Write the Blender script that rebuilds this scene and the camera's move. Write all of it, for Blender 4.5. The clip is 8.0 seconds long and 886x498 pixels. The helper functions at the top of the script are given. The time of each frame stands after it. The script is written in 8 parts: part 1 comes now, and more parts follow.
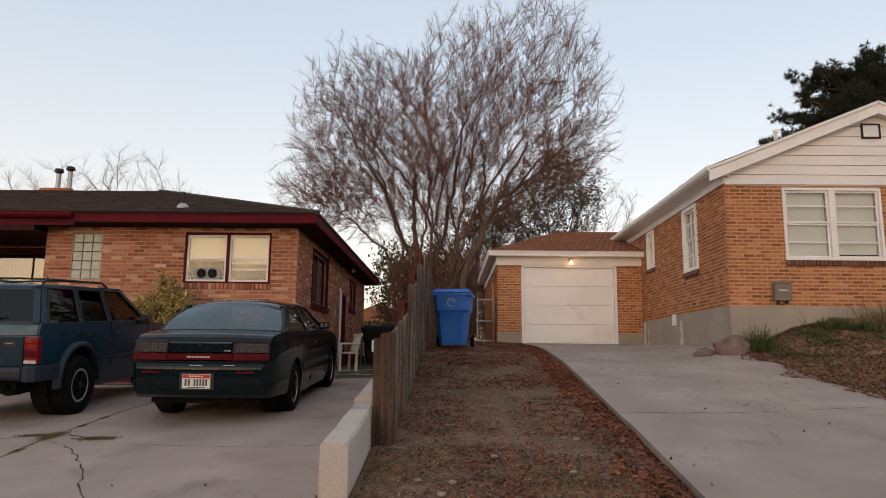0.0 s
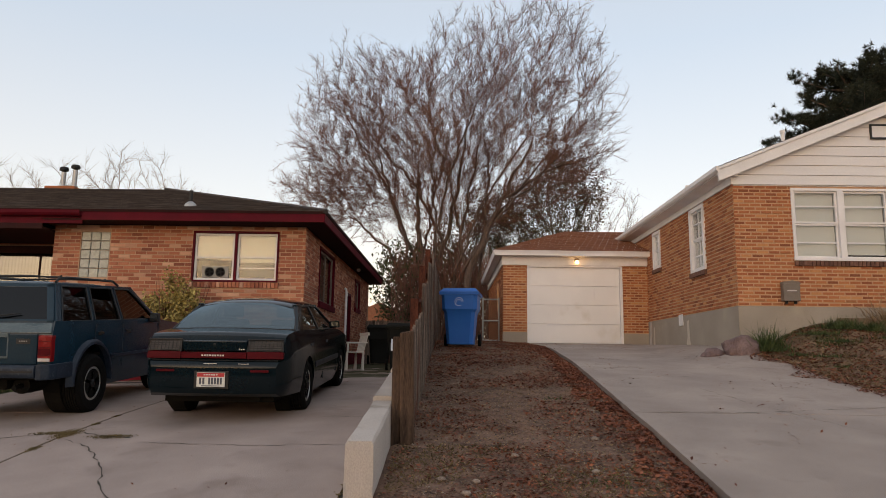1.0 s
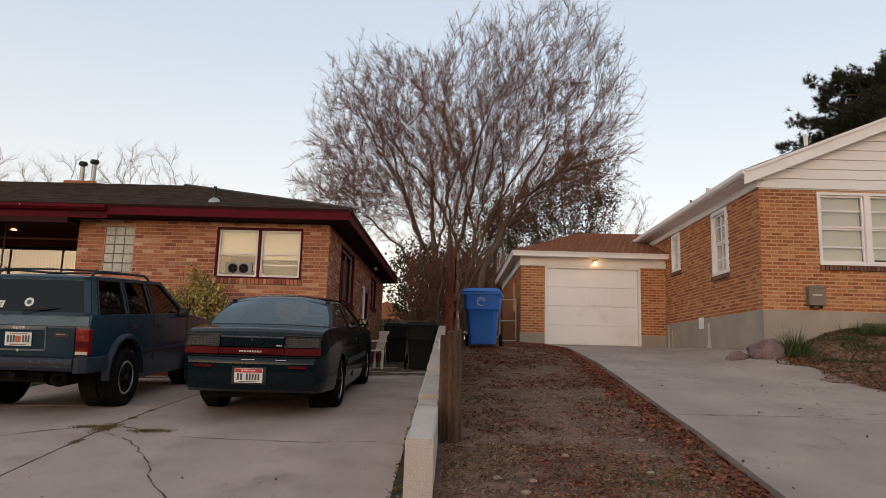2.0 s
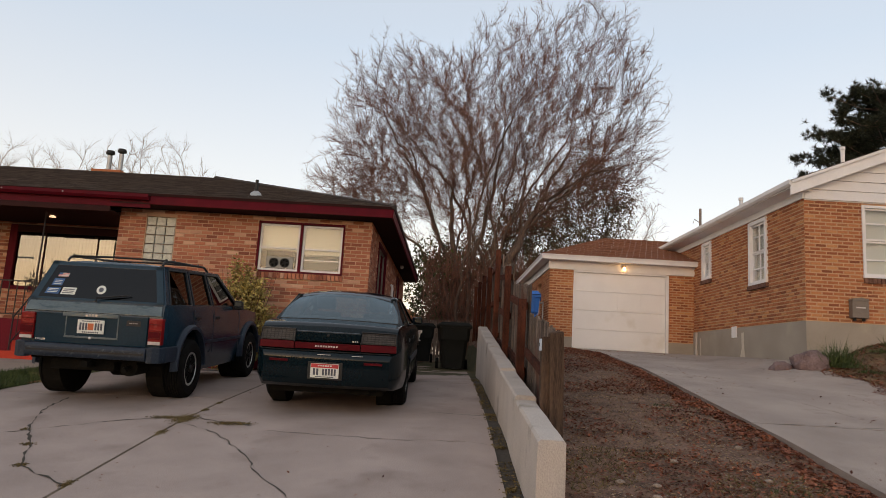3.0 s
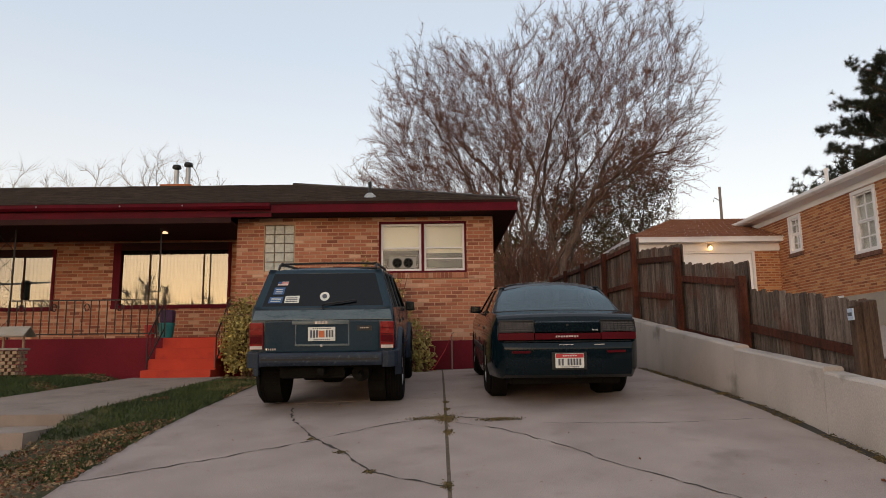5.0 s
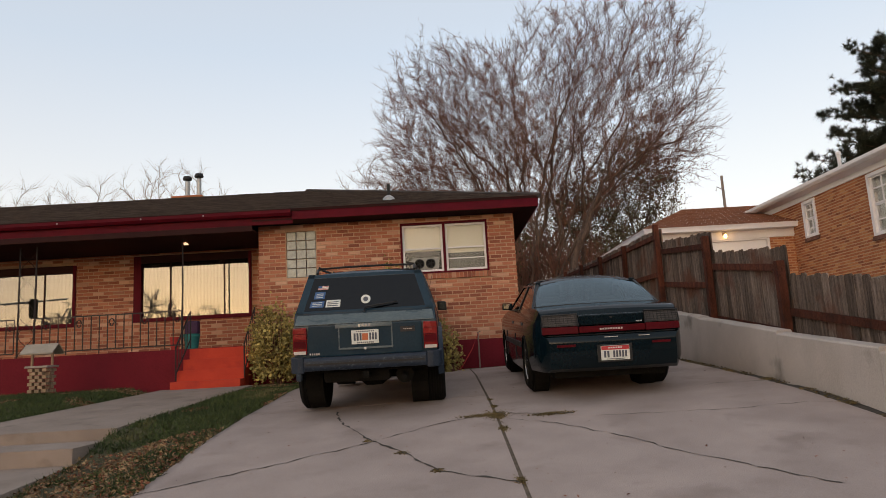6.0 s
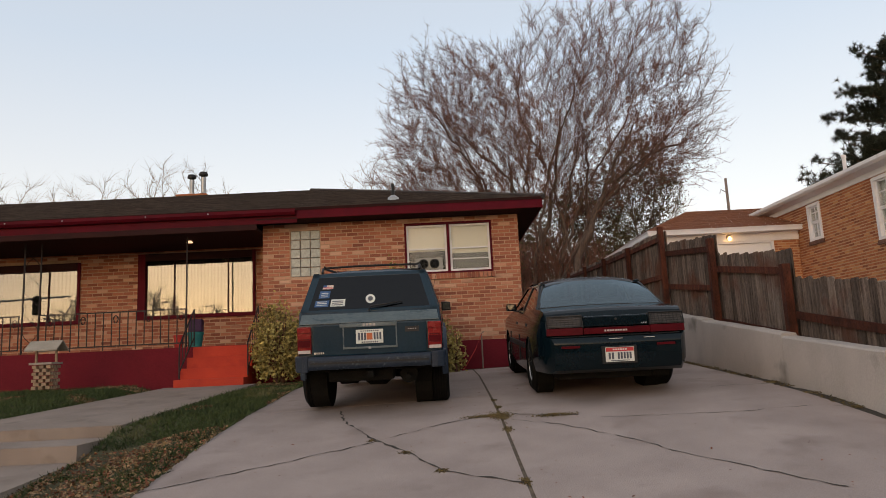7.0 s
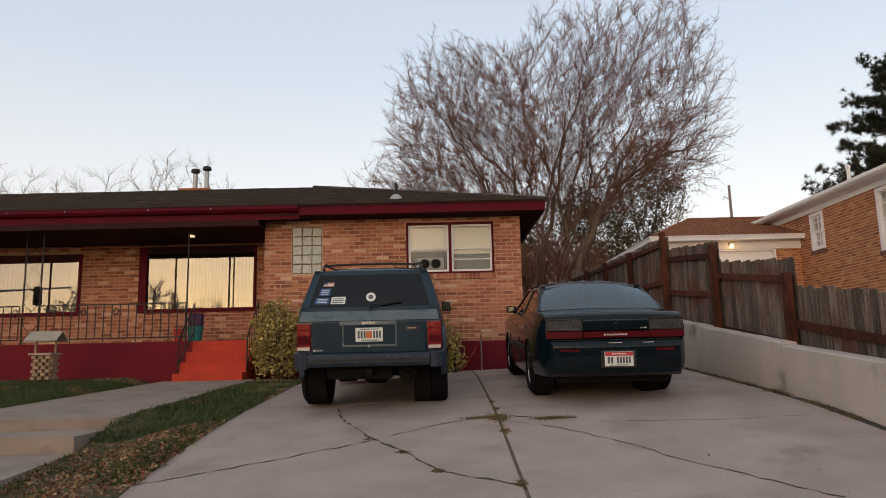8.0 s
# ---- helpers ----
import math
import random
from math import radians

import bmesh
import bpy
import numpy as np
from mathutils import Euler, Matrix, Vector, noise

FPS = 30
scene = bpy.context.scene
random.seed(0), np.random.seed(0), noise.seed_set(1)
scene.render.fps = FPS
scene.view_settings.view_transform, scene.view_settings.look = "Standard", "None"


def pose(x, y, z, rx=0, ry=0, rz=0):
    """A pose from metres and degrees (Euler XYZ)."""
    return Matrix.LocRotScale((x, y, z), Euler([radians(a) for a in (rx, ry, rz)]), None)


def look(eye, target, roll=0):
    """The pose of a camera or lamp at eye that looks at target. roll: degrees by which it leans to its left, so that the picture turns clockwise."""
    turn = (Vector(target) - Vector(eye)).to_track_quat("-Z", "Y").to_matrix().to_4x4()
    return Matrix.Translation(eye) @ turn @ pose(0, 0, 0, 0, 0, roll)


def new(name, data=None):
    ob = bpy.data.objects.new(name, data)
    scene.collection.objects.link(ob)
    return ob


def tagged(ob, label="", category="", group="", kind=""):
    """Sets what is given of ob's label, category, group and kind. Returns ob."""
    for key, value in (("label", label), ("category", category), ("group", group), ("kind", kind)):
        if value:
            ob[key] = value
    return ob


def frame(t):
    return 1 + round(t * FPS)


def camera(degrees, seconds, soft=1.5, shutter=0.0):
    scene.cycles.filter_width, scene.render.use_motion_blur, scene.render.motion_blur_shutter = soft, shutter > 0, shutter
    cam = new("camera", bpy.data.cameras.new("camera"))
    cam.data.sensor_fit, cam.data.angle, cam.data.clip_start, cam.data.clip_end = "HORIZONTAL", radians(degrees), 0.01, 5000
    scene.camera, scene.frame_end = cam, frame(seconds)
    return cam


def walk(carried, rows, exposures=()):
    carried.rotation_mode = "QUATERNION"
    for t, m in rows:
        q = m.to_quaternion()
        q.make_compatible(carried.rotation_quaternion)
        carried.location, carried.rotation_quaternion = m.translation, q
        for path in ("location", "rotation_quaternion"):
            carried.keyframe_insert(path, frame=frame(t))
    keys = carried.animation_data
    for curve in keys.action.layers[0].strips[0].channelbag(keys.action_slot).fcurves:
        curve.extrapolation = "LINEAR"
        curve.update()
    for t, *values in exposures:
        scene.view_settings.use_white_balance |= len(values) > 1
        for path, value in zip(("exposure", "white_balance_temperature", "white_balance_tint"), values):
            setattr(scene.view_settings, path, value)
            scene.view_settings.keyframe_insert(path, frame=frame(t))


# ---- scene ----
cam = camera(65.4, 8.0, soft=0.85)
METRES, EYE, TILT, LEAN, TURN = 4.7, 1.55, 0.0, 0.0, 0.7
ROWS = [
    (0.0, 0.0, 0.0, 0.0, -0.09, 9.02, -0.6),
    (0.5, -0.0153, 0.0005, -0.0006, -0.13, 9.0, -0.73),
    (1.0, -0.0366, 0.0013, -0.0016, -0.16, 8.99, -0.77),
    (1.5, -0.0648, 0.0022, -0.0029, 0.04, 8.96, -0.96),
    (3.0, -0.3159, 0.0081, -0.0149, -0.58, 9.05, -3.36),
    (3.5, -0.4616, 0.0137, -0.0216, -0.72, 8.95, -3.63),
    (4.0, -0.6285, 0.0204, -0.0292, -0.83, 8.84, -3.34),
    (4.5, -0.7835, 0.0277, -0.039, -1.1, 8.83, -1.42),
    (6.0, -0.9916, 0.0336, -0.049, -0.75, 8.98, 3.21),
    (6.5, -0.9977, 0.0336, -0.0491, -0.81, 8.99, 3.37),
    (7.0, -0.9977, 0.0337, -0.0491, -0.61, 9.02, 2.71),
    (7.5, -0.9978, 0.0338, -0.0491, -0.65, 9.03, 1.95),
    (8.0, -0.9979, 0.0339, -0.0492, -0.7, 9.04, 1.31),
]
walk(cam, [(t, pose(0, 0, EYE, TILT, LEAN, TURN) @ pose(METRES * x, METRES * y, METRES * z, 90 + pitch, roll, yaw)) for t, x, y, z, yaw, pitch, roll in ROWS])

# ---- light: dusk, the sun just down behind the camera ----
SUN_EL, SUN_AZ = 9.0, 200.0
world = bpy.data.worlds.new("dusk")
scene.world = world
world.use_nodes = True
wn, wl = world.node_tree.nodes, world.node_tree.links
sky = wn.new("ShaderNodeTexSky")
sky.sky_type, sky.sun_disc = "NISHITA", False
sky.sun_elevation, sky.sun_rotation = radians(SUN_EL), radians(SUN_AZ)
sky.air_density, sky.dust_density, sky.ozone_density = 1.0, 1.0, 1.0
wn["Background"].inputs["Strength"].default_value = 0.07
wl.new(sky.outputs[0], wn["Background"].inputs["Color"])
# a thin even veil of haze over the clear sky, pale at the horizon and bluer overhead
way, split = wn.new("ShaderNodeTexCoord"), wn.new("ShaderNodeSeparateXYZ")
wl.new(way.outputs["Generated"], split.inputs[0])
veil = wn.new("ShaderNodeValToRGB")
stops = [(0.0, (0.76, 0.67, 0.60)), (0.06, (0.77, 0.70, 0.66)), (0.2, (0.62, 0.68, 0.74)), (0.42, (0.45, 0.57, 0.71)), (0.6, (0.43, 0.52, 0.63)), (1.0, (0.42, 0.47, 0.55))]
while len(veil.color_ramp.elements) < len(stops):
    veil.color_ramp.elements.new(0.5)
for el, (at, c) in zip(veil.color_ramp.elements, stops):
    el.position, el.color = at, (*c, 1)
wl.new(split.outputs["Z"], veil.inputs[0])
haze, both = wn.new("ShaderNodeBackground"), wn.new("ShaderNodeAddShader")
haze.inputs["Strength"].default_value = 1.0
wl.new(veil.outputs[0], haze.inputs["Color"])
wl.new(wn["Background"].outputs[0], both.inputs[0])
wl.new(haze.outputs[0], both.inputs[1])
wl.new(both.outputs[0], wn["World Output"].inputs["Surface"])
sun_data = bpy.data.lights.new("sun", "SUN")
sun_data.energy, sun_data.angle, sun_data.color = 0.3, radians(40), (1.0, 0.8, 0.66)
sun = new("sun", sun_data)
sun.matrix_world = look((0, 0, 30), (math.sin(radians(180 + SUN_AZ)) * 30, math.cos(radians(180 + SUN_AZ)) * 30, 30 - 30 * math.tan(radians(SUN_EL))))
scene.view_settings.exposure = 0.08
scene.view_settings.use_white_balance = True
scene.view_settings.white_balance_temperature, scene.view_settings.white_balance_tint = 7600, 17


# ---- materials ----
def node_mat(name):
    m = bpy.data.materials.new(name)
    m.use_nodes = True
    return m, m.node_tree.nodes, m.node_tree.links, m.node_tree.nodes["Principled BSDF"]


def rgb(c):
    return (*c, 1.0)


def noise_of(n, l, scale, detail=4.0, stretch=None):
    geo = n.new("ShaderNodeNewGeometry")
    tex = n.new("ShaderNodeTexNoise")
    tex.inputs["Scale"].default_value, tex.inputs["Detail"].default_value = scale, detail
    if stretch:
        mp = n.new("ShaderNodeMapping")
        mp.inputs["Scale"].default_value = stretch
        l.new(geo.outputs["Position"], mp.inputs[0])
        l.new(mp.outputs[0], tex.inputs["Vector"])
    else:
        l.new(geo.outputs["Position"], tex.inputs["Vector"])
    return tex.outputs["Fac"]


def ramp_of(n, l, fac, stops):
    r = n.new("ShaderNodeValToRGB")
    e = r.color_ramp.elements
    while len(e) < len(stops):
        e.new(0.5)
    for el, (p, c) in zip(e, stops):
        el.position, el.color = p, rgb(c)
    l.new(fac, r.inputs[0])
    return r.outputs[0]


def mixed(n, l, a, b, fac, blend="MIX"):
    m = n.new("ShaderNodeMix")
    m.data_type, m.blend_type = "RGBA", blend
    for s, v in ((m.inputs[0], fac), (m.inputs[6], a), (m.inputs[7], b)):
        if hasattr(v, "links"):
            l.new(v, s)
        elif isinstance(v, (int, float)):
            s.default_value = v
        else:
            s.default_value = rgb(v)
    return m.outputs[2]


def surf(name, c1, c2, scale=6.0, fine=70.0, rough=0.8, bump=0.15, metal=0.0, vary="", amount=0.35, spots=None, spot_scale=3.0, spot_at=0.58, stretch=None, coat=0.0, palette=None, spec=0.35):
    """A worn surface: two colours over a coarse and a fine grain, stains of a third, and a shade of its own for each piece."""
    m, n, l, b = node_mat(name)
    coarse, grain = noise_of(n, l, scale, 5, stretch), noise_of(n, l, fine, 3, stretch)
    fac = n.new("ShaderNodeMath")
    fac.operation = "MULTIPLY_ADD"
    fac.inputs[1].default_value = 0.55
    l.new(coarse, fac.inputs[0])
    half = n.new("ShaderNodeMath")
    half.operation = "MULTIPLY"
    half.inputs[1].default_value = 0.45
    l.new(grain, half.inputs[0])
    l.new(half.outputs[0], fac.inputs[2])
    col = ramp_of(n, l, fac.outputs[0], [(0.32, c1), (0.66, c2)])
    if vary:
        if vary == "object":
            rnd = n.new("ShaderNodeObjectInfo").outputs["Random"]
        else:
            rnd = n.new("ShaderNodeNewGeometry").outputs["Random Per Island"]
        if palette:
            col = mixed(n, l, ramp_of(n, l, rnd, palette), col, 0.22, "MIX")
        else:
            shade = ramp_of(n, l, rnd, [(0.0, (1 - amount,) * 3), (1.0, (1.0, 1.0, 1.0))])
            col = mixed(n, l, col, shade, 1.0, "MULTIPLY")
    if spots:
        sp = ramp_of(n, l, noise_of(n, l, spot_scale, 6), [(spot_at, (0, 0, 0)), (spot_at + 0.14, (0.85, 0.85, 0.85))])
        col = mixed(n, l, col, spots, sp)
    l.new(col, b.inputs["Base Color"])
    rr = n.new("ShaderNodeMapRange")
    rr.inputs[3].default_value, rr.inputs[4].default_value = max(0.03, rough - 0.12), min(1.0, rough + 0.12)
    l.new(coarse, rr.inputs[0])
    l.new(rr.outputs[0], b.inputs["Roughness"])
    b.inputs["Metallic"].default_value = metal
    b.inputs["Coat Weight"].default_value = coat
    b.inputs["Specular IOR Level"].default_value = spec
    if bump:
        bp = n.new("ShaderNodeBump")
        bp.inputs["Strength"].default_value, bp.inputs["Distance"].default_value = bump, 0.02
        l.new(grain, bp.inputs["Height"])
        l.new(bp.outputs[0], b.inputs["Normal"])
    return m


def glass_mat(name, tint, gloss=0.045, rough=0.0, sheen=(1.0, 1.0, 1.0)):
    """A thin pane: what is behind it shows through its tint, and its gloss grows towards grazing angles."""
    m, n, l, b = node_mat(name)
    n.remove(b)
    lw, pw, mr = n.new("ShaderNodeLayerWeight"), n.new("ShaderNodeMath"), n.new("ShaderNodeMapRange")
    lw.inputs[0].default_value = 0.5
    pw.operation, pw.inputs[1].default_value = "POWER", 5.0
    mr.inputs[3].default_value, mr.inputs[4].default_value = gloss, 1.0
    l.new(lw.outputs["Facing"], pw.inputs[0])
    l.new(pw.outputs[0], mr.inputs[0])
    tr, gl, mx = n.new("ShaderNodeBsdfTransparent"), n.new("ShaderNodeBsdfGlossy"), n.new("ShaderNodeMixShader")
    tr.inputs[0].default_value = rgb(tint)
    gl.inputs["Roughness"].default_value = rough
    gl.inputs["Color"].default_value = rgb(sheen)
    l.new(mr.outputs[0], mx.inputs[0])
    l.new(tr.outputs[0], mx.inputs[1])
    l.new(gl.outputs[0], mx.inputs[2])
    l.new(mx.outputs[0], n["Material Output"].inputs[0])
    return m


def lamp_mat(name, colour, strength):
    m, n, l, b = node_mat(name)
    b.inputs["Emission Color"].default_value, b.inputs["Emission Strength"].default_value = rgb(colour), strength
    b.inputs["Base Color"].default_value = rgb(colour)
    return m


TAN = [(0.0, (0.21, 0.062, 0.038)), (0.28, (0.38, 0.125, 0.07)), (0.6, (0.49, 0.175, 0.097)), (0.8, (0.55, 0.225, 0.132)), (0.9, (0.76, 0.48, 0.33)), (1.0, (0.27, 0.08, 0.05))]
ORANGE = [(0.0, (0.2, 0.055, 0.028)), (0.22, (0.34, 0.1, 0.044)), (0.55, (0.44, 0.145, 0.062)), (0.8, (0.51, 0.19, 0.08)), (0.92, (0.62, 0.31, 0.14)), (1.0, (0.22, 0.06, 0.03))]
BRICK_L = surf("brick_rose_piece", (0.24, 0.08, 0.05), (0.5, 0.22, 0.14), 14, 120, 0.9, 0.5, vary="object", palette=TAN)
BRICK_L_ALL = surf("brick_rose", (0.24, 0.08, 0.05), (0.5, 0.22, 0.14), 14, 120, 0.9, 0.5, vary="island", palette=TAN)
BRICK_R = surf("brick_orange_piece", (0.3, 0.1, 0.038), (0.62, 0.28, 0.12), 16, 120, 0.9, 0.5, vary="object", palette=ORANGE)
BRICK_R_ALL = surf("brick_orange", (0.3, 0.1, 0.038), (0.62, 0.28, 0.12), 16, 120, 0.9, 0.5, vary="island", palette=ORANGE)
MORTAR = surf("mortar", (0.44, 0.258, 0.165), (0.6, 0.38, 0.255), 5, 90, 0.95, 0.4)
MORTAR_R = surf("mortar_tan", (0.48, 0.265, 0.15), (0.63, 0.385, 0.235), 5, 90, 0.95, 0.4)
MORTAR_PALE = surf("pale_patch", (0.5, 0.44, 0.36), (0.66, 0.58, 0.48), 5, 60, 0.95, 0.4)
CONCRETE = surf("concrete", (0.285, 0.22, 0.192), (0.44, 0.35, 0.31), 1.6, 110, 0.85, 0.35, spots=(0.265, 0.203, 0.176), spot_scale=1.7, vary="object", amount=0.1)
CONCRETE_R = surf("concrete_worn", (0.27, 0.213, 0.183), (0.46, 0.376, 0.325), 1.1, 150, 0.85, 0.5, spots=(0.29, 0.23, 0.197), spot_scale=3.0, spot_at=0.58, vary="object", amount=0.1)
CONCRETE_WALK = surf("concrete_garden_walk", (0.22, 0.17, 0.14), (0.38, 0.3, 0.25), 1.6, 130, 0.88, 0.5, spots=(0.2, 0.155, 0.125), spot_scale=2.4, spot_at=0.56, vary="object", amount=0.1)
SILL_BROWN = surf("sill_brick_dark", (0.12, 0.05, 0.034), (0.26, 0.13, 0.09), 12, 90, 0.9, 0.4, vary="object", amount=0.4)
WALL_CONC = surf("wall_concrete", (0.38, 0.33, 0.29), (0.57, 0.5, 0.45), 1.6, 90, 0.9, 0.4, spots=(0.19, 0.165, 0.135), spot_scale=2.0, spot_at=0.6, stretch=(1.2, 1.2, 0.8))
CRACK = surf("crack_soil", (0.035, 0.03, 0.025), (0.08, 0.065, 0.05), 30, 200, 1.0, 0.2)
JOINT_SOIL = surf("joint_soil", (0.05, 0.037, 0.027), (0.17, 0.125, 0.085), 14, 90, 1.0, 0.5)
FOUND_R = surf("foundation_grey", (0.29, 0.245, 0.2), (0.4, 0.345, 0.285), 1.5, 60, 0.9, 0.2, spots=(0.46, 0.4, 0.31), spot_scale=1.0, spot_at=0.62)
FOUND_L = surf("foundation_maroon_paint", (0.12, 0.008, 0.014), (0.17, 0.014, 0.022), 2, 50, 0.8, 0.15, spec=0.15)
STEP_RED = surf("step_red_paint", (0.42, 0.04, 0.022), (0.54, 0.062, 0.032), 3, 60, 0.75, 0.15, spec=0.2, spots=(0.33, 0.035, 0.025), spot_scale=2.5)
MAROON = surf("maroon_trim_paint", (0.075, 0.003, 0.009), (0.12, 0.006, 0.014), 3, 60, 0.6, 0.1, spec=0.1)
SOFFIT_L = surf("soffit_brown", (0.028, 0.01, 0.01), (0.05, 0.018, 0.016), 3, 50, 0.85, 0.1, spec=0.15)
WHITE = surf("white_paint", (0.73, 0.7, 0.69), (0.85, 0.82, 0.81), 2.5, 50, 0.6, 0.08, spots=(0.64, 0.58, 0.53), spot_scale=2.0, spot_at=0.64)
SIDING = surf("siding_paint", (0.7, 0.665, 0.65), (0.8, 0.765, 0.75), 1.6, 40, 0.6, 0.06, stretch=(0.5, 0.5, 3))
DOOR_WHITE = surf("garage_door_paint", (0.77, 0.75, 0.74), (0.86, 0.84, 0.83), 1.3, 60, 0.5, 0.04, spots=(0.7, 0.66, 0.61), spot_scale=1.5)
SHINGLE_L = surf("shingle_charcoal", (0.04, 0.031, 0.028), (0.11, 0.088, 0.079), 5, 120, 0.95, 0.5, vary="island", amount=0.4)
SHINGLE_R = surf("shingle_rust", (0.2, 0.075, 0.04), (0.32, 0.135, 0.075), 5, 120, 0.95, 0.4, vary="island", amount=0.2)
SHINGLE_W = surf("shingle_grey", (0.2, 0.18, 0.16), (0.32, 0.29, 0.26), 5, 120, 0.95, 0.4, vary="island", amount=0.2)
WOOD_OLD = surf("weathered_board", (0.045, 0.027, 0.02), (0.36, 0.27, 0.215), 5, 45, 0.95, 0.5, vary="object", amount=0.6, spec=0.15, stretch=(5, 5, 0.45), spots=(0.13, 0.05, 0.03), spot_scale=1.6, spot_at=0.54)
WOOD_POST = surf("weathered_post", (0.03, 0.02, 0.015), (0.145, 0.09, 0.062), 5, 45, 0.95, 0.6, spec=0.1, stretch=(5, 5, 0.4), spots=(0.02, 0.012, 0.01), spot_scale=2.6, spot_at=0.54)
WOOD_RED = surf("stained_rail", (0.04, 0.013, 0.009), (0.17, 0.055, 0.032), 5, 45, 0.9, 0.5, spec=0.15, vary="object", amount=0.45, stretch=(3, 3, 0.6), spots=(0.03, 0.014, 0.01), spot_scale=2.2, spot_at=0.55)
WOOD_TAN = surf("pale_wood", (0.3, 0.2, 0.12), (0.46, 0.34, 0.22), 6, 60, 0.8, 0.3, vary="object", amount=0.3)
WOOD_GREY = surf("grey_wood", (0.28, 0.25, 0.2), (0.42, 0.37, 0.31), 6, 60, 0.85, 0.3, vary="object", amount=0.2)
DIRT = surf("bare_dirt", (0.05, 0.028, 0.02), (0.27, 0.155, 0.108), 5.0, 38, 1.0, 1.0, spots=(0.2, 0.125, 0.093), spot_scale=6.0, spot_at=0.58)
LAWN = surf("lawn_soil", (0.03, 0.036, 0.014), (0.1, 0.088, 0.045), 2.2, 60, 1.0, 0.7, spots=(0.16, 0.11, 0.06), spot_scale=0.8, spot_at=0.58)
MULCH = surf("mulch", (0.09, 0.055, 0.037), (0.3, 0.195, 0.125), 2.4, 60, 1.0, 0.9, spots=(0.13, 0.115, 0.055), spot_scale=1.0)
ASPHALT = surf("asphalt", (0.04, 0.04, 0.04), (0.065, 0.063, 0.06), 2, 200, 0.9, 0.4)
BARK = surf("bark", (0.05, 0.034, 0.026), (0.17, 0.115, 0.088), 5, 30, 0.95, 0.6, stretch=(3, 3, 0.6))
TWIG = surf("twig_russet", (0.07, 0.028, 0.019), (0.17, 0.076, 0.052), 0.5, 9, 0.9, 0.0)
TWIG_FINE = surf("twig_pinkish", (0.095, 0.038, 0.025), (0.235, 0.108, 0.074), 0.5, 9, 0.9, 0.0)
TWIG_GREY = surf("twig_grey", (0.2, 0.16, 0.14), (0.32, 0.27, 0.24), 0.5, 9, 0.9, 0.0)
DRY_LEAF = surf("dry_leaf", (0.15, 0.068, 0.036), (0.38, 0.195, 0.105), 0.5, 9, 0.9, 0.0, vary="island", amount=0.5)
OLIVE_LEAF = surf("olive_leaf", (0.055, 0.046, 0.02), (0.19, 0.145, 0.06), 0.5, 9, 0.8, 0.0, vary="island", amount=0.6)
SHRUB_LEAF = surf("shrub_leaf", (0.17, 0.135, 0.035), (0.78, 0.6, 0.2), 1.5, 25, 0.75, 0.0, vary="island", amount=0.6)
GREEN_LEAF = surf("green_leaf", (0.025, 0.04, 0.014), (0.1, 0.12, 0.04), 0.7, 9, 0.8, 0.0, vary="island", amount=0.6)
NEEDLE = surf("pine_needle", (0.013, 0.022, 0.012), (0.055, 0.06, 0.032), 0.5, 9, 0.85, 0.0, vary="island", amount=0.5)
GRASS = surf("grass_blade", (0.028, 0.048, 0.013), (0.105, 0.14, 0.04), 0.9, 12, 0.8, 0.0, vary="island", amount=0.5, spots=(0.24, 0.19, 0.09), spot_scale=1.4, spot_at=0.59)
FALLEN = surf("fallen_leaf", (0.14, 0.042, 0.026), (0.41, 0.15, 0.082), 1.5, 12, 0.9, 0.0, vary="island", amount=0.7)
FALLEN_TAN = surf("fallen_leaf_tan", (0.2, 0.11, 0.055), (0.5, 0.33, 0.175), 1.5, 12, 0.9, 0.0, vary="island", amount=0.7)
PEBBLE = surf("pebble", (0.14, 0.1, 0.075), (0.46, 0.36, 0.29), 3, 60, 0.9, 0.2, vary="island", amount=0.6)
ROCK = surf("boulder_stone", (0.085, 0.05, 0.047), (0.27, 0.185, 0.175), 5, 40, 0.9, 0.9, spots=(0.34, 0.29, 0.27), spot_scale=2.2, spot_at=0.54)
BIN_BLUE = surf("bin_blue_plastic", (0.012, 0.115, 0.42), (0.02, 0.16, 0.52), 2, 60, 0.5, 0.08)
BIN_DARK = surf("bin_dark_plastic", (0.01, 0.011, 0.01), (0.02, 0.021, 0.019), 2, 60, 0.8, 0.08, spec=0.15)
GREY_PRINT = surf("pale_print", (0.42, 0.5, 0.6), (0.55, 0.62, 0.7), 8, 60, 0.6, 0.0)
IRON = surf("black_iron", (0.012, 0.009, 0.009), (0.035, 0.022, 0.02), 8, 60, 0.5, 0.1)
STEEL = surf("galvanised_steel", (0.3, 0.3, 0.3), (0.5, 0.5, 0.49), 6, 60, 0.45, 0.1, metal=0.8)
METER_GREY = surf("meter_grey_paint", (0.16, 0.125, 0.1), (0.24, 0.19, 0.155), 4, 60, 0.6, 0.1)
JEEP_PAINT = surf("blue_grey_paint", (0.005, 0.022, 0.037), (0.01, 0.033, 0.053), 2.0, 40, 0.2, 0.01, spec=0.36, spots=(0.016, 0.037, 0.052), spot_scale=1.6, spot_at=0.6)
JEEP_TRIM = surf("faded_blue_trim", (0.008, 0.014, 0.024), (0.022, 0.034, 0.054), 5, 60, 0.5, 0.12, spec=0.3, spots=(0.075, 0.095, 0.115), spot_scale=24, spot_at=0.6)
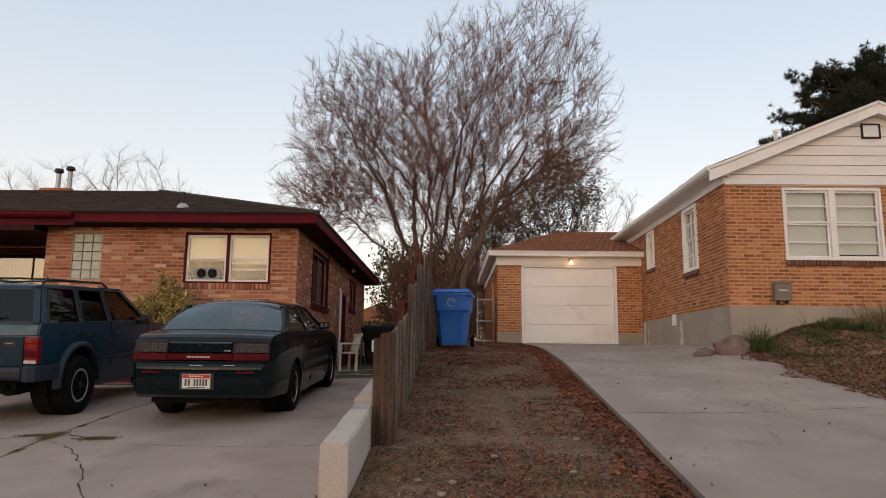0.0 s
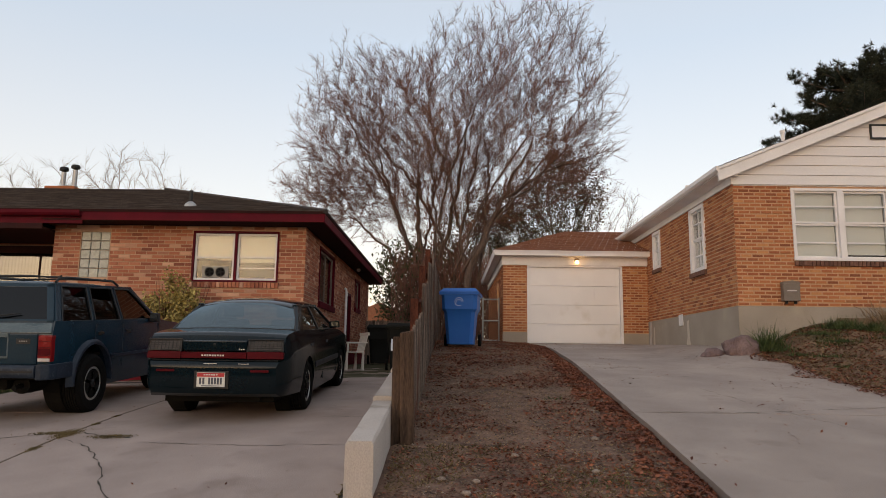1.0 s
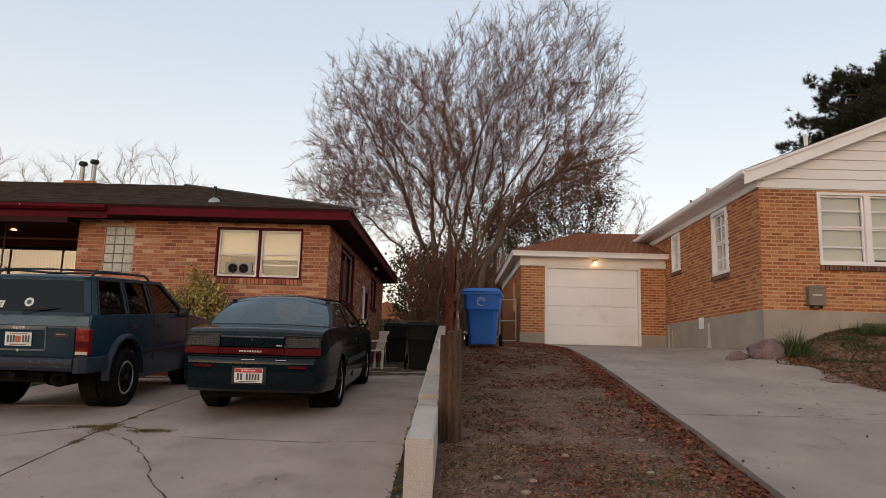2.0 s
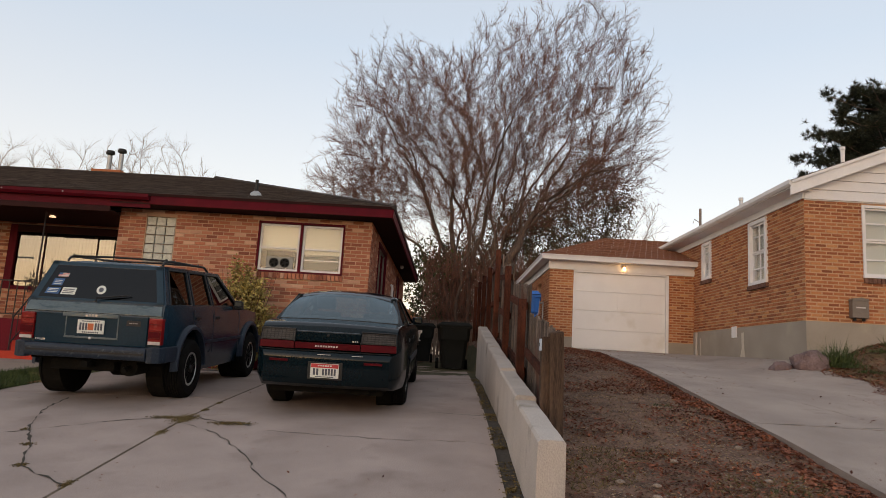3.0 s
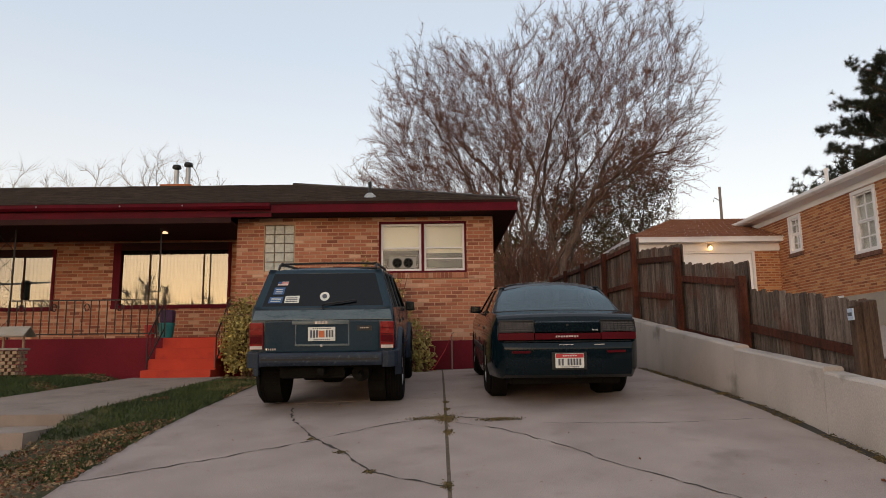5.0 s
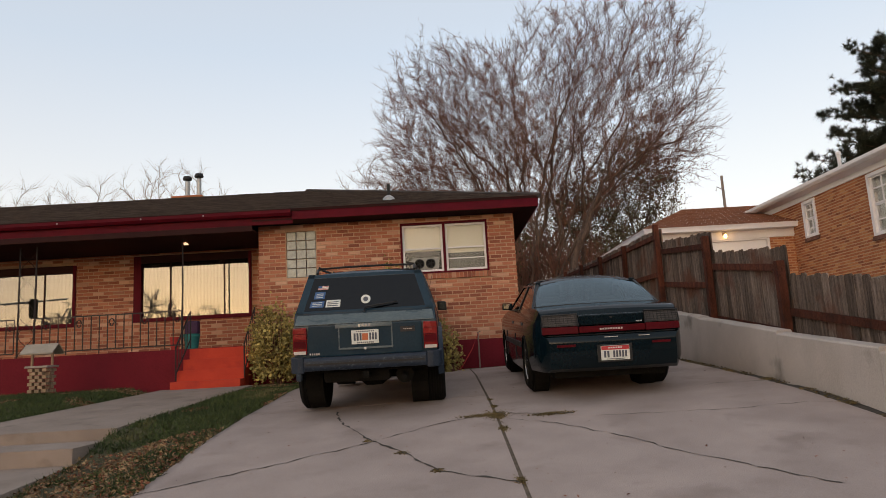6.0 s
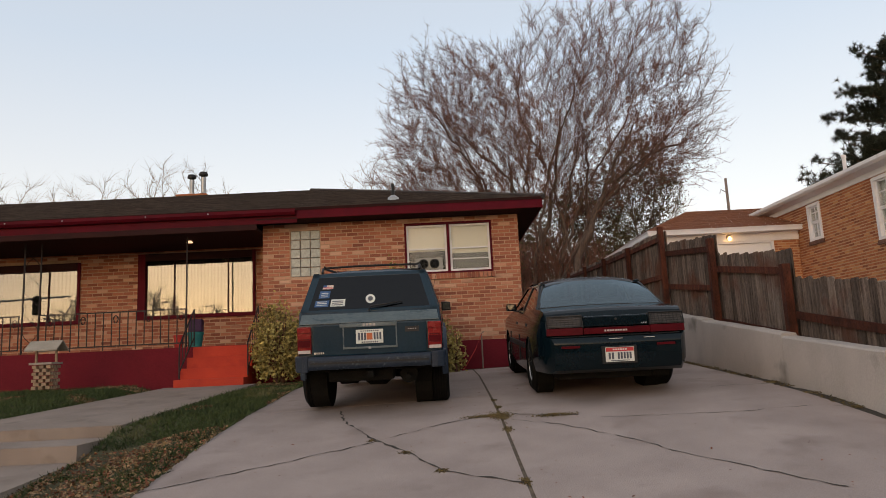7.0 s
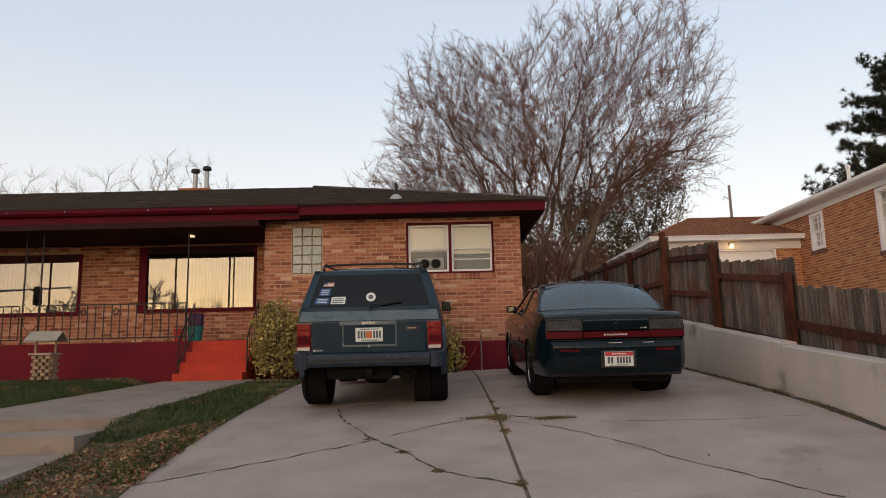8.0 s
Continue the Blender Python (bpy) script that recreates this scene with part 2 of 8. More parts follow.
SEDAN_PAINT = surf("dark_teal_paint", (0.0014, 0.006, 0.009), (0.0024, 0.0095, 0.0135), 2.0, 40, 0.06, 0.0, spec=0.26)
SEDAN_TRIM = surf("navy_plastic", (0.01, 0.016, 0.024), (0.018, 0.026, 0.036), 4, 60, 0.45, 0.05)
RUBBER = surf("tyre_rubber", (0.005, 0.005, 0.005), (0.013, 0.012, 0.011), 6, 80, 0.9, 0.3, spec=0.08)
BLACK = surf("black_plastic", (0.008, 0.008, 0.008), (0.018, 0.018, 0.018), 5, 60, 0.5, 0.05)
UNDER = surf("underbody_grime", (0.005, 0.005, 0.004), (0.014, 0.012, 0.01), 5, 60, 0.95, 0.1, spec=0.1)
ALLOY = surf("wheel_alloy", (0.38, 0.38, 0.37), (0.6, 0.6, 0.58), 8, 60, 0.4, 0.05, metal=0.7)
RED_LENS = surf("red_lens", (0.17, 0.005, 0.007), (0.26, 0.01, 0.012), 8, 80, 0.25, 0.03)
DARK_RED = surf("dark_red_lens", (0.06, 0.002, 0.005), (0.1, 0.004, 0.008), 8, 80, 0.5, 0.03, spec=0.08)
CLEAR_LENS = surf("smoked_lens", (0.045, 0.042, 0.042), (0.11, 0.1, 0.098), 12, 80, 0.45, 0.05, spec=0.12)
PALE_LENS = surf("pale_lens", (0.5, 0.45, 0.42), (0.6, 0.55, 0.52), 12, 80, 0.25, 0.03)
PLATE = surf("plate_white", (0.62, 0.64, 0.6), (0.74, 0.75, 0.7), 10, 80, 0.45, 0.02)
PLATE_RED = surf("plate_red", (0.45, 0.03, 0.04), (0.55, 0.05, 0.05), 10, 80, 0.45, 0.02)
INK = surf("dark_ink", (0.06, 0.07, 0.09), (0.1, 0.11, 0.13), 10, 80, 0.6, 0.0)
INK_ORANGE = surf("orange_ink", (0.5, 0.12, 0.05), (0.55, 0.15, 0.06), 10, 80, 0.6, 0.0)
STICK_BLUE = surf("sticker_blue", (0.02, 0.075, 0.2), (0.04, 0.12, 0.28), 18, 80, 0.5, 0.0)
STICK_RED = surf("sticker_red", (0.5, 0.1, 0.1), (0.6, 0.16, 0.15), 18, 80, 0.5, 0.0)
CHROME = surf("bright_badge", (0.6, 0.6, 0.6), (0.72, 0.72, 0.72), 10, 80, 0.25, 0.0, metal=0.6)
CLOTH = surf("seat_cloth", (0.03, 0.03, 0.032), (0.06, 0.058, 0.06), 10, 80, 0.95, 0.2)
BLIND = surf("roller_blind", (0.7, 0.62, 0.47), (0.8, 0.72, 0.57), 2, 40, 0.9, 0.05)
BLIND_GREY = surf("blind_slats_grey", (0.6, 0.57, 0.52), (0.7, 0.67, 0.61), 2, 40, 0.8, 0.05)
CURTAIN = surf("sheer_curtain", (0.08, 0.072, 0.062), (0.17, 0.155, 0.135), 3, 40, 0.95, 0.05, stretch=(9, 9, 0.3))
ROOM = surf("unlit_room_stand_in", (0.05, 0.045, 0.04), (0.08, 0.07, 0.06), 2, 30, 0.95, 0.0)
# the porch's deep shade is put into this near-black ceiling colour
PORCH_SHADE = surf("porch_ceiling_shade", (0.035, 0.014, 0.012), (0.06, 0.024, 0.02), 2, 40, 0.85, 0.05, spec=0.15)
CHAIR_WHITE = surf("white_resin", (0.62, 0.6, 0.56), (0.72, 0.7, 0.66), 5, 60, 0.5, 0.04)
POT_TEAL = surf("teal_fabric", (0.01, 0.13, 0.13), (0.02, 0.19, 0.18), 6, 60, 0.7, 0.1)
POT_RED = surf("red_plastic", (0.4, 0.02, 0.02), (0.5, 0.04, 0.03), 6, 60, 0.5, 0.05)
PURPLE = surf("plum_fabric", (0.05, 0.02, 0.05), (0.08, 0.035, 0.08), 6, 60, 0.8, 0.1)
SIGNAL_DARK = surf("signal_housing", (0.01, 0.016, 0.014), (0.02, 0.03, 0.026), 5, 60, 0.6, 0.05)
FARWALL = surf("far_stucco", (0.4, 0.3, 0.24), (0.5, 0.4, 0.32), 0.5, 8, 0.9, 0.0)
GLASS = glass_mat("window_glass", (0.94, 0.95, 0.94), 0.03, 0.01)
GLASS_BIG = glass_mat("plate_glass", (0.6, 0.62, 0.6), 0.1, 0.0)
GLASS_CAR = glass_mat("car_glass", (0.5, 0.57, 0.57), 0.08, 0.0)
GLASS_BACK = glass_mat("sloping_car_glass", (0.28, 0.36, 0.37), 0.19, 0.0, (0.72, 0.92, 1.0))
FAN_GREY = surf("fan_housing", (0.3, 0.29, 0.26), (0.4, 0.38, 0.34), 5, 60, 0.6, 0.05)
# lighter copy of the body paint: faded clearcoat plus the sky's reflection as colour
JEEP_FADED_SHEEN = surf("faded_blue_sheen_paint", (0.045, 0.075, 0.088), (0.115, 0.155, 0.17), 3.0, 30, 0.3, 0.02, spec=0.5, stretch=(1, 1, 4))
GLASS_TINT = glass_mat("tinted_car_glass", (0.09, 0.1, 0.11), 0.032, 0.0)
GLASS_BLOCK = surf("glass_block", (0.3, 0.3, 0.26), (0.52, 0.53, 0.47), 14, 60, 0.12, 0.8, coat=0.4)
BULB = lamp_mat("lit_bulb", (1.0, 0.62, 0.25), 7.0)
BULB_DIM = lamp_mat("lit_porch_bulb", (1.0, 0.66, 0.42), 1.2)
MOSS = surf("dry_moss", (0.08, 0.06, 0.026), (0.29, 0.21, 0.09), 3, 40, 0.95, 0.0, vary="island", amount=0.6)
MIRROR = surf("mirror_glass", (0.12, 0.13, 0.14), (0.15, 0.16, 0.17), 2, 10, 0.05, 0.0, metal=1.0)


# ---- tools ----
def box(bm, x0, y0, z0, x1, y1, z1, taper=0.0):
    """A box; taper draws its top in by that much on each side."""
    t = taper
    p = [(x0, y0, z0), (x1, y0, z0), (x1, y1, z0), (x0, y1, z0), (x0 + t, y0 + t, z1), (x1 - t, y0 + t, z1), (x1 - t, y1 - t, z1), (x0 + t, y1 - t, z1)]
    v = [bm.verts.new(q) for q in p]
    for f in ((0, 3, 2, 1), (4, 5, 6, 7), (0, 1, 5, 4), (1, 2, 6, 5), (2, 3, 7, 6), (3, 0, 4, 7)):
        bm.faces.new([v[i] for i in f])
    return v


def hexa(bm, pts):
    """A solid of eight corners, bottom four then top four, each going round."""
    q = [Vector(c) for c in pts]
    v = [bm.verts.new(c) for c in q]
    inside_out = (q[1] - q[0]).cross(q[3] - q[0]).dot(q[4] - q[0]) < 0
    for f in ((0, 3, 2, 1), (4, 5, 6, 7), (0, 1, 5, 4), (1, 2, 6, 5), (2, 3, 7, 6), (3, 0, 4, 7)):
        bm.faces.new([v[i] for i in (f[::-1] if inside_out else f)])


def tube(bm, pts, radii, n=8, caps=True):
    pts = [Vector(p) for p in pts]
    if not hasattr(radii, "__len__"):
        radii = [radii] * len(pts)
    rings = []
    for i, p in enumerate(pts):
        d = (pts[min(i + 1, len(pts) - 1)] - pts[max(i - 1, 0)]).normalized()
        a = d.cross(Vector((0.31, 0.2, 1.0)) if abs(d.z) < 0.9 else Vector((1, 0, 0))).normalized()
        b = d.cross(a)
        rings.append([bm.verts.new(p + radii[i] * (math.cos(k * math.tau / n) * a + math.sin(k * math.tau / n) * b)) for k in range(n)])
    for r, s in zip(rings, rings[1:]):
        for k in range(n):
            bm.faces.new((r[k], r[(k + 1) % n], s[(k + 1) % n], s[k]))
    if caps:
        bm.faces.new(rings[0][::-1])
        bm.faces.new(rings[-1])


def lathe(bm, prof, axis, centre, n=24, caps=True):
    """Turns a profile of (radius, along) about an axis through centre."""
    c = Vector(centre)
    ax = {"x": Vector((1, 0, 0)), "y": Vector((0, 1, 0)), "z": Vector((0, 0, 1))}[axis]
    u = {"x": Vector((0, 1, 0)), "y": Vector((0, 0, 1)), "z": Vector((1, 0, 0))}[axis]
    w = ax.cross(u)
    rings = [[bm.verts.new(c + ax * h + r * (math.cos(k * math.tau / n) * u + math.sin(k * math.tau / n) * w)) for k in range(n)] for r, h in prof]
    for r, s in zip(rings, rings[1:]):
        for k in range(n):
            bm.faces.new((r[k], r[(k + 1) % n], s[(k + 1) % n], s[k]))
    if caps:
        bm.faces.new(rings[0][::-1])
        bm.faces.new(rings[-1])


def prism(bm, poly, axis, a, b):
    """A flat outline pushed from a to b along an axis."""
    def at(p, h):
        return {"x": (h, p[0], p[1]), "y": (p[0], h, p[1]), "z": (p[0], p[1], h)}[axis]
    lo, hi = [bm.verts.new(at(p, a)) for p in poly], [bm.verts.new(at(p, b)) for p in poly]
    bm.faces.new(lo)
    bm.faces.new(hi[::-1])
    for i in range(len(poly)):
        j = (i + 1) % len(poly)
        bm.faces.new((lo[i], hi[i], hi[j], lo[j]))


def finish(name, bm, mats, bevel=0.0, smooth=False, angle=35):
    if bevel:
        bmesh.ops.bevel(bm, geom=bm.edges[:], offset=bevel, segments=2, affect="EDGES", profile=0.6, clamp_overlap=True)
    bmesh.ops.recalc_face_normals(bm, faces=bm.faces[:])
    me = bpy.data.meshes.new(name)
    bm.to_mesh(me)
    bm.free()
    for m in mats if isinstance(mats, (list, tuple)) else [mats]:
        me.materials.append(m)
    if smooth:
        me.polygons.foreach_set("use_smooth", [True] * len(me.polygons))
        me.set_sharp_from_angle(angle=radians(angle))
    return me


def thing(name, label, category, at=(0, 0, 0), group="", kind="", turn=(0, 0, 0)):
    ob = new(name)
    ob.empty_display_size = 0.1
    ob.matrix_basis = pose(*at, *turn)
    return tagged(ob, label, category, group, kind)


def part(name, bm, material, parent, label="", bevel=0.0, smooth=False, angle=35):
    """One mesh under a thing or a part, its corners given in the thing's own frame."""
    ob = new(name, bm if isinstance(bm, bpy.types.Mesh) else finish(name, bm, material, bevel, smooth, angle))
    ob.parent = parent
    return tagged(ob, label)


def solo(name, bm, material, label, category, kind="", bevel=0.0, smooth=False, group=""):
    ob = new(name, finish(name, bm, material, bevel, smooth))
    return tagged(ob, label, category, group, kind)


def B(*boxes):
    bm = bmesh.new()
    for b in boxes:
        box(bm, *b)
    return bm


def raw(name, verts, faces, mats, smooth=False, slots=None):
    me = bpy.data.meshes.new(name)
    me.from_pydata(verts, [], faces)
    for m in mats if isinstance(mats, (list, tuple)) else [mats]:
        me.materials.append(m)
    if slots is not None:
        me.polygons.foreach_set("material_index", slots)
    if smooth:
        me.polygons.foreach_set("use_smooth", [True] * len(me.polygons))
    me.update()
    return me


rnd = random.Random(7)
rng = np.random.default_rng(11)


# ---- the lie of the land ----
def left_z(x, y):
    """Height of the paved drive and lawn before the rose brick house."""
    return float(np.interp(y, [-3, 0, 3, 5.15, 7.2, 8.5, 11.4, 13.7, 20], [-0.1, -0.05, 0.15, 0.43, 0.70, 0.82, 1.03, 1.09, 1.3])) + 0.027 * (max(x, -9.5) + 4)


def right_z(x, y):
    """Height of the drive up to the garage."""
    s = min(1.0, max(0.0, (x - 3.9) / 1.3))
    rise = float(np.interp(y, [10.5, 12.5, 13.5, 15.6, 18.9], [0.0, 0.14, 0.2, 0.1, 0.0])) * s * s * (3 - 2 * s)
    return float(np.interp(y, [-3, 0, 5, 6.66, 8.9, 12, 15.6, 18.9, 30], [-0.1, 0.05, 0.70, 0.93, 1.18, 1.52, 1.81, 1.98, 2.2])) + rise


def drive_edge(y):
    """Where the garage drive ends and the planted bed begins."""
    return float(np.interp(y, [3, 8.6, 9.7, 11.2, 12.0, 12.5, 13.0, 19], [5.25, 5.27, 5.3, 5.4, 5.36, 5.05, 5.2, 5.22]))


def left_edge(y):
    """Where the bare strip meets the garage drive."""
    return float(np.interp(y, [4.7, 7.35, 9.9, 15.4, 18.9], [1.68, 1.75, 1.86, 2.07, 2.02]))


def bed_z(x, y):
    e = drive_edge(y)
    s = min(1.0, max(0.0, (x - e) / 1.6))
    up = float(np.interp(y, [6, 9, 11, 12.9, 14], [0.1, 0.2, 0.36, 0.5, 0.5]))
    return right_z(x, y) + up * s * s * (3 - 2 * s)


def smooth01(v):
    v = min(1.0, max(0.0, v))
    return v * v * (3 - 2 * v)


def ground_z(x, y):
    rough = 0.02 * noise.noise((x * 0.9, y * 0.9, 3.1)) + 0.012 * noise.noise((x * 3.1, y * 3.1, 1.7))
    if y < -3 or abs(x) > 60 or y > 60:
        return -0.12 if y < 0 else 1.6
    dip = float(np.interp(y, [3, 6.5, 7.6, 8.6], [0.22, 0.22, 0.2, 0.0])) * smooth01((-7.3 - x) / 1.0)
    dip += float(np.interp(y, [3, 7.6, 8.45, 8.7], [0.05, 0.08, 0.2, 0.05])) * smooth01((-8.6 - x) / 0.15)
    dip -= 0.17 * smooth01((-9.9 - x) / 0.8) * smooth01((y - 9.2) / 2.5)
    lz = left_z(x, y) - dip
    if -7.05 < x < -0.76 and y < 13.6:
        lz -= 0.07
    rz = right_z(x, y) + 0.05 * smooth01((y - 9) / 4) * smooth01((1.6 - x) / 0.5)
    if x > drive_edge(y) - 0.05:
        rz = bed_z(x, y) - 0.02 * (x < drive_edge(y) + 0.05)
    elif 4.6 < y < 18.95:
        rz -= 0.075 * smooth01((x - left_edge(y) + 0.16) / 0.14)
    s = smooth01((x + 0.79) / 0.1) if y > 4.6 else smooth01((x + 1.6) / 1.6)
    return lz * (1 - s) + rz * s + rough


def terrain():
    xs = np.unique(np.round(np.concatenate([np.linspace(-500, -60, 8), np.linspace(-58, -16, 22), np.arange(-15.9, 9.4, 0.11), np.linspace(9.6, 58, 26), np.linspace(62, 500, 8)]), 3))
    ys = np.unique(np.round(np.concatenate([np.linspace(-500, -12, 8), np.arange(-11, 3.4, 0.6), np.arange(3.5, 19.2, 0.11), np.linspace(19.5, 58, 40), np.linspace(62, 600, 8)]), 3))
    verts = [(x, y, ground_z(x, y)) for y in ys for x in xs]
    w = len(xs)
    faces, slots = [], []
    for j in range(len(ys) - 1):
        for i in range(w - 1):
            a = j * w + i
            faces.append((a, a + 1, a + w + 1, a + w))
            x, y = xs[i], ys[j]
            slots.append(0 if x < -0.75 else (2 if x > drive_edge(y) - 0.1 and y < 14.6 else 1))
    return raw("ground", verts, faces, [LAWN, DIRT, MULCH], True, slots)


tagged(new("ground", terrain()), "sloping front yards of thin lawn, bare dirt and mulch", "ground", kind="structure")


def sheet(x0, x1, y0, y1, height, thick, nx, ny, left=None, right=None):
    """A slab that lies on the slope; left and right may be edges that run with y."""
    verts, faces = [], []
    for k in (0, 1):
        for j in range(ny + 1):
            y = y0 + (y1 - y0) * j / ny
            a, b = (left(y) if left else x0), (right(y) if right else x1)
            for i in range(nx + 1):
                x = a + (b - a) * i / nx
                verts.append((x, y, height(x, y) - (thick if k else 0)))
    w, n = nx + 1, (nx + 1) * (ny + 1)
    for j in range(ny):
        for i in range(nx):
            a = j * w + i
            faces += [(a, a + 1, a + w + 1, a + w), (n + a, n + a + w, n + a + w + 1, n + a + 1)]
    for i in range(nx):
        faces += [(i, n + i, n + i + 1, i + 1), (ny * w + i, ny * w + i + 1, n + ny * w + i + 1, n + ny * w + i)]
    for j in range(ny):
        a, b = j * w, j * w + nx
        faces += [(a, a + w, n + a + w, n + a), (b, n + b, n + b + w, b + w)]
    return verts, faces


def slab_mesh(name, mat, *args, **kw):
    v, f = sheet(*args, **kw)
    return raw(name, v, f, mat)


# ---- paving ----
drive_l = tagged(new("driveway"), "cracked grey concrete driveway with weedy joints", "driveway", kind="structure")
for x0, x1, y0, y1 in ((-7.1, -4.155, 2.4, 8.78), (-7.1, -4.155, 8.8, 13.62), (-4.125, -0.98, 2.4, 10.9), (-4.125, -0.98, 10.92, 17.5)):
    part("slab", slab_mesh("slab", CONCRETE, x0, x1, y0, y1, left_z, 0.12, 8, 24), None, drive_l)

drive_r = tagged(new("garage_driveway"), "worn pale concrete driveway rising to the garage", "driveway", kind="structure")
for y0, y1 in ((4.74, 7.4), (7.42, 11.2), (11.21, 18.86)):
    part("slab", slab_mesh("slab", CONCRETE_R, 0, 0, y0, y1, right_z, 0.12, 10, 18, left=left_edge, right=lambda y: drive_edge(y) + 0.03), None, drive_r)
pave = tagged(new("pavement"), "flat concrete pavement along the street", "pavement", kind="structure")
for k in range(12):
    part("slab", slab_mesh("slab", CONCRETE_R, -16 + 2.2 * k, -13.82 + 2.2 * k, 0.9, 2.35, lambda x, y: 0.03 + 0.06 * y + 0.02 * smooth01((x + 1.6) / 1.6), 0.12, 2, 2), None, pave)
road = slab_mesh("road", ASPHALT, -200, 200, -11, -1.2, lambda x, y: -0.08, 0.05, 2, 2)
tagged(new("road", road), "dark asphalt street beyond the pavement", "road", kind="structure")


def ragged(pts, wide, height, lift=0.004, step=0.09, seed=1):
    """A jagged crack along a line, lying on a slope."""
    r = random.Random(seed)
    verts, faces = [], []
    for (ax, ay), (bx, by) in zip(pts, pts[1:]):
        d = Vector((bx - ax, by - ay))
        n = max(2, int(d.length / step))
        side = Vector((-d.y, d.x)).normalized()
        for i in range(n + 1):
            p = Vector((ax, ay)) + d * i / n + side * (r.uniform(-0.022, 0.022) if 0 < i < n else 0)
            h = wide * r.uniform(0.02, 0.85) ** 1.3
            a, b = p - side * h, p + side * h
            verts += [(a.x, a.y, height(a.x, a.y) + lift), (b.x, b.y, height(b.x, b.y) + lift)]
            k = len(verts)
            if i:
                faces.append((k - 4, k - 2, k - 1, k - 3))
    return verts, faces


CRACKS_L = [
    ([(-7.1, 5.62), (-6.2, 6.1), (-5.35, 6.65), (-4.75, 7.15), (-4.3, 7.4)], 0.016),
    ([(-5.95, 8.45), (-5.75, 7.6), (-5.35, 6.68), (-5.04, 6.2), (-4.73, 5.58), (-4.16, 5.17)], 0.022),
    ([(-4.12, 7.5), (-3.75, 7.25), (-3.38, 7.14)], 0.02),
    ([(-4.06, 7.13), (-3.63, 6.8), (-3.24, 6.25), (-2.88, 5.58), (-2.53, 5.04), (-2.2, 4.6)], 0.012),
    ([(-0.99, 6.63), (-1.22, 6.77), (-1.96, 6.76), (-2.58, 6.84), (-3.2, 6.95)], 0.009),
    ([(-1.0, 8.1), (-1.5, 8.2), (-1.7, 8.12)], 0.012),
    ([(-1.0, 11.3), (-1.5, 11.6), (-2.0, 11.5)], 0.02),
]
for i, (pts, wide) in enumerate(CRACKS_L):
    v, f = ragged(pts, wide, left_z, seed=i)
    part("crack", raw("crack", v, f, CRACK), None, drive_l, "dark jagged crack")
CRACKS_R = [
    ([(1.76, 7.41), (3.0, 7.45), (4.2, 7.75), (5.2, 8.0)], 0.012),
    ([(2.1, 10.4), (2.7, 10.3), (3.3, 10.2)], 0.01),
    ([(3.0, 9.3), (3.3, 7.8), (3.7, 6.6), (4.3, 5.4)], 0.007),
    ([(4.6, 12.9), (5.0, 12.7), (5.3, 12.75)], 0.016),
    ([(3.7, 13.6), (3.95, 13.2), (4.4, 12.9)], 0.012),
]
for i, (pts, wide) in enumerate(CRACKS_R):
    v, f = ragged(pts, wide, right_z, seed=30 + i)
    part("crack", raw("crack", v, f, CRACK), None, drive_r, "dark jagged crack")
for x0, x1, y0, y1 in ((-4.16, -4.12, 2.4, 13.6),):
    part("joint", slab_mesh("joint", JOINT_SOIL, x0, x1, y0, y1, lambda x, y: left_z(x, y) - 0.004 + 0.006 * noise.noise((x * 9, y * 6, 2.0)), 0.05, 1, 160), None, drive_l, "soil-filled joint")
for x0, x1, y0 in ((-7.1, -4.155, 8.778), (-4.125, -0.98, 10.898)):
    part("joint", slab_mesh("joint", JOINT_SOIL, x0, x1, y0, y0 + 0.024, lambda x, y: left_z(x, y) - 0.003 + 0.004 * noise.noise((x * 7, y, 4.0)), 0.05, 40, 1), None, drive_l, "soil-filled joint")
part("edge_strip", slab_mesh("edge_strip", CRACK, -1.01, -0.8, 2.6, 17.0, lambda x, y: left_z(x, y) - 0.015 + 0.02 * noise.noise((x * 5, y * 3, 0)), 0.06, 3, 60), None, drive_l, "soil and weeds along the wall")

walkway = tagged(new("front_walk"), "concrete garden walk with two broad steps", "walkway", kind="structure")
wz = lambda x, y: float(np.interp(y, [8.5, 13.0], [0.72, 1.05]))
part("slab", slab_mesh("slab", CONCRETE_WALK, 0, 0, 8.5, 12.75, wz, 0.25, 4, 10, left=lambda y: float(np.interp(y, [8.6, 12.7], [-10.9, -9.75])), right=lambda y: float(np.interp(y, [8.6, 12.7], [-8.55, -8.1]))), None, walkway)
part("slab", slab_mesh("slab", CONCRETE_WALK, -10.9, -8.65, 7.7, 8.497, lambda x, y: 0.588, 0.3, 2, 2), None, walkway)
part("slab", slab_mesh("slab", CONCRETE_WALK, -10.9, -8.65, 2.4, 7.697, lambda x, y: float(np.interp(y, [2.4, 7.7], [0.08, 0.415])), 0.2, 2, 8), None, walkway)


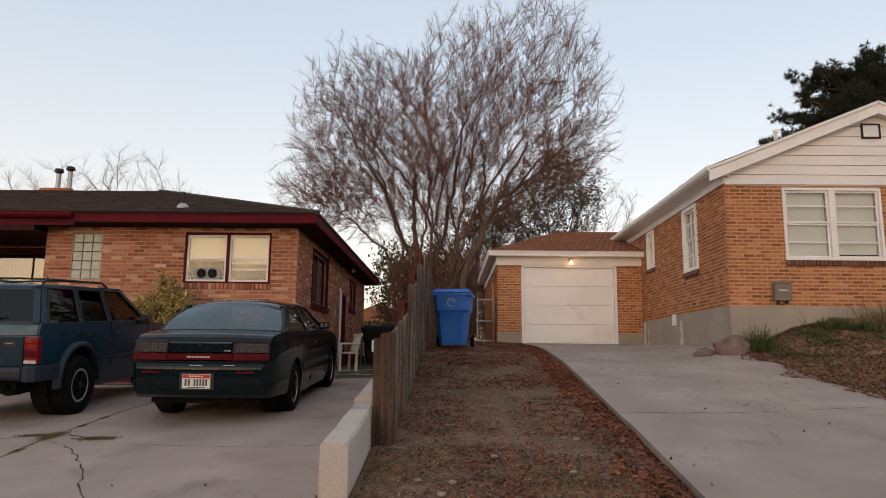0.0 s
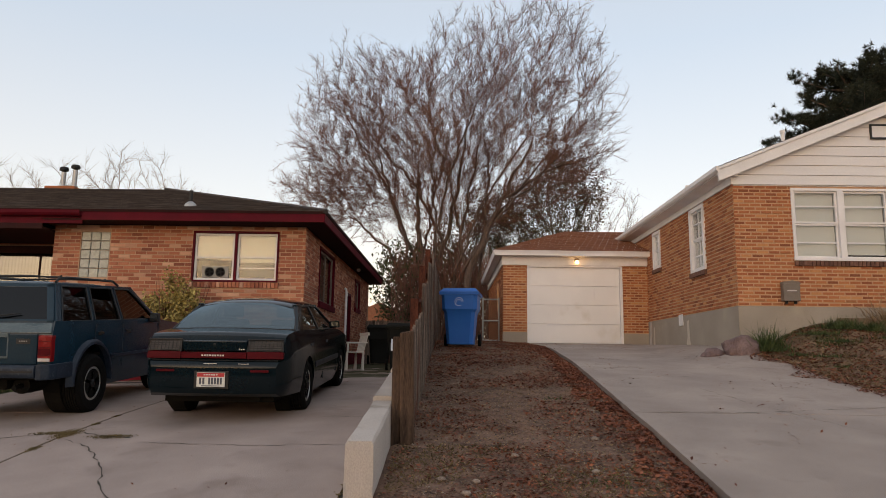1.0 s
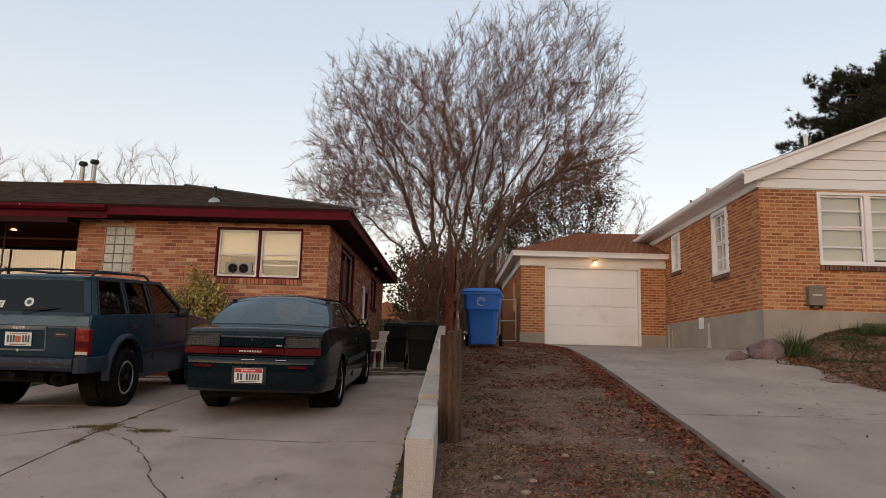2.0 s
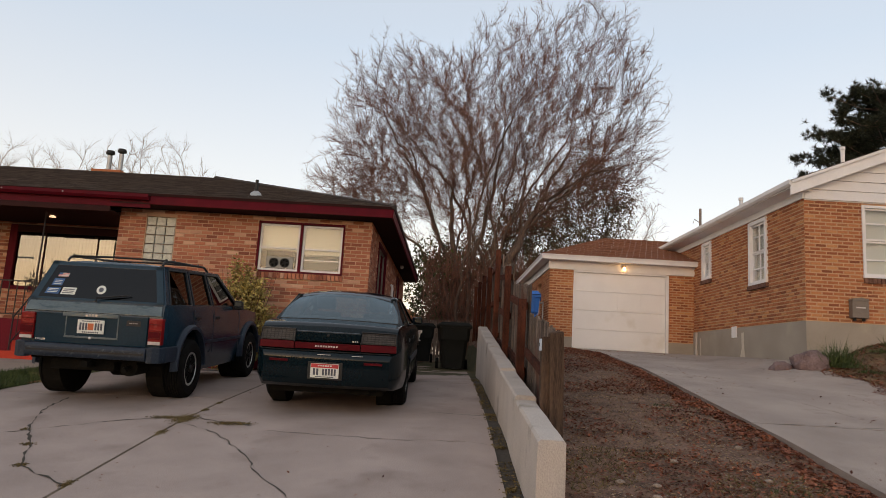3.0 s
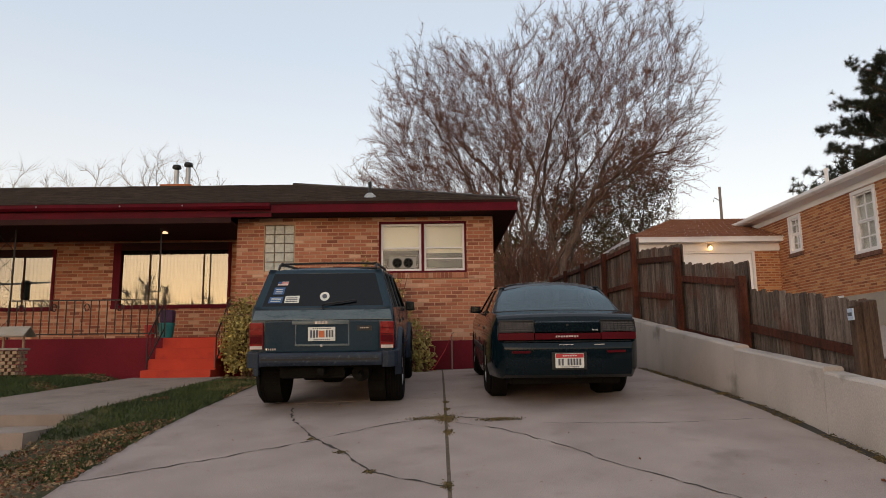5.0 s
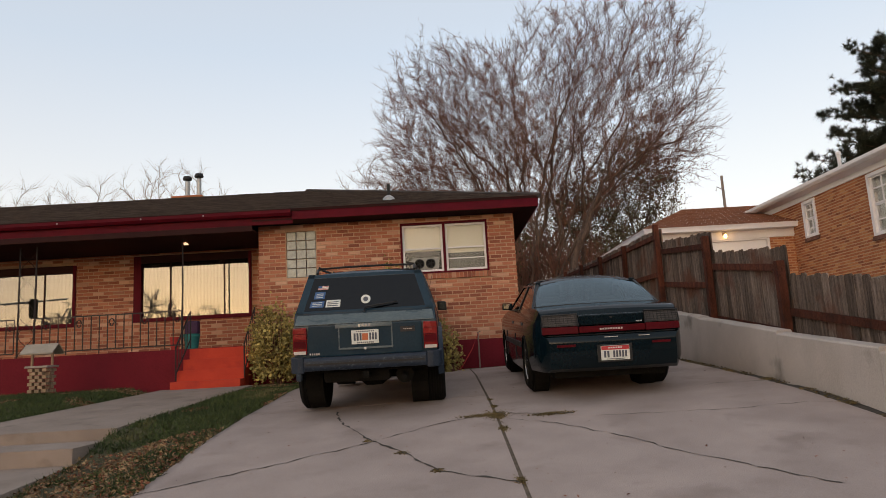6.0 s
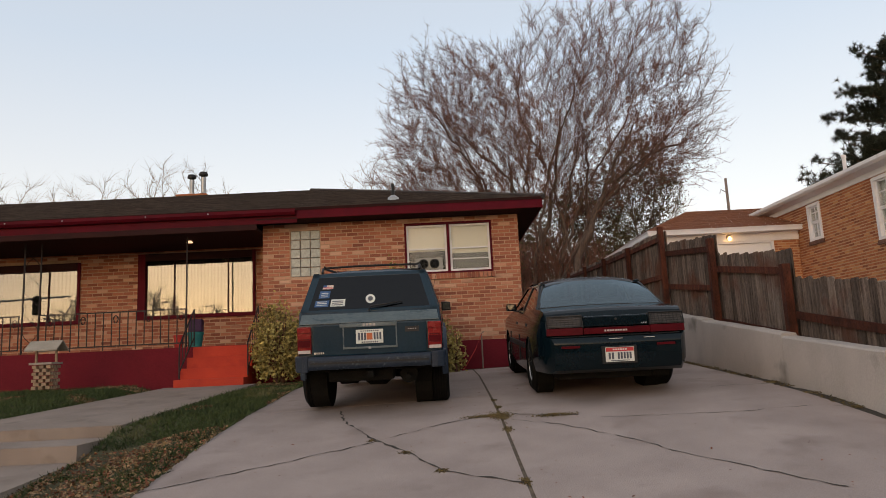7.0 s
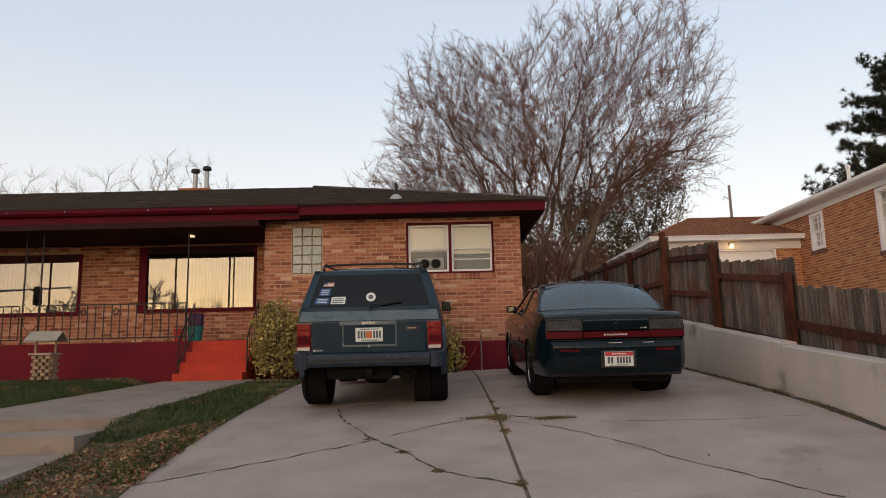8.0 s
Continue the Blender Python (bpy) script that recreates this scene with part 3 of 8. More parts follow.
# ---- retaining wall ----
def retaining_wall():
    th = thing("retaining_wall", "low pale concrete retaining wall stepping up the slope", "wall", (-0.75, 4.65, 0.5), kind="structure")
    th.matrix_basis = Matrix.Identity(4)
    tops = [(4.65, 6.2, 1.0, 1.165), (6.205, 8.02, 1.205, 1.39), (8.025, 10.38, 1.42, 1.7), (10.385, 13.95, 1.715, 2.165)]
    for y0, y1, z0, z1 in tops:
        bm = bmesh.new()
        n = 9
        rows = []
        for i in range(n + 1):
            y = y0 + (y1 - y0) * i / n
            z = z0 + (z1 - z0) * i / n + 0.008 * noise.noise((y * 3, 1, 5))
            w = 0.008 * noise.noise((y * 2, 4, 5))
            rows.append([bm.verts.new(p) for p in ((-0.855 + w, y, 0.2), (-0.845 + w, y, z - 0.02), (-0.83, y, z), (-0.675, y, z), (-0.66 + w, y, z - 0.02), (-0.655 + w, y, 0.2))])
        for r, s in zip(rows, rows[1:]):
            for k in range(5):
                bm.faces.new((r[k], r[k + 1], s[k + 1], s[k]))
        bm.faces.new(rows[0])
        bm.faces.new(rows[-1][::-1])
        part("wall_section", bm, WALL_CONC, th)


retaining_wall()


# ---- board fence ----
def fence():
    th = thing("board_fence", "weathered board fence with red-stained posts stepping uphill", "fence", (-0.55, 6.0, 1.0))
    th.matrix_basis = Matrix.Identity(4)
    # stretches: from, to, board top at start and end, board foot, rails
    runs = [(6.06, 8.25, 1.79, 2.09), (8.25, 10.4, 2.41, 2.69), (10.4, 12.65, 2.98, 3.22), (12.65, 14.95, 3.47, 3.53), (14.95, 17.2, 3.54, 3.61), (17.2, 19.5, 3.62, 3.71), (19.5, 22.0, 3.72, 3.82), (22.0, 24.4, 3.83, 3.91)]
    post_tops = [0, 2.24, 2.92, 3.53, 3.5, 3.59, 3.69, 3.8]
    r = random.Random(3)
    for k, (y0, y1, z0, z1) in enumerate(runs):
        y = y0 - 0.03
        while y < y1 - 0.05:
            w = r.uniform(0.125, 0.15)
            w = min(w, y1 - y)
            f = (y - y0) / (y1 - y0)
            top = z0 + (z1 - z0) * f + r.uniform(-0.02, 0.02)
            foot = max(right_z(0, y) - 0.04, 0.2)
            lean = r.uniform(-0.008, 0.008)
            x = -0.515 + r.uniform(-0.005, 0.005)
            bm = bmesh.new()
            e = y + w - r.uniform(0.004, 0.012)
            prism(bm, [(y, foot), (e, foot), (e + lean, top - 0.025), (e - 0.022 + lean, top), (y + 0.022 + lean, top), (y + lean, top - 0.03)], "x", x, x + 0.018)
            part("board", bm, WOOD_OLD, th)
            y += w
        for off in ((0.42,), (0.2, 0.98), (0.16, 0.76, 1.3))[k] if k < 3 else (0.09, 0.8, 1.46):
            bm = bmesh.new()
            za, zb = z0 - off, z1 - off
            hexa(bm, [(-0.562, y0 + 0.06, za - 0.09), (-0.523, y0 + 0.06, za - 0.09), (-0.523, y1 - 0.05, zb - 0.09), (-0.562, y1 - 0.05, zb - 0.09), (-0.562, y0 + 0.06, za), (-0.523, y0 + 0.06, za), (-0.523, y1 - 0.05, zb), (-0.562, y1 - 0.05, zb)])
            part("rail", bm, WOOD_RED, th)
        if k:
            part("post", B((-0.645, y0 - 0.05, right_z(0, y0) - 0.5, -0.55, y0 + 0.05, post_tops[k])), WOOD_RED, th, bevel=0.006)
    part("post", B((-0.66, 5.96, 0.75, -0.585, 6.05, 1.72), ), WOOD_POST, th, "grey split fence post", bevel=0.012)
    bm = bmesh.new()
    hexa(bm, [(-0.58, 5.92, 0.8), (-0.46, 5.92, 0.8), (-0.46, 6.05, 0.8), (-0.58, 6.05, 0.8), (-0.6, 5.93, 1.75), (-0.48, 5.93, 1.77), (-0.48, 6.05, 1.78), (-0.6, 6.05, 1.76)])
    part("post", bm, WOOD_POST, th, "thick grey end post with split grain", bevel=0.014)
    part("plaque", B((-0.676, 5.97, 1.6, -0.661, 6.045, 1.7)), GREY_PRINT, th, "small pale house-number plaque")
    part("number_bar", B((-0.681, 5.98, 1.635, -0.6765, 6.035, 1.665)), INK, th)


fence()


# ---- walls of brick ----
def brick_mesh(mat, length, high, deep):
    bm = bmesh.new()
    v = box(bm, -0.5, -deep, -0.5, 0.5, 0.002, 0.5)
    for q in v:
        if q.co.y < -0.001:
            q.co.x *= 0.975
            q.co.z *= 0.9
    bmesh.ops.recalc_face_normals(bm, faces=bm.faces[:])
    me = bpy.data.meshes.new("brick")
    bm.to_mesh(me)
    bm.free()
    me.materials.append(mat)
    return me


def free_spans(a, b, cuts):
    spans = [(a, b)]
    for c, d in cuts:
        nxt = []
        for s, e in spans:
            if d <= s or c >= e:
                nxt.append((s, e))
            else:
                if c > s:
                    nxt.append((s, c))
                if d < e:
                    nxt.append((d, e))
        spans = nxt
    return spans


LATER = []


def brick_face(parent, origin, turn, width, z0, z1, holes, mats, course=0.073, length=0.215, joint=0.016, deep=0.011, focus=0.0, single=300, top=None):
    """Courses of bricks on a wall face, u running along it from origin; holes are (u0, z0, u1, z1)."""
    LATER.append((parent, origin, turn, width, z0, z1, holes, mats, course, length, joint, deep, focus, single, top))


def lay_bricks(parent, origin, turn, width, z0, z1, holes, mats, course, length, joint, deep, focus, single, top):
    r = random.Random(int(width * 100))
    found = []
    rows = int((z1 - z0) / course + 0.5)
    step = (z1 - z0) / rows
    for j in range(rows):
        za = z0 + j * step + joint / 2
        zb = za + step - joint
        wide = width if top is None else min(width, top(zb))
        cuts = [(h[0], h[2]) for h in holes if h[1] < zb and h[3] > za]
        u = -length / 2 * (j % 2) - r.uniform(0, 0.01)
        while u < wide:
            for s, e in free_spans(max(u, 0), min(u + length - joint, wide), cuts):
                if e - s > 0.02:
                    found.append(((s + e) / 2, (za + zb) / 2, e - s, zb - za))
            u += length
    found.sort(key=lambda b: abs(b[0] - focus) + abs(b[1] - (z0 + z1) / 2))
    m = pose(*origin, 0, 0, turn)
    unit = brick_mesh(mats[0], length, step, deep)
    for u, z, w, h in found[:single]:
        ob = new("brick", unit)
        ob.parent = parent
        ob.matrix_basis = m @ Matrix.Translation((u, r.uniform(-0.002, 0.002), z)) @ Matrix.Diagonal((w, 1, h, 1))
    verts, faces = [], []
    for u, z, w, h in found[single:]:
        d, n = deep + r.uniform(-0.002, 0.002), len(verts)
        for x, y, q in ((-w / 2, 0.002, -h / 2), (w / 2, 0.002, -h / 2), (w / 2, 0.002, h / 2), (-w / 2, 0.002, h / 2), (-w * 0.49, -d, -h * 0.45), (w * 0.49, -d, -h * 0.45), (w * 0.49, -d, h * 0.45), (-w * 0.49, -d, h * 0.45)):
            verts.append(tuple(m @ Vector((u + x, y, z + q))))
        faces += [(n + 4, n + 5, n + 6, n + 7), (n, n + 1, n + 5, n + 4), (n + 1, n + 2, n + 6, n + 5), (n + 2, n + 3, n + 7, n + 6), (n + 3, n, n + 4, n + 7)]
    if verts:
        ob = new("brickwork", raw("brickwork", verts, faces, mats[1]))
        ob.parent = parent
        tagged(ob, kind="stuff")


def wall_boxes(width, z0, z1, thick, holes):
    """The boxes of a wall of that thickness with openings through it, in (u, depth, z)."""
    us = sorted({0.0, width, *[h[0] for h in holes], *[h[2] for h in holes]})
    out = []
    for a, b in zip(us, us[1:]):
        mid = (a + b) / 2
        cuts = [(h[1], h[3]) for h in holes if h[0] < mid < h[2]]
        out += [(a, 0.0, s, b, thick, e) for s, e in free_spans(z0, z1, cuts)]
    return out


def wall(parent, name, origin, turn, width, z0, z1, holes, mat, thick=0.24):
    bm = B(*wall_boxes(width, z0, z1, thick, holes))
    bmesh.ops.remove_doubles(bm, verts=bm.verts[:], dist=0.0001)
    bm.transform(pose(*origin, 0, 0, turn))
    return part(name, bm, mat, parent)


# ---- windows ----
def sash(parent, name, u0, z0, u1, z1, y, mat, rails=(), stiles=(), w=0.045, glass=GLASS, deep=0.035, label=""):
    """A framed light in the face plane (u, z), at depth y, with bars across and its pane."""
    f = part(name, B((u0, y, z0, u1, y + deep, z0 + w), (u0, y, z1 - w, u1, y + deep, z1), (u0, y, z0 + w, u0 + w, y + deep, z1 - w), (u1 - w, y, z0 + w, u1, y + deep, z1 - w)), mat, parent, label)
    for z in rails:
        part("glazing_bar", B((u0 + w, y + 0.005, z - 0.014, u1 - w, y + deep - 0.005, z + 0.014)), mat, f)
    for u in stiles:
        part("glazing_bar", B((u - 0.014, y + 0.004, z0 + w, u + 0.014, y + deep - 0.006, z1 - w)), mat, f)
    g = part("pane", B((u0 + w, y + deep * 0.5, z0 + w, u1 - w, y + deep * 0.5 + 0.004, z1 - w)), glass, f)
    g.visible_shadow = False
    return f


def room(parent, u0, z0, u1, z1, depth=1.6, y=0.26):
    """A box added behind an opening, coloured dark to stand in for an unlit room."""
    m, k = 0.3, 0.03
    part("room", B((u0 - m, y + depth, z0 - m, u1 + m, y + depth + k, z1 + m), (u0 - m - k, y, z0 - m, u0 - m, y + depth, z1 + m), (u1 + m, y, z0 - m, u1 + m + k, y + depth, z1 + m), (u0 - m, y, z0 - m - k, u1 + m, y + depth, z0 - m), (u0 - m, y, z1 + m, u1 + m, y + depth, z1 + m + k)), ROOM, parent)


def shingle_slope(corners, course, tab, mat, name="shingles", seed=5):
    """A slope of overlapping shingle tabs, between an eave (a, b) and a top edge (d, c)."""
    a, b, c, d = [Vector(p) for p in corners]
    nrm = (b - a).cross(d - a).normalized()
    if nrm.z < 0:
        nrm = -nrm
    r = random.Random(seed)
    rows = max(2, int((((d - a).length + (c - b).length) / 2) / course))
    verts, faces = [], []
    for j in range(rows):
        f0, f1 = j / rows, min(1.0, (j + 1.25) / rows)
        p0, q0, p1, q1 = a.lerp(d, f0), b.lerp(c, f0), a.lerp(d, f1), b.lerp(c, f1)
        n = max(1, int((q0 - p0).length / tab))
        off = 0.5 * (j % 2)
        cuts = [0.0] + [min(1, max(0, (i + off) / n)) for i in range(1, n)] + [1.0]
        for s, e in zip(cuts, cuts[1:]):
            if e - s < 1e-4:
                continue
            g = 0.006 / max(0.5, (q0 - p0).length)
            lift = nrm * (0.016 + r.uniform(-0.003, 0.004))
            k = len(verts)
            verts += [tuple(p0.lerp(q0, s + g) + lift), tuple(p0.lerp(q0, e - g) + lift), tuple(p1.lerp(q1, e - g) + nrm * 0.003), tuple(p1.lerp(q1, s + g) + nrm * 0.003), tuple(p0.lerp(q0, s + g) + nrm * 0.002), tuple(p0.lerp(q0, e - g) + nrm * 0.002)]
            faces += [(k, k + 1, k + 2, k + 3), (k + 4, k + 5, k + 1, k)]
    return raw(name, verts, faces, mat)


def roof_part(parent, corners, course, tab, mat, deck, thick=0.05, seed=5):
    """Deck and shingles of one slope."""
    a, b, c, d = [Vector(p) for p in corners]
    n = (b - a).cross(d - a).normalized()
    if n.z < 0:
        n = -n
    bm = bmesh.new()
    hexa(bm, [p - n * thick for p in (a, b, c, d)] + [a, b, c, d])
    ob = part("roof_slope", bm, deck, parent)
    s = new("shingles", shingle_slope(corners, course, tab, mat, seed=seed))
    s.parent = ob
    tagged(s, kind="stuff")
    return ob


# ---- rose brick house ----
X0, XC, X1, YF, YP, YB = -22.0, -8.2, -3.10, 13.7, 15.2, 24.4
ZF, ZT = 1.65, 4.12
lh = thing("brick_house", "single-storey rose brick house with maroon trim and dark hipped roof", "house", (0, 0, 0))
LB = (BRICK_L, BRICK_L_ALL)
win_hole = (2.83, 2.99, 4.57, 4.02)
gb_hole = (0.53, 3.03, 1.16, 4.0)
wall(lh, "front_wall", (XC, YF, 0), 0, X1 - XC, ZF, ZT, [win_hole, gb_hole], MORTAR)
brick_face(lh, (XC, YF, 0), 0, X1 - XC, ZF, ZT, [(2.83, 2.875, 4.57, 4.02), gb_hole], LB, course=0.0755, length=0.225, focus=3.4)
side_holes = [(1.5, 2.72, 3.45, 3.98), (5.6, 1.3, 6.5, 3.35), (7.3, 3.0, 8.4, 3.9)]
wall(lh, "side_wall", (X1 - 0.002, YF + 0.245, 0), 90, YB - YF - 0.245, ZF, ZT, [(a - 0.245, b, c - 0.245, d) for a, b, c, d in side_holes], MORTAR)
brick_face(lh, (X1, YF - 0.008, 0), 90, YB - YF, ZF, ZT, side_holes, LB, course=0.0755, length=0.225, focus=0.5)
p1, p2 = (10.67, 2.50, 13.25, 3.9), (6.4, 2.48, 9.4, 3.78)
wall(lh, "porch_wall", (X0, YP, 0), 0, XC - X0, 1.6, 4.3, [p1, p2], MORTAR)
brick_face(lh, (X0, YP, 0), 0, XC - X0, 1.8, 4.3, [p1, p2], LB, course=0.0755, length=0.225, focus=11.0)
wall(lh, "porch_return_wall", (XC + 0.004, YP - 0.004, 0), -90, YP - YF - 0.25, ZF, ZT, [], MORTAR, 0.2)
bm = B((XC, YF - 0.03, 0.6, X1 + 0.03, YF + 0.23, ZF), (X1 - 0.23, YF + 0.23, 0.6, X1 + 0.03, YB, ZF))
part("foundation", bm, FOUND_L, lh, "maroon painted foundation", bevel=0.006)
part("back_wall", B((X0, YB, 0.6, X1, YB + 0.2, ZT), (X0 - 0.2, YP, 0.6, X0, YB + 0.2, ZT)), MORTAR, lh)
part("porch_floor", B((X0, 13.55, 0.7, XC - 0.01, YP, 1.77)), FOUND_L, lh, "maroon painted porch base", bevel=0.01)
EX, EY, EZ = -2.64, 13.2, 4.33
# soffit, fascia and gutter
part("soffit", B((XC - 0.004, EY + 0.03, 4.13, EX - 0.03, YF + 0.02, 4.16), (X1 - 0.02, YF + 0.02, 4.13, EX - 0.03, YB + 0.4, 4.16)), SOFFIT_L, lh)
# beam added to close the eave; its dark brown stands in for shade
part("porch_beam", B((X0, EY + 0.038, 3.95, XC - 0.005, EY + 0.068, 4.058)), SOFFIT_L, lh, "beam under the porch eave, shade put into its dark colour")
part("porch_ceiling", B((X0, EY + 0.07, 3.955, XC - 0.005, YP, 4.0)), PORCH_SHADE, lh)
part("fascia", B((-7.42, EY, 4.13, EX, EY + 0.03, EZ), (EX - 0.03, EY + 0.03, 4.13, EX, YB + 0.45, EZ)), MAROON, lh, "maroon fascia board", bevel=0.004)
part("fascia", B((X0, EY + 0.035, 4.06, -7.42, EY + 0.06, EZ - 0.01)), MAROON, lh)
bm = bmesh.new()
prism(bm, [(EY - 0.09, 4.31), (EY - 0.09, 4.25), (EY - 0.05, 4.2), (EY + 0.03, 4.2), (EY + 0.03, 4.31), (EY + 0.015, 4.31), (EY + 0.015, 4.22), (EY - 0.05, 4.22), (EY - 0.075, 4.25), (EY - 0.075, 4.31)], "x", X0, -7.43)
part("gutter", bm, MAROON, lh, "maroon metal gutter")
for x in (-13.0, -11.9, -10.3, -9.1):
    bm = bmesh.new()
    lathe(bm, [(0.012, 0), (0.016, -0.012), (0.004, -0.022)], "y", (x, EY - 0.09, 4.27), 8)
    part("gutter_nail", bm, STEEL, lh)
# hipped roof over the near wing, long ridge behind
RX, RY, RZ = -8.15, 18.7, 6.08
E0, E1 = (X0, EY - 0.03, EZ + 0.01), (EX + 0.03, EY - 0.03, EZ + 0.01)
E2 = (EX + 0.03, YB + 0.5, EZ + 0.01)
roof_part(lh, [E0, E1, (RX, RY, RZ), (X0, RY, RZ)], 0.14, 0.33, SHINGLE_L, SOFFIT_L)
roof_part(lh, [E1, E2, (RX, RY + 0.3, RZ), (RX, RY, RZ)], 0.14, 0.33, SHINGLE_L, SOFFIT_L, seed=6)
roof_part(lh, [E2, (X0, YB + 0.5, EZ), (X0, RY + 0.3, RZ), (RX, RY + 0.3, RZ)], 0.3, 0.6, SHINGLE_L, SOFFIT_L, seed=7)
bm = bmesh.new()
tube(bm, [E1, (RX, RY, RZ + 0.01)], 0.05, 6)
part("hip_cap", bm, SHINGLE_L, lh)
# window over the drive: maroon surround, two white lights, blinds, a twin fan
LW = new("window_1")
LW.parent = lh
LW.matrix_basis = pose(XC, YF, 0)
tagged(LW, "double sash window in maroon frame with cream blinds")
a, b, c, d = win_hole
part("window_frame", B((a, -0.03, b, a + 0.034, 0.14, d), (c - 0.034, -0.03, b, c, 0.14, d), (a + 0.034, -0.03, d - 0.04, c - 0.034, 0.14, d), (a + 0.034, -0.03, b, c - 0.034, 0.14, b + 0.035), ((a + c) / 2 - 0.025, -0.02, b + 0.035, (a + c) / 2 + 0.025, 0.14, d - 0.04)), MAROON, LW)
for u0, u1 in ((a + 0.034, (a + c) / 2 - 0.025), ((a + c) / 2 + 0.025, c - 0.034)):
    sash(LW, "sash", u0 + 0.004, b + 0.04, u1 - 0.004, d - 0.045, 0.02, WHITE, rails=(b + 0.5,), w=0.04)
    part("blind", B((u0 + 0.03, 0.085, b + (0.46 if u0 < 3.5 else 0.4), u1 - 0.03, 0.09, d - 0.04)), BLIND, LW, "cream roller blind")
    if u0 > 3.5:
        part("blind_panel", B((u0 + 0.04, 0.095, b + 0.05, u1 - 0.04, 0.1, b + 0.42)), CURTAIN, LW)
        part("blind_rail", B((u0 + 0.04, 0.083, b + 0.28, u1 - 0.04, 0.094, b + 0.3)), WHITE, LW)
fan = part("window_fan", B((a + 0.2, 0.012, b + 0.085, a + 0.74, 0.034, b + 0.32)), FAN_GREY, LW, "grey twin window fan", bevel=0.01)
for k in (0, 1):
    bm = bmesh.new()
    lathe(bm, [(0.093, 0), (0.097, -0.02), (0.08, -0.022), (0.076, -0.008), (0.03, -0.008), (0.028, -0.02), (0.001, -0.022)], "y", (a + 0.36 + 0.22 * k, 0.012, b + 0.2), 24)
    part("fan_ring", bm, BLACK, fan)
    bm = bmesh.new()
    lathe(bm, [(0.082, -0.0085), (0.082, -0.01)], "y", (a + 0.36 + 0.22 * k, 0.012, b + 0.2), 24)
    part("fan_back", bm, UNDER, fan)
    bm = bmesh.new()
    for q in range(5):
        an = q * math.tau / 5
        tube(bm, [(a + 0.36 + 0.22 * k, -0.003, b + 0.2), (a + 0.36 + 0.22 * k + 0.07 * math.cos(an), -0.003, b + 0.2 + 0.07 * math.sin(an))], [0.008, 0.022], 4)
    part("fan_blade", bm, BLACK, fan)
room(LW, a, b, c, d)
for k in range(23):
    u = a - 0.02 + k * 0.078
    bm = B((u, -0.045, b - 0.115, u + 0.066, 0.04, b - 0.006))
    part("sill_brick", bm, BRICK_L, LW, bevel=0.004)
# glass blocks
GBW = new("window_2")
GBW.parent = lh
GBW.matrix_basis = pose(XC, YF, 0)
tagged(GBW, "narrow window of square glass blocks")
a, b, c, d = gb_hole
part("window_frame", B((a, 0.0, b, a + 0.02, 0.1, d), (c - 0.02, 0.0, b, c, 0.1, d), (a + 0.02, 0.0, b, c - 0.02, 0.1, b + 0.02), (a + 0.02, 0.0, d - 0.02, c - 0.02, 0.1, d), (a + 0.02, 0.07, b + 0.02, c - 0.02, 0.09, d - 0.02)), MORTAR, GBW)
for i in range(3):
    for j in range(5):
        bw, bh = (c - a - 0.04) / 3, (d - b - 0.04) / 5
        u, z = a + 0.02 + i * bw, b + 0.02 + j * bh
        part("glass_block", B((u + 0.006, 0.005, z + 0.006, u + bw - 0.006, 0.068, z + bh - 0.006)), GLASS_BLOCK, GBW, bevel=0.012)
# side windows and door pipe
for k, (a, b, c, d) in enumerate((side_holes[0], side_holes[2])):
    SW = new("window_%d" % (3 + k))
    SW.parent = lh
    SW.matrix_basis = pose(X1, YF, 0, 0, 0, 90)
    tagged(SW, "side window in dark maroon frame")
    part("window_frame", B((a, -0.03, b, a + 0.05, 0.14, d), (c - 0.05, -0.03, b, c, 0.14, d), (a + 0.05, -0.03, d - 0.05, c - 0.05, 0.14, d), (a - 0.04, -0.06, b - 0.1, c + 0.04, 0.14, b + 0.03)), MAROON, SW)
    sash(SW, "sash", a + 0.054, b + 0.034, c - 0.054, d - 0.054, 0.03, METER_GREY, stiles=((a + c) / 2,))
    room(SW, a, b, c, d)
SD = new("door_1")
SD.parent = lh
SD.matrix_basis = pose(X1, YF, 0, 0, 0, 90)
a, b, c, d = side_holes[1]
part("door_frame", B((a, -0.02, 1.3, a + 0.06, 0.16, d), (c - 0.06, -0.02, 1.3, c, 0.16, d), (a + 0.06, -0.02, d - 0.06, c - 0.06, 0.16, d)), MAROON, SD)
part("door_leaf", B((a + 0.06, 0.06, 1.3, c - 0.06, 0.11, d - 0.06)), SOFFIT_L, SD)
tagged(SD, "dark side door in maroon frame")
bm = bmesh.new()
tube(bm, [(-3.03, 18.9, 1.3), (-3.03, 18.9, 3.3), (-3.04, 18.9, 3.38), (-3.08, 18.9, 3.4)], 0.035, 10)
part("drain_pipe", bm, WHITE, lh, "white pipe on the side wall", smooth=True)
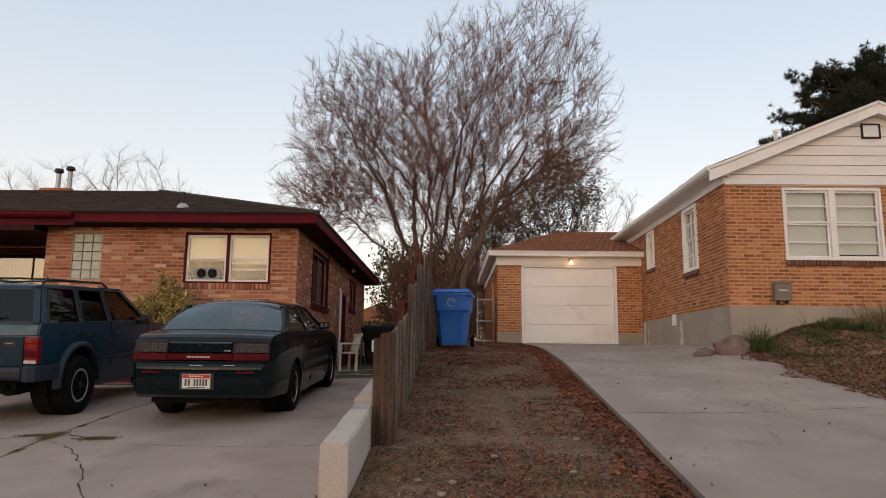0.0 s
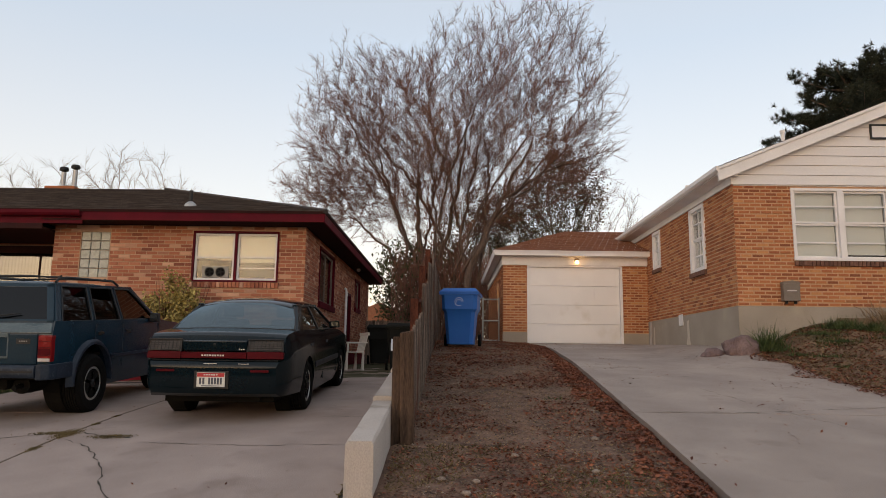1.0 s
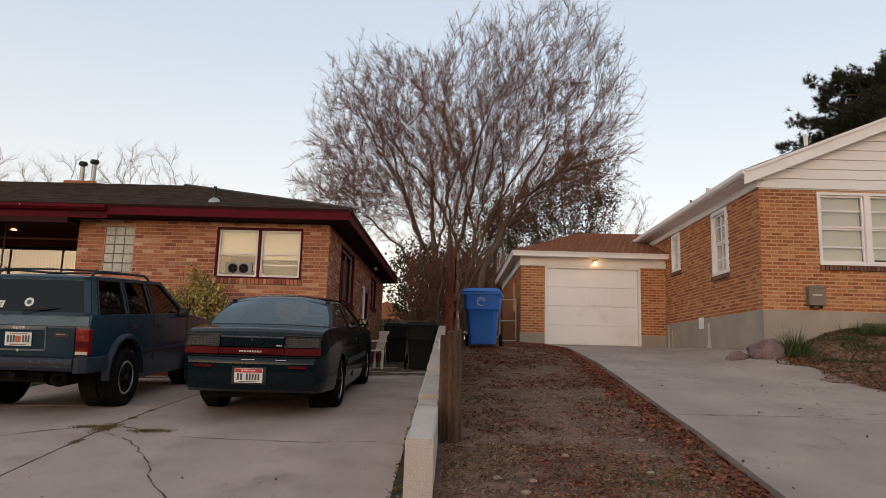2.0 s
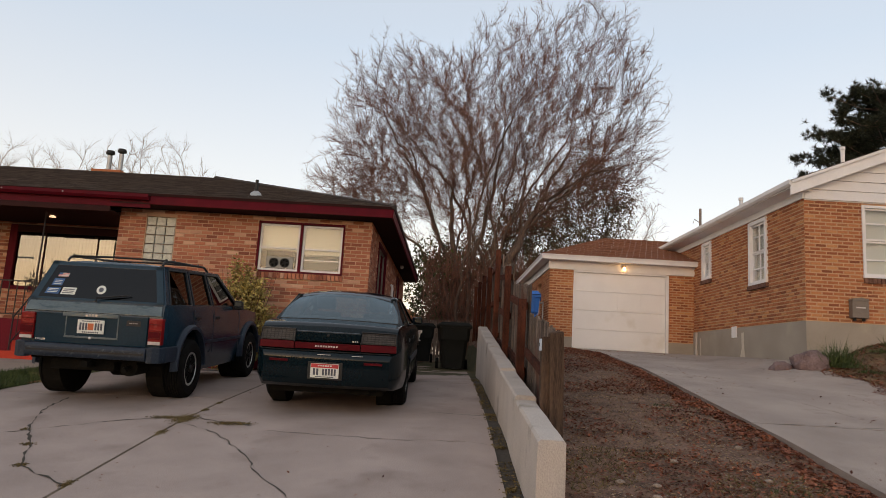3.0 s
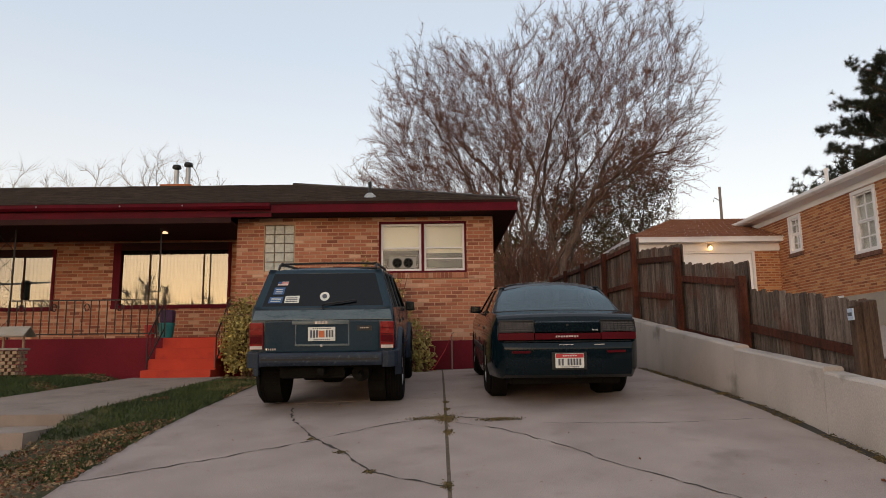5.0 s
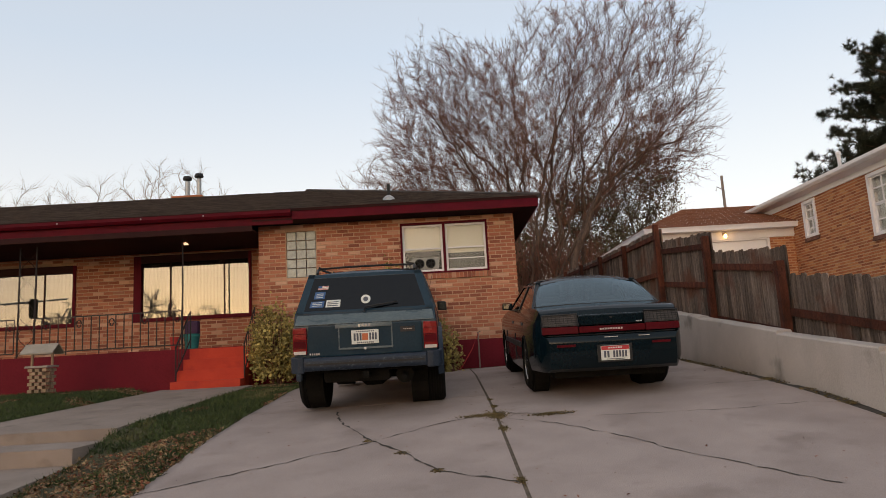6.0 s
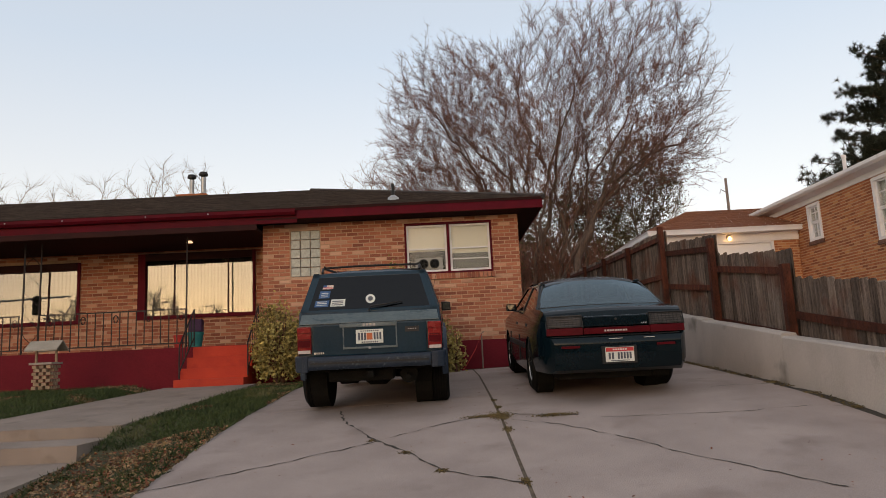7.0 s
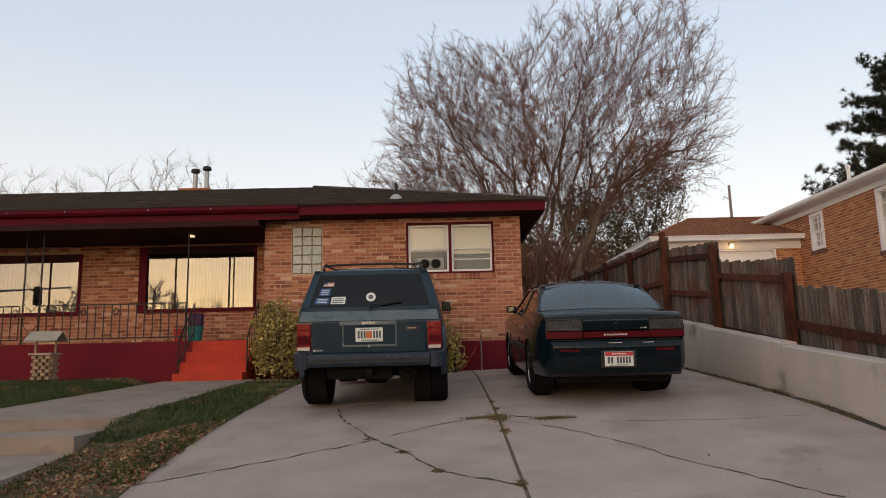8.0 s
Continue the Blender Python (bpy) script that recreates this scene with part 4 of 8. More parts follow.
# picture windows of the porch
for k, (a, b, c, d) in enumerate((p1, p2)):
    PW = new("window_%d" % (5 + k))
    PW.parent = lh
    PW.matrix_basis = pose(X0, YP, 0)
    tagged(PW, "large porch picture window reflecting the evening sky")
    part("window_frame", B((a, -0.04, b, a + 0.16, 0.14, d), (c - 0.06, -0.04, b, c, 0.14, d), (a, -0.06, b - 0.05, c, 0.14, b + 0.03)), MAROON, PW)
    # top of the maroon frame, coloured dark for the shade that falls there
    part("head_board", B((a + 0.16, -0.04, d - 0.16, c - 0.06, 0.14, d)), SOFFIT_L, PW, "window frame head, dark brown standing in for porch shade")
    g = part("pane", B((a + 0.16, 0.03, b + 0.03, c - 0.06, 0.036, d - 0.16)), GLASS_BIG, PW)
    g.visible_shadow = False
    for f in (0.27, 0.78):
        u = a + 0.16 + (c - a - 0.26) * f
        part("glazing_bar", B((u - 0.012, 0.01, b + 0.03, u + 0.012, 0.028, d - 0.16)), SOFFIT_L, PW)
    n = 40
    verts = [(a + 0.1 + (c - a - 0.2) * i / (4 * n), 0.16 + 0.03 * math.sin(i * math.tau / 4 * 0.8), z) for z in (b, d) for i in range(4 * n + 1)]
    w = 4 * n + 1
    part("curtain", raw("curtain", verts, [(i, i + 1, w + i + 1, w + i) for i in range(w - 1)], CURTAIN, True), None, PW, "sheer pleated curtain")
    room(PW, a, b, c, d)
for x, y in ((-9.72, 13.72), (-12.95, 13.72), (-12.62, 13.72), (-16.5, 13.72)):
    bm = bmesh.new()
    tube(bm, [(x, y, 1.76), (x, y, 3.955)], 0.016, 6)
    part("porch_post", bm, IRON, lh, "slim black iron porch post")
for z in np.arange(1.8, 3.5, 0.42):
    bm = bmesh.new()
    for s in (1, -1):
        pts = [(-12.785 + s * 0.15 * math.cos(q * math.pi / 8), 13.72, float(z) + 0.4 * q / 8) for q in range(9)]
        tube(bm, pts, 0.007, 4)
    part("scroll", bm, IRON, lh)
bm = bmesh.new()
lathe(bm, [(0.03, 0.0), (0.07, -0.035), (0.065, -0.04), (0.01, -0.045)], "z", (-9.81, 14.1, 3.955), 16)
part("porch_light", bm, BULB_DIM, lh, "lit frosted porch ceiling light", smooth=True)
bm = bmesh.new()
lathe(bm, [(0.05, 0), (0.06, -0.05), (0.035, -0.09), (0.01, -0.1)], "z", (-2.9, 20.3, 4.13), 12)
part("eave_light", bm, WHITE, lh, "white eave lamp", smooth=True)
# chimney, flues, vent
CH = part("chimney", B((-12.4, 20.2, 5.4, -11.6, 20.9, 6.42), (-12.45, 20.15, 6.42, -11.55, 20.95, 6.52)), BRICK_R_ALL, lh, "low brick chimney")
for x, z in ((-12.1, 7.17), (-11.75, 7.24)):
    bm = bmesh.new()
    lathe(bm, [(0.12, 6.5), (0.11, 6.6), (0.07, 6.62), (0.07, z - 0.14), (0.055, z - 0.13), (0.055, z - 0.16)], "z", (x, 20.5, 0), 16)
    fl = part("flue", bm, STEEL, CH, "dull grey metal flue with rain cap", smooth=True)
    bm = bmesh.new()
    lathe(bm, [(0.06, z - 0.15), (0.06, z - 0.08), (0.125, z - 0.085), (0.135, z - 0.05), (0.11, z + 0.02), (0.02, z + 0.04)], "z", (x, 20.5, 0), 16)
    part("rain_cap", bm, BLACK, fl, "dark rain cap", smooth=True)
bm = bmesh.new()
lathe(bm, [(0.035, 4.5), (0.035, 4.92), (0.025, 4.92), (0.02, 4.8)], "z", (-5.58, 13.95, 0), 10)
part("vent_pipe", bm, BLACK, lh, smooth=True)
bm = bmesh.new()
lathe(bm, [(0.13, 4.56), (0.11, 4.63), (0.045, 4.68)], "z", (-5.58, 13.95, 0), 14)
part("vent_flashing", bm, STEEL, lh, "pale metal roof flashing", smooth=True)

# porch steps
ps = thing("porch_steps", "three red painted concrete porch steps", "steps", (0, 0, 0), kind="structure")
for k in range(4):
    part("step", B((-9.5 - 0.02 * (3 - k), 12.68 + 0.27 * k, 0.8, -8.3, 12.68 + 0.27 * (k + 1) - 0.004, 1.16 + 0.2 * k)), STEP_RED, ps, bevel=0.008)


def railing():
    th = thing("porch_railing", "black wrought-iron porch railing with scrolls", "railing", (0, 0, 0))
    y = 13.66
    for x0, x1 in ((-16.4, -12.98), (-12.6, -9.72)):
        for z in (1.86, 2.52):
            part("rail", B((x0, y - 0.012, z - 0.012, x1, y + 0.012, z + 0.012)), IRON, th)
        n = int((x1 - x0) / 0.155)
        for i in range(n + 1):
            x = x0 + (x1 - x0) * i / n
            part("baluster", B((x - 0.008, y - 0.008, 1.78 if i % 4 == 0 else 1.86, x + 0.008, y + 0.008, 2.52)), IRON, th)
        for i in range(1, n, 4):
            x = x0 + (x1 - x0) * (i + 0.5) / n
            for s in (1, -1):
                bm = bmesh.new()
                tube(bm, [(x + s * (0.06 - 0.004 * q) * math.cos(q * 0.7), y, 2.36 + (0.11 - 0.008 * q) * math.sin(q * 0.7)) for q in range(10)], 0.007, 4)
                part("scroll", bm, IRON, th)
    for x in (-9.52, -8.27):
        for a, b in (((12.85, 1.18), (12.85, 1.8)), ((13.6, 1.78), (13.6, 2.5)), ((12.85, 1.78), (13.6, 2.5)), ((12.85, 1.3), (13.6, 1.95))):
            bm = bmesh.new()
            tube(bm, [(x, a[0], a[1]), (x, b[0], b[1])], 0.014, 6)
            part("rail", bm, IRON, th)
        for k in range(1, 5):
            yy = 12.85 + 0.15 * k
            bm = bmesh.new()
            tube(bm, [(x, yy, 1.3 + 0.13 * k), (x, yy, 1.78 + 0.145 * k)], 0.008, 5)
            part("baluster", bm, IRON, th)


railing()

# ---- garage ----
GY = 18.9
RB = (BRICK_R, BRICK_R_ALL)
gar = thing("garage", "small brick garage with white door and rust shingle roof", "garage", (0, 0, 0))
gx0, gx1 = 1.28, 5.28
dh = (2.0 - gx0 - 0.06, 1.9, 4.47 - gx0 + 0.06, 4.1)
wall(gar, "front_wall", (gx0, GY, 0), 0, gx1 - gx0, 1.7, 4.12, [dh], MORTAR_R)
brick_face(gar, (gx0, GY, 0), 0, gx1 - gx0, 2.28, 4.1, [dh], RB, course=0.071, length=0.212, joint=0.025, focus=3.6)
for xa, xb in ((gx0 - 0.02, 1.93), (4.54, 5.27)):
    part("foundation", B((xa, GY - 0.02, 1.6, xb, GY - 0.001, 2.27)), FOUND_R, gar)
wall(gar, "side_wall", (gx0 + 0.002, 26.0, 0), -90, 26.0 - GY - 0.242, 1.7, 4.12, [(4.6, 3.0, 5.4, 3.9)], MORTAR_R)
brick_face(gar, (gx0, 26.0, 0), -90, 26.0 - GY, 2.0, 4.1, [(4.6, 3.0, 5.4, 3.9)], RB, course=0.071, length=0.212, joint=0.025, focus=7.0, single=120)
part("side_window", B((gx0 + 0.08, 20.6, 3.0, gx0 + 0.11, 21.4, 3.9)), GLASS, gar)
part("frieze", B((gx0 - 0.04, GY - 0.05, 4.11, gx1, GY + 0.1, 4.34), (gx0 - 0.04, GY + 0.1, 4.11, gx0 + 0.1, 26.0, 4.34)), WHITE, gar, bevel=0.004)
part("eave", B((gx0 - 0.26, GY - 0.3, 4.34, gx1 + 0.03, GY + 0.2, 4.47), (gx0 - 0.26, GY + 0.2, 4.34, gx0 + 0.2, 26.3, 4.47)), WHITE, gar, "white boxed eave", bevel=0.004)
g0, g1 = (gx0 - 0.29, GY - 0.33, 4.475), (6.6, GY - 0.33, 4.475)
roof_part(gar, [g0, g1, (6.4, 22.6, 5.75), (3.6, 22.6, 5.75)], 0.14, 0.33, SHINGLE_R, WHITE, seed=8)
roof_part(gar, [(gx0 - 0.29, 26.4, 4.475), g0, (3.6, 22.6, 5.75), (3.6, 22.8, 5.75)], 0.14, 0.33, SHINGLE_R, WHITE, seed=9)
part("door_frame", B((1.93, GY - 0.03, 1.95, 2.0, GY + 0.12, 4.1), (4.47, GY - 0.03, 1.95, 4.54, GY + 0.12, 4.1), (2.0, GY - 0.03, 4.06, 4.47, GY + 0.12, 4.11)), WHITE, gar)
door = part("garage_door", B((2.0, GY + 0.06, 1.97, 4.47, GY + 0.09, 4.06)), DOOR_WHITE, gar, "white sectional garage door, closed")
for k in range(4):
    z0, z1 = 1.985 + k * 0.52, 1.985 + (k + 1) * 0.52 - 0.008
    part("door_panel", B((2.005, GY + 0.03, z0, 4.465, GY + 0.058, z1)), DOOR_WHITE, door, bevel=0.006)
for x0 in (3.16, 3.78):
    part("door_patch", B((x0, GY + 0.024, 3.06, x0 + 0.5, GY + 0.031, 3.5)), DOOR_WHITE, door, bevel=0.003)
lamp = part("garage_lamp", B((3.235, GY - 0.085, 4.2, 3.345, GY - 0.052, 4.3)), METER_GREY, gar, "lit bare bulb lamp over the garage door", bevel=0.006)
bm = bmesh.new()
lathe(bm, [(0.02, 0.06), (0.035, 0.04), (0.05, 0.0), (0.035, -0.04), (0.01, -0.055)], "z", (3.29, GY - 0.13, 4.19), 16)
part("bulb", bm, BULB, lamp, smooth=True)
bl = bpy.data.lights.new("garage_bulb", "POINT")
bl.energy, bl.color, bl.shadow_soft_size = 0.22, (1.0, 0.6, 0.28), 0.05
bo = new("garage_bulb_light", bl)
bo.location = (3.29, GY - 0.2, 4.14)

# ---- orange brick house ----
HX, HY = 5.24, 13.0
rh = thing("gabled_house", "orange brick house with white gable and grey foundation", "house", (0, 0, 0))
FW = 7.8
wh = (1.09, 3.46, 2.97, 4.86)
wh2 = (4.6, 3.46, 6.4, 4.86)
wall(rh, "front_wall", (HX, HY, 0), 0, FW, 2.58, 4.93, [wh, wh2], MORTAR_R)
brick_face(rh, (HX, HY, 0), 0, FW, 2.59, 4.91, [(1.09, 3.36, 2.97, 4.86), wh2], RB, course=0.0705, length=0.212, joint=0.025, focus=0.6)
sw = [(HY + 9 - 15.4, 3.48, HY + 9 - 14.52, 4.9), (HY + 9 - 18.25, 3.92, HY + 9 - 17.62, 4.9)]
wall(rh, "side_wall", (HX + 0.002, HY + 9, 0), -90, 9 - 0.242, 2.58, 5.0, sw, MORTAR_R)
brick_face(rh, (HX, HY + 9, 0), -90, 9 + 0.008, 2.59, 4.95, sw, RB, course=0.0705, length=0.212, joint=0.025, focus=7.6)
part("foundation", B((HX - 0.02, HY - 0.02, 1.2, HX + FW, HY + 0.23, 2.585), (HX - 0.02, HY + 0.23, 1.2, HX + 0.23, HY + 9, 2.585)), FOUND_R, rh, "grey painted concrete foundation")
part("back_wall", B((HX, HY + 9, 1.4, HX + FW, HY + 9.2, 5.0), (HX + FW - 0.2, HY + 0.25, 1.4, HX + FW, HY + 9, 5.0)), MORTAR, rh)
# gable: boards, rakes, eave
AX, AZ, SL = 8.2, 6.52, (6.52 - 5.2) / (8.2 - 5.0)
half = lambda z: (AZ - 0.1 - z) / SL
z = 4.92
while z < AZ - 0.14:
    h = 0.195
    w0, w1 = min(half(z), AX - HX + 0.0), min(half(min(z + h, AZ - 0.12)), AX - HX)
    bm = bmesh.new()
    prism(bm, [(AX - w0, z), (AX + w0, z), (AX + w1, min(z + h - 0.008, AZ - 0.12)), (AX - w1, min(z + h - 0.008, AZ - 0.12))], "y", HY - 0.05, HY - 0.02)
    for v in bm.verts:
        if v.co.y < HY - 0.04 and v.co.z > z + 0.02:
            v.co.y += 0.016
    part("siding_board", bm, SIDING, rh)
    z += h
part("gable_backing", (lambda m: (prism(m, [(HX, 4.9), (2 * AX - HX, 4.9), (2 * AX - HX, 5.2), (AX, AZ - 0.1), (HX, 5.2)], "y", HY - 0.02, HY + 0.05), m)[1])(bmesh.new()), SIDING, rh)
for s in (1, -1):
    bm = bmesh.new()
    prism(bm, [(AX, AZ), (AX, AZ - 0.22), (AX - s * 3.3, AZ - 0.22 - SL * 3.3), (AX - s * 3.3, AZ - SL * 3.3)], "y", HY - 0.21, HY - 0.16)
    part("rake_board", bm, WHITE, rh)
    bm = bmesh.new()
    prism(bm, [(AX, AZ - 0.1), (AX, AZ - 0.2), (AX - s * 3.2, AZ - 0.2 - SL * 3.2), (AX - s * 3.2, AZ - 0.1 - SL * 3.2)], "y", HY - 0.157, HY - 0.02)
    part("rake_soffit", bm, WHITE, rh)
part("gable_vent", B((7.92, HY - 0.075, 5.84, 7.955, HY - 0.05, 6.14), (8.255, HY - 0.075, 5.84, 8.29, HY - 0.05, 6.14), (7.955, HY - 0.075, 6.105, 8.255, HY - 0.05, 6.14), (7.955, HY - 0.075, 5.84, 8.255, HY - 0.05, 5.875)), BLACK, rh, "black-framed gable vent")
part("vent_cover", B((7.955, HY - 0.065, 5.875, 8.255, HY - 0.05, 6.105)), SIDING, rh)
part("frieze", B((HX - 0.04, HY - 0.03, 4.93, HX + 0.06, HY + 9, 5.1)), WHITE, rh)
bm = bmesh.new()
prism(bm, [(4.94, 5.1), (4.94, 5.24), (HX + 0.05, 5.24 + SL * 0.3), (HX + 0.05, 5.05)], "y", HY - 0.15, HY + 9.3)
part("eave", bm, WHITE, rh, "white boxed eave")
bm = bmesh.new()
prism(bm, [(4.86, 5.235), (4.86, 5.16), (4.9, 5.12), (4.936, 5.12), (4.936, 5.235)], "y", HY - 0.2, HY + 9.3)
part("gutter", bm, WHITE, rh, "white metal gutter")
roof_part(rh, [(4.9, HY + 9.4, 5.215), (4.9, HY - 0.24, 5.215), (AX, HY - 0.24, AZ + 0.03), (AX, HY + 9.4, AZ + 0.03)], 0.14, 0.33, SHINGLE_W, WHITE, seed=10)
roof_part(rh, [(2 * AX - 4.9, HY - 0.24, 5.215), (2 * AX - 4.9, HY + 9.4, 5.215), (AX, HY + 9.4, AZ + 0.03), (AX, HY - 0.24, AZ + 0.03)], 0.14, 0.33, SHINGLE_W, WHITE, seed=11)
for x, y, z0 in ((5.95, 17.5, 5.55), (7.75, 16.0, 6.55)):
    bm = bmesh.new()
    lathe(bm, [(0.045, 5.5), (0.045, z0 + 0.42), (0.06, z0 + 0.43), (0.06, z0 + 0.5), (0.02, z0 + 0.5)], "z", (x, y, 0), 12)
    part("vent_pipe", bm, WHITE, rh, "white roof vent pipe", smooth=True)


def front_window(k, hole):
    a, b, c, d = hole
    W = new("window_%d" % k)
    W.parent = rh
    W.matrix_basis = pose(HX, HY, 0)
    tagged(W, "white double sash window with closed grey blinds")
    part("window_frame", B((a, -0.03, b, a + 0.05, 0.14, d), (c - 0.05, -0.03, b, c, 0.14, d), (a + 0.05, -0.03, d - 0.05, c - 0.05, 0.14, d), (a - 0.01, -0.05, b - 0.005, c + 0.01, 0.14, b + 0.05), ((a + c) / 2 - 0.055, -0.03, b + 0.05, (a + c) / 2 + 0.055, 0.14, d - 0.05)), WHITE, W, bevel=0.003)
    for u0, u1 in ((a + 0.05, (a + c) / 2 - 0.055), ((a + c) / 2 + 0.055, c - 0.05)):
        zm = (b + d) / 2
        sash(W, "upper_sash", u0 + 0.003, zm + 0.018, u1 - 0.003, d - 0.052, 0.01, WHITE, rails=((zm + d) / 2,), w=0.035)
        sash(W, "lower_sash", u0 + 0.003, b + 0.052, u1 - 0.003, zm + 0.014, 0.03, WHITE, rails=((zm + b) / 2,), w=0.035)
        nslat = 44
        for q in range(nslat):
            z = b + 0.07 + (d - b - 0.12) * q / nslat
            if u0 > 2.0 and z < b + 0.11:
                continue
            bm = bmesh.new()
            hexa(bm, [(u0 + 0.03, 0.1, z), (u1 - 0.03, 0.1, z), (u1 - 0.03, 0.112, z + 0.004), (u0 + 0.03, 0.112, z + 0.004), (u0 + 0.03, 0.104, z + 0.03), (u1 - 0.03, 0.104, z + 0.03), (u1 - 0.03, 0.114, z + 0.033), (u0 + 0.03, 0.114, z + 0.033)])
            part("blind_slat", bm, BLIND_GREY, W)
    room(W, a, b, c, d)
    n = int((c - a) / 0.078)
    for q in range(n):
        u = a + (c - a) * q / n
        part("sill_brick", B((u, -0.05, b - 0.105, u + 0.066, 0.02, b - 0.008)), SILL_BROWN, W, bevel=0.004)


front_window(11, wh)
for k, (a, b, c, d) in enumerate(sw):
    W = new("window_%d" % (13 + k))
    W.parent = rh
    W.matrix_basis = pose(HX, HY + 9, 0, 0, 0, -90)
    tagged(W, "tall white side window with many small panes")
    part("window_frame", B((a, -0.04, b, a + 0.09, 0.14, d), (c - 0.09, -0.04, b, c, 0.14, d), (a + 0.09, -0.04, d - 0.08, c - 0.09, 0.14, d), (a + 0.09, -0.04, b, c - 0.09, 0.14, b + 0.06)), WHITE, W, bevel=0.003)
    zm = (b + d) / 2
    um = (a + c) / 2
    sash(W, "upper_sash", a + 0.093, zm, c - 0.093, d - 0.083, 0.01, WHITE, rails=((zm + d) / 2,), stiles=(um,), w=0.035)
    sash(W, "lower_sash", a + 0.093, b + 0.063, c - 0.093, zm - 0.003, 0.03, WHITE, rails=((zm + b) / 2,), stiles=(um,), w=0.035)
    part("blind", B((a + 0.1, 0.12, b + 0.06, c - 0.1, 0.125, d - 0.08)), BLIND_GREY, W)
    room(W, a, b, c, d)
    n = max(3, int((c - a) / 0.1))
    for q in range(n):
        u = a - 0.03 + (c - a + 0.06) * q / n
        part("sill_brick", B((u, -0.06, b - 0.1, u + (c - a + 0.06) / n - 0.01, 0.02, b - 0.006)), SILL_BROWN, W, bevel=0.004)
mt = part("letter_box", B((6.03, HY - 0.13, 2.68, 6.34, HY - 0.009, 3.0)), METER_GREY, rh, "brown-grey metal wall box", bevel=0.012)
part("lid", (lambda m: (prism(m, [(6.02, 3.0), (6.35, 3.0), (6.33, 3.04), (6.25, 3.05), (6.2, 3.065), (6.15, 3.05), (6.04, 3.04)], "y", HY - 0.14, HY - 0.009), m)[1])(bmesh.new()), METER_GREY, mt)
part("slot", B((6.1, HY - 0.134, 2.86, 6.27, HY - 0.1305, 2.885)), PALE_LENS, mt)
for x in (6.09, 6.26):
    part("stud", B((x, HY - 0.07, 2.63, x + 0.04, HY - 0.03, 2.68)), BLACK, mt)
part("vent_cover", B((HX - 0.045, 16.05, 2.36, HX - 0.021, 16.32, 2.62)), WHITE, rh, "white square foundation vent", bevel=0.006)
for y, w, top in ((15.75, 0.16, 2.45), (18.35, 0.07, 2.4)):
    bm = bmesh.new()
    prism(bm, [(y - w, 1.6), (y + w, 1.6), (y + w * 0.8, 1.95), (y + w * 0.35, 2.1), (y + w * 0.45, top), (y - w * 0.3, top + 0.02), (y - w * 0.5, 2.05), (y - w * 0.9, 1.85)], "x", HX - 0.0255, HX - 0.0205)
    part("patch", bm, MORTAR_PALE, rh, "pale ragged mortar patch")
bm = bmesh.new()
tube(bm, [(HX - 0.06, 18.55, 1.9), (HX - 0.04, 18.6, 2.56)], 0.03, 8)
part("drain_pipe", bm, WALL_CONC, rh)


# ---- vehicles ----
def profile_body(poly, half, ycuts, zcuts, wide, crown=0.0, crown_from=9.0, bow=0.0):
    """A body: its side outline pushed across, cut into strips, and drawn to the width that wide(y, z) gives."""
    bm = bmesh.new()
    prism(bm, poly, "x", -half, half)
    for axis, cuts in (((0, 1, 0), ycuts), ((0, 0, 1), zcuts), ((1, 0, 0), (-0.85 * half, -0.5 * half, 0.0, 0.5 * half, 0.85 * half))):
        for c in cuts:
            co = Vector(axis) * c
            bmesh.ops.bisect_plane(bm, geom=bm.verts[:] + bm.edges[:] + bm.faces[:], plane_co=co, plane_no=Vector(axis), dist=0.0005)
    for v in bm.verts:
        f = v.co.x / half
        v.co.x = f * wide(v.co.y, v.co.z)
        if v.co.z > crown_from:
            v.co.z += crown * (1 - f * f)
        if bow and v.co.y < 0.6:
            v.co.y += bow * f * f * (1 - v.co.y / 0.6)
    return bm


def arch(cy, cz, r, a0, a1, n=10):
    return [(cy + r * math.cos(radians(a0 + (a1 - a0) * i / n)), cz + r * math.sin(radians(a0 + (a1 - a0) * i / n))) for i in range(n + 1)]


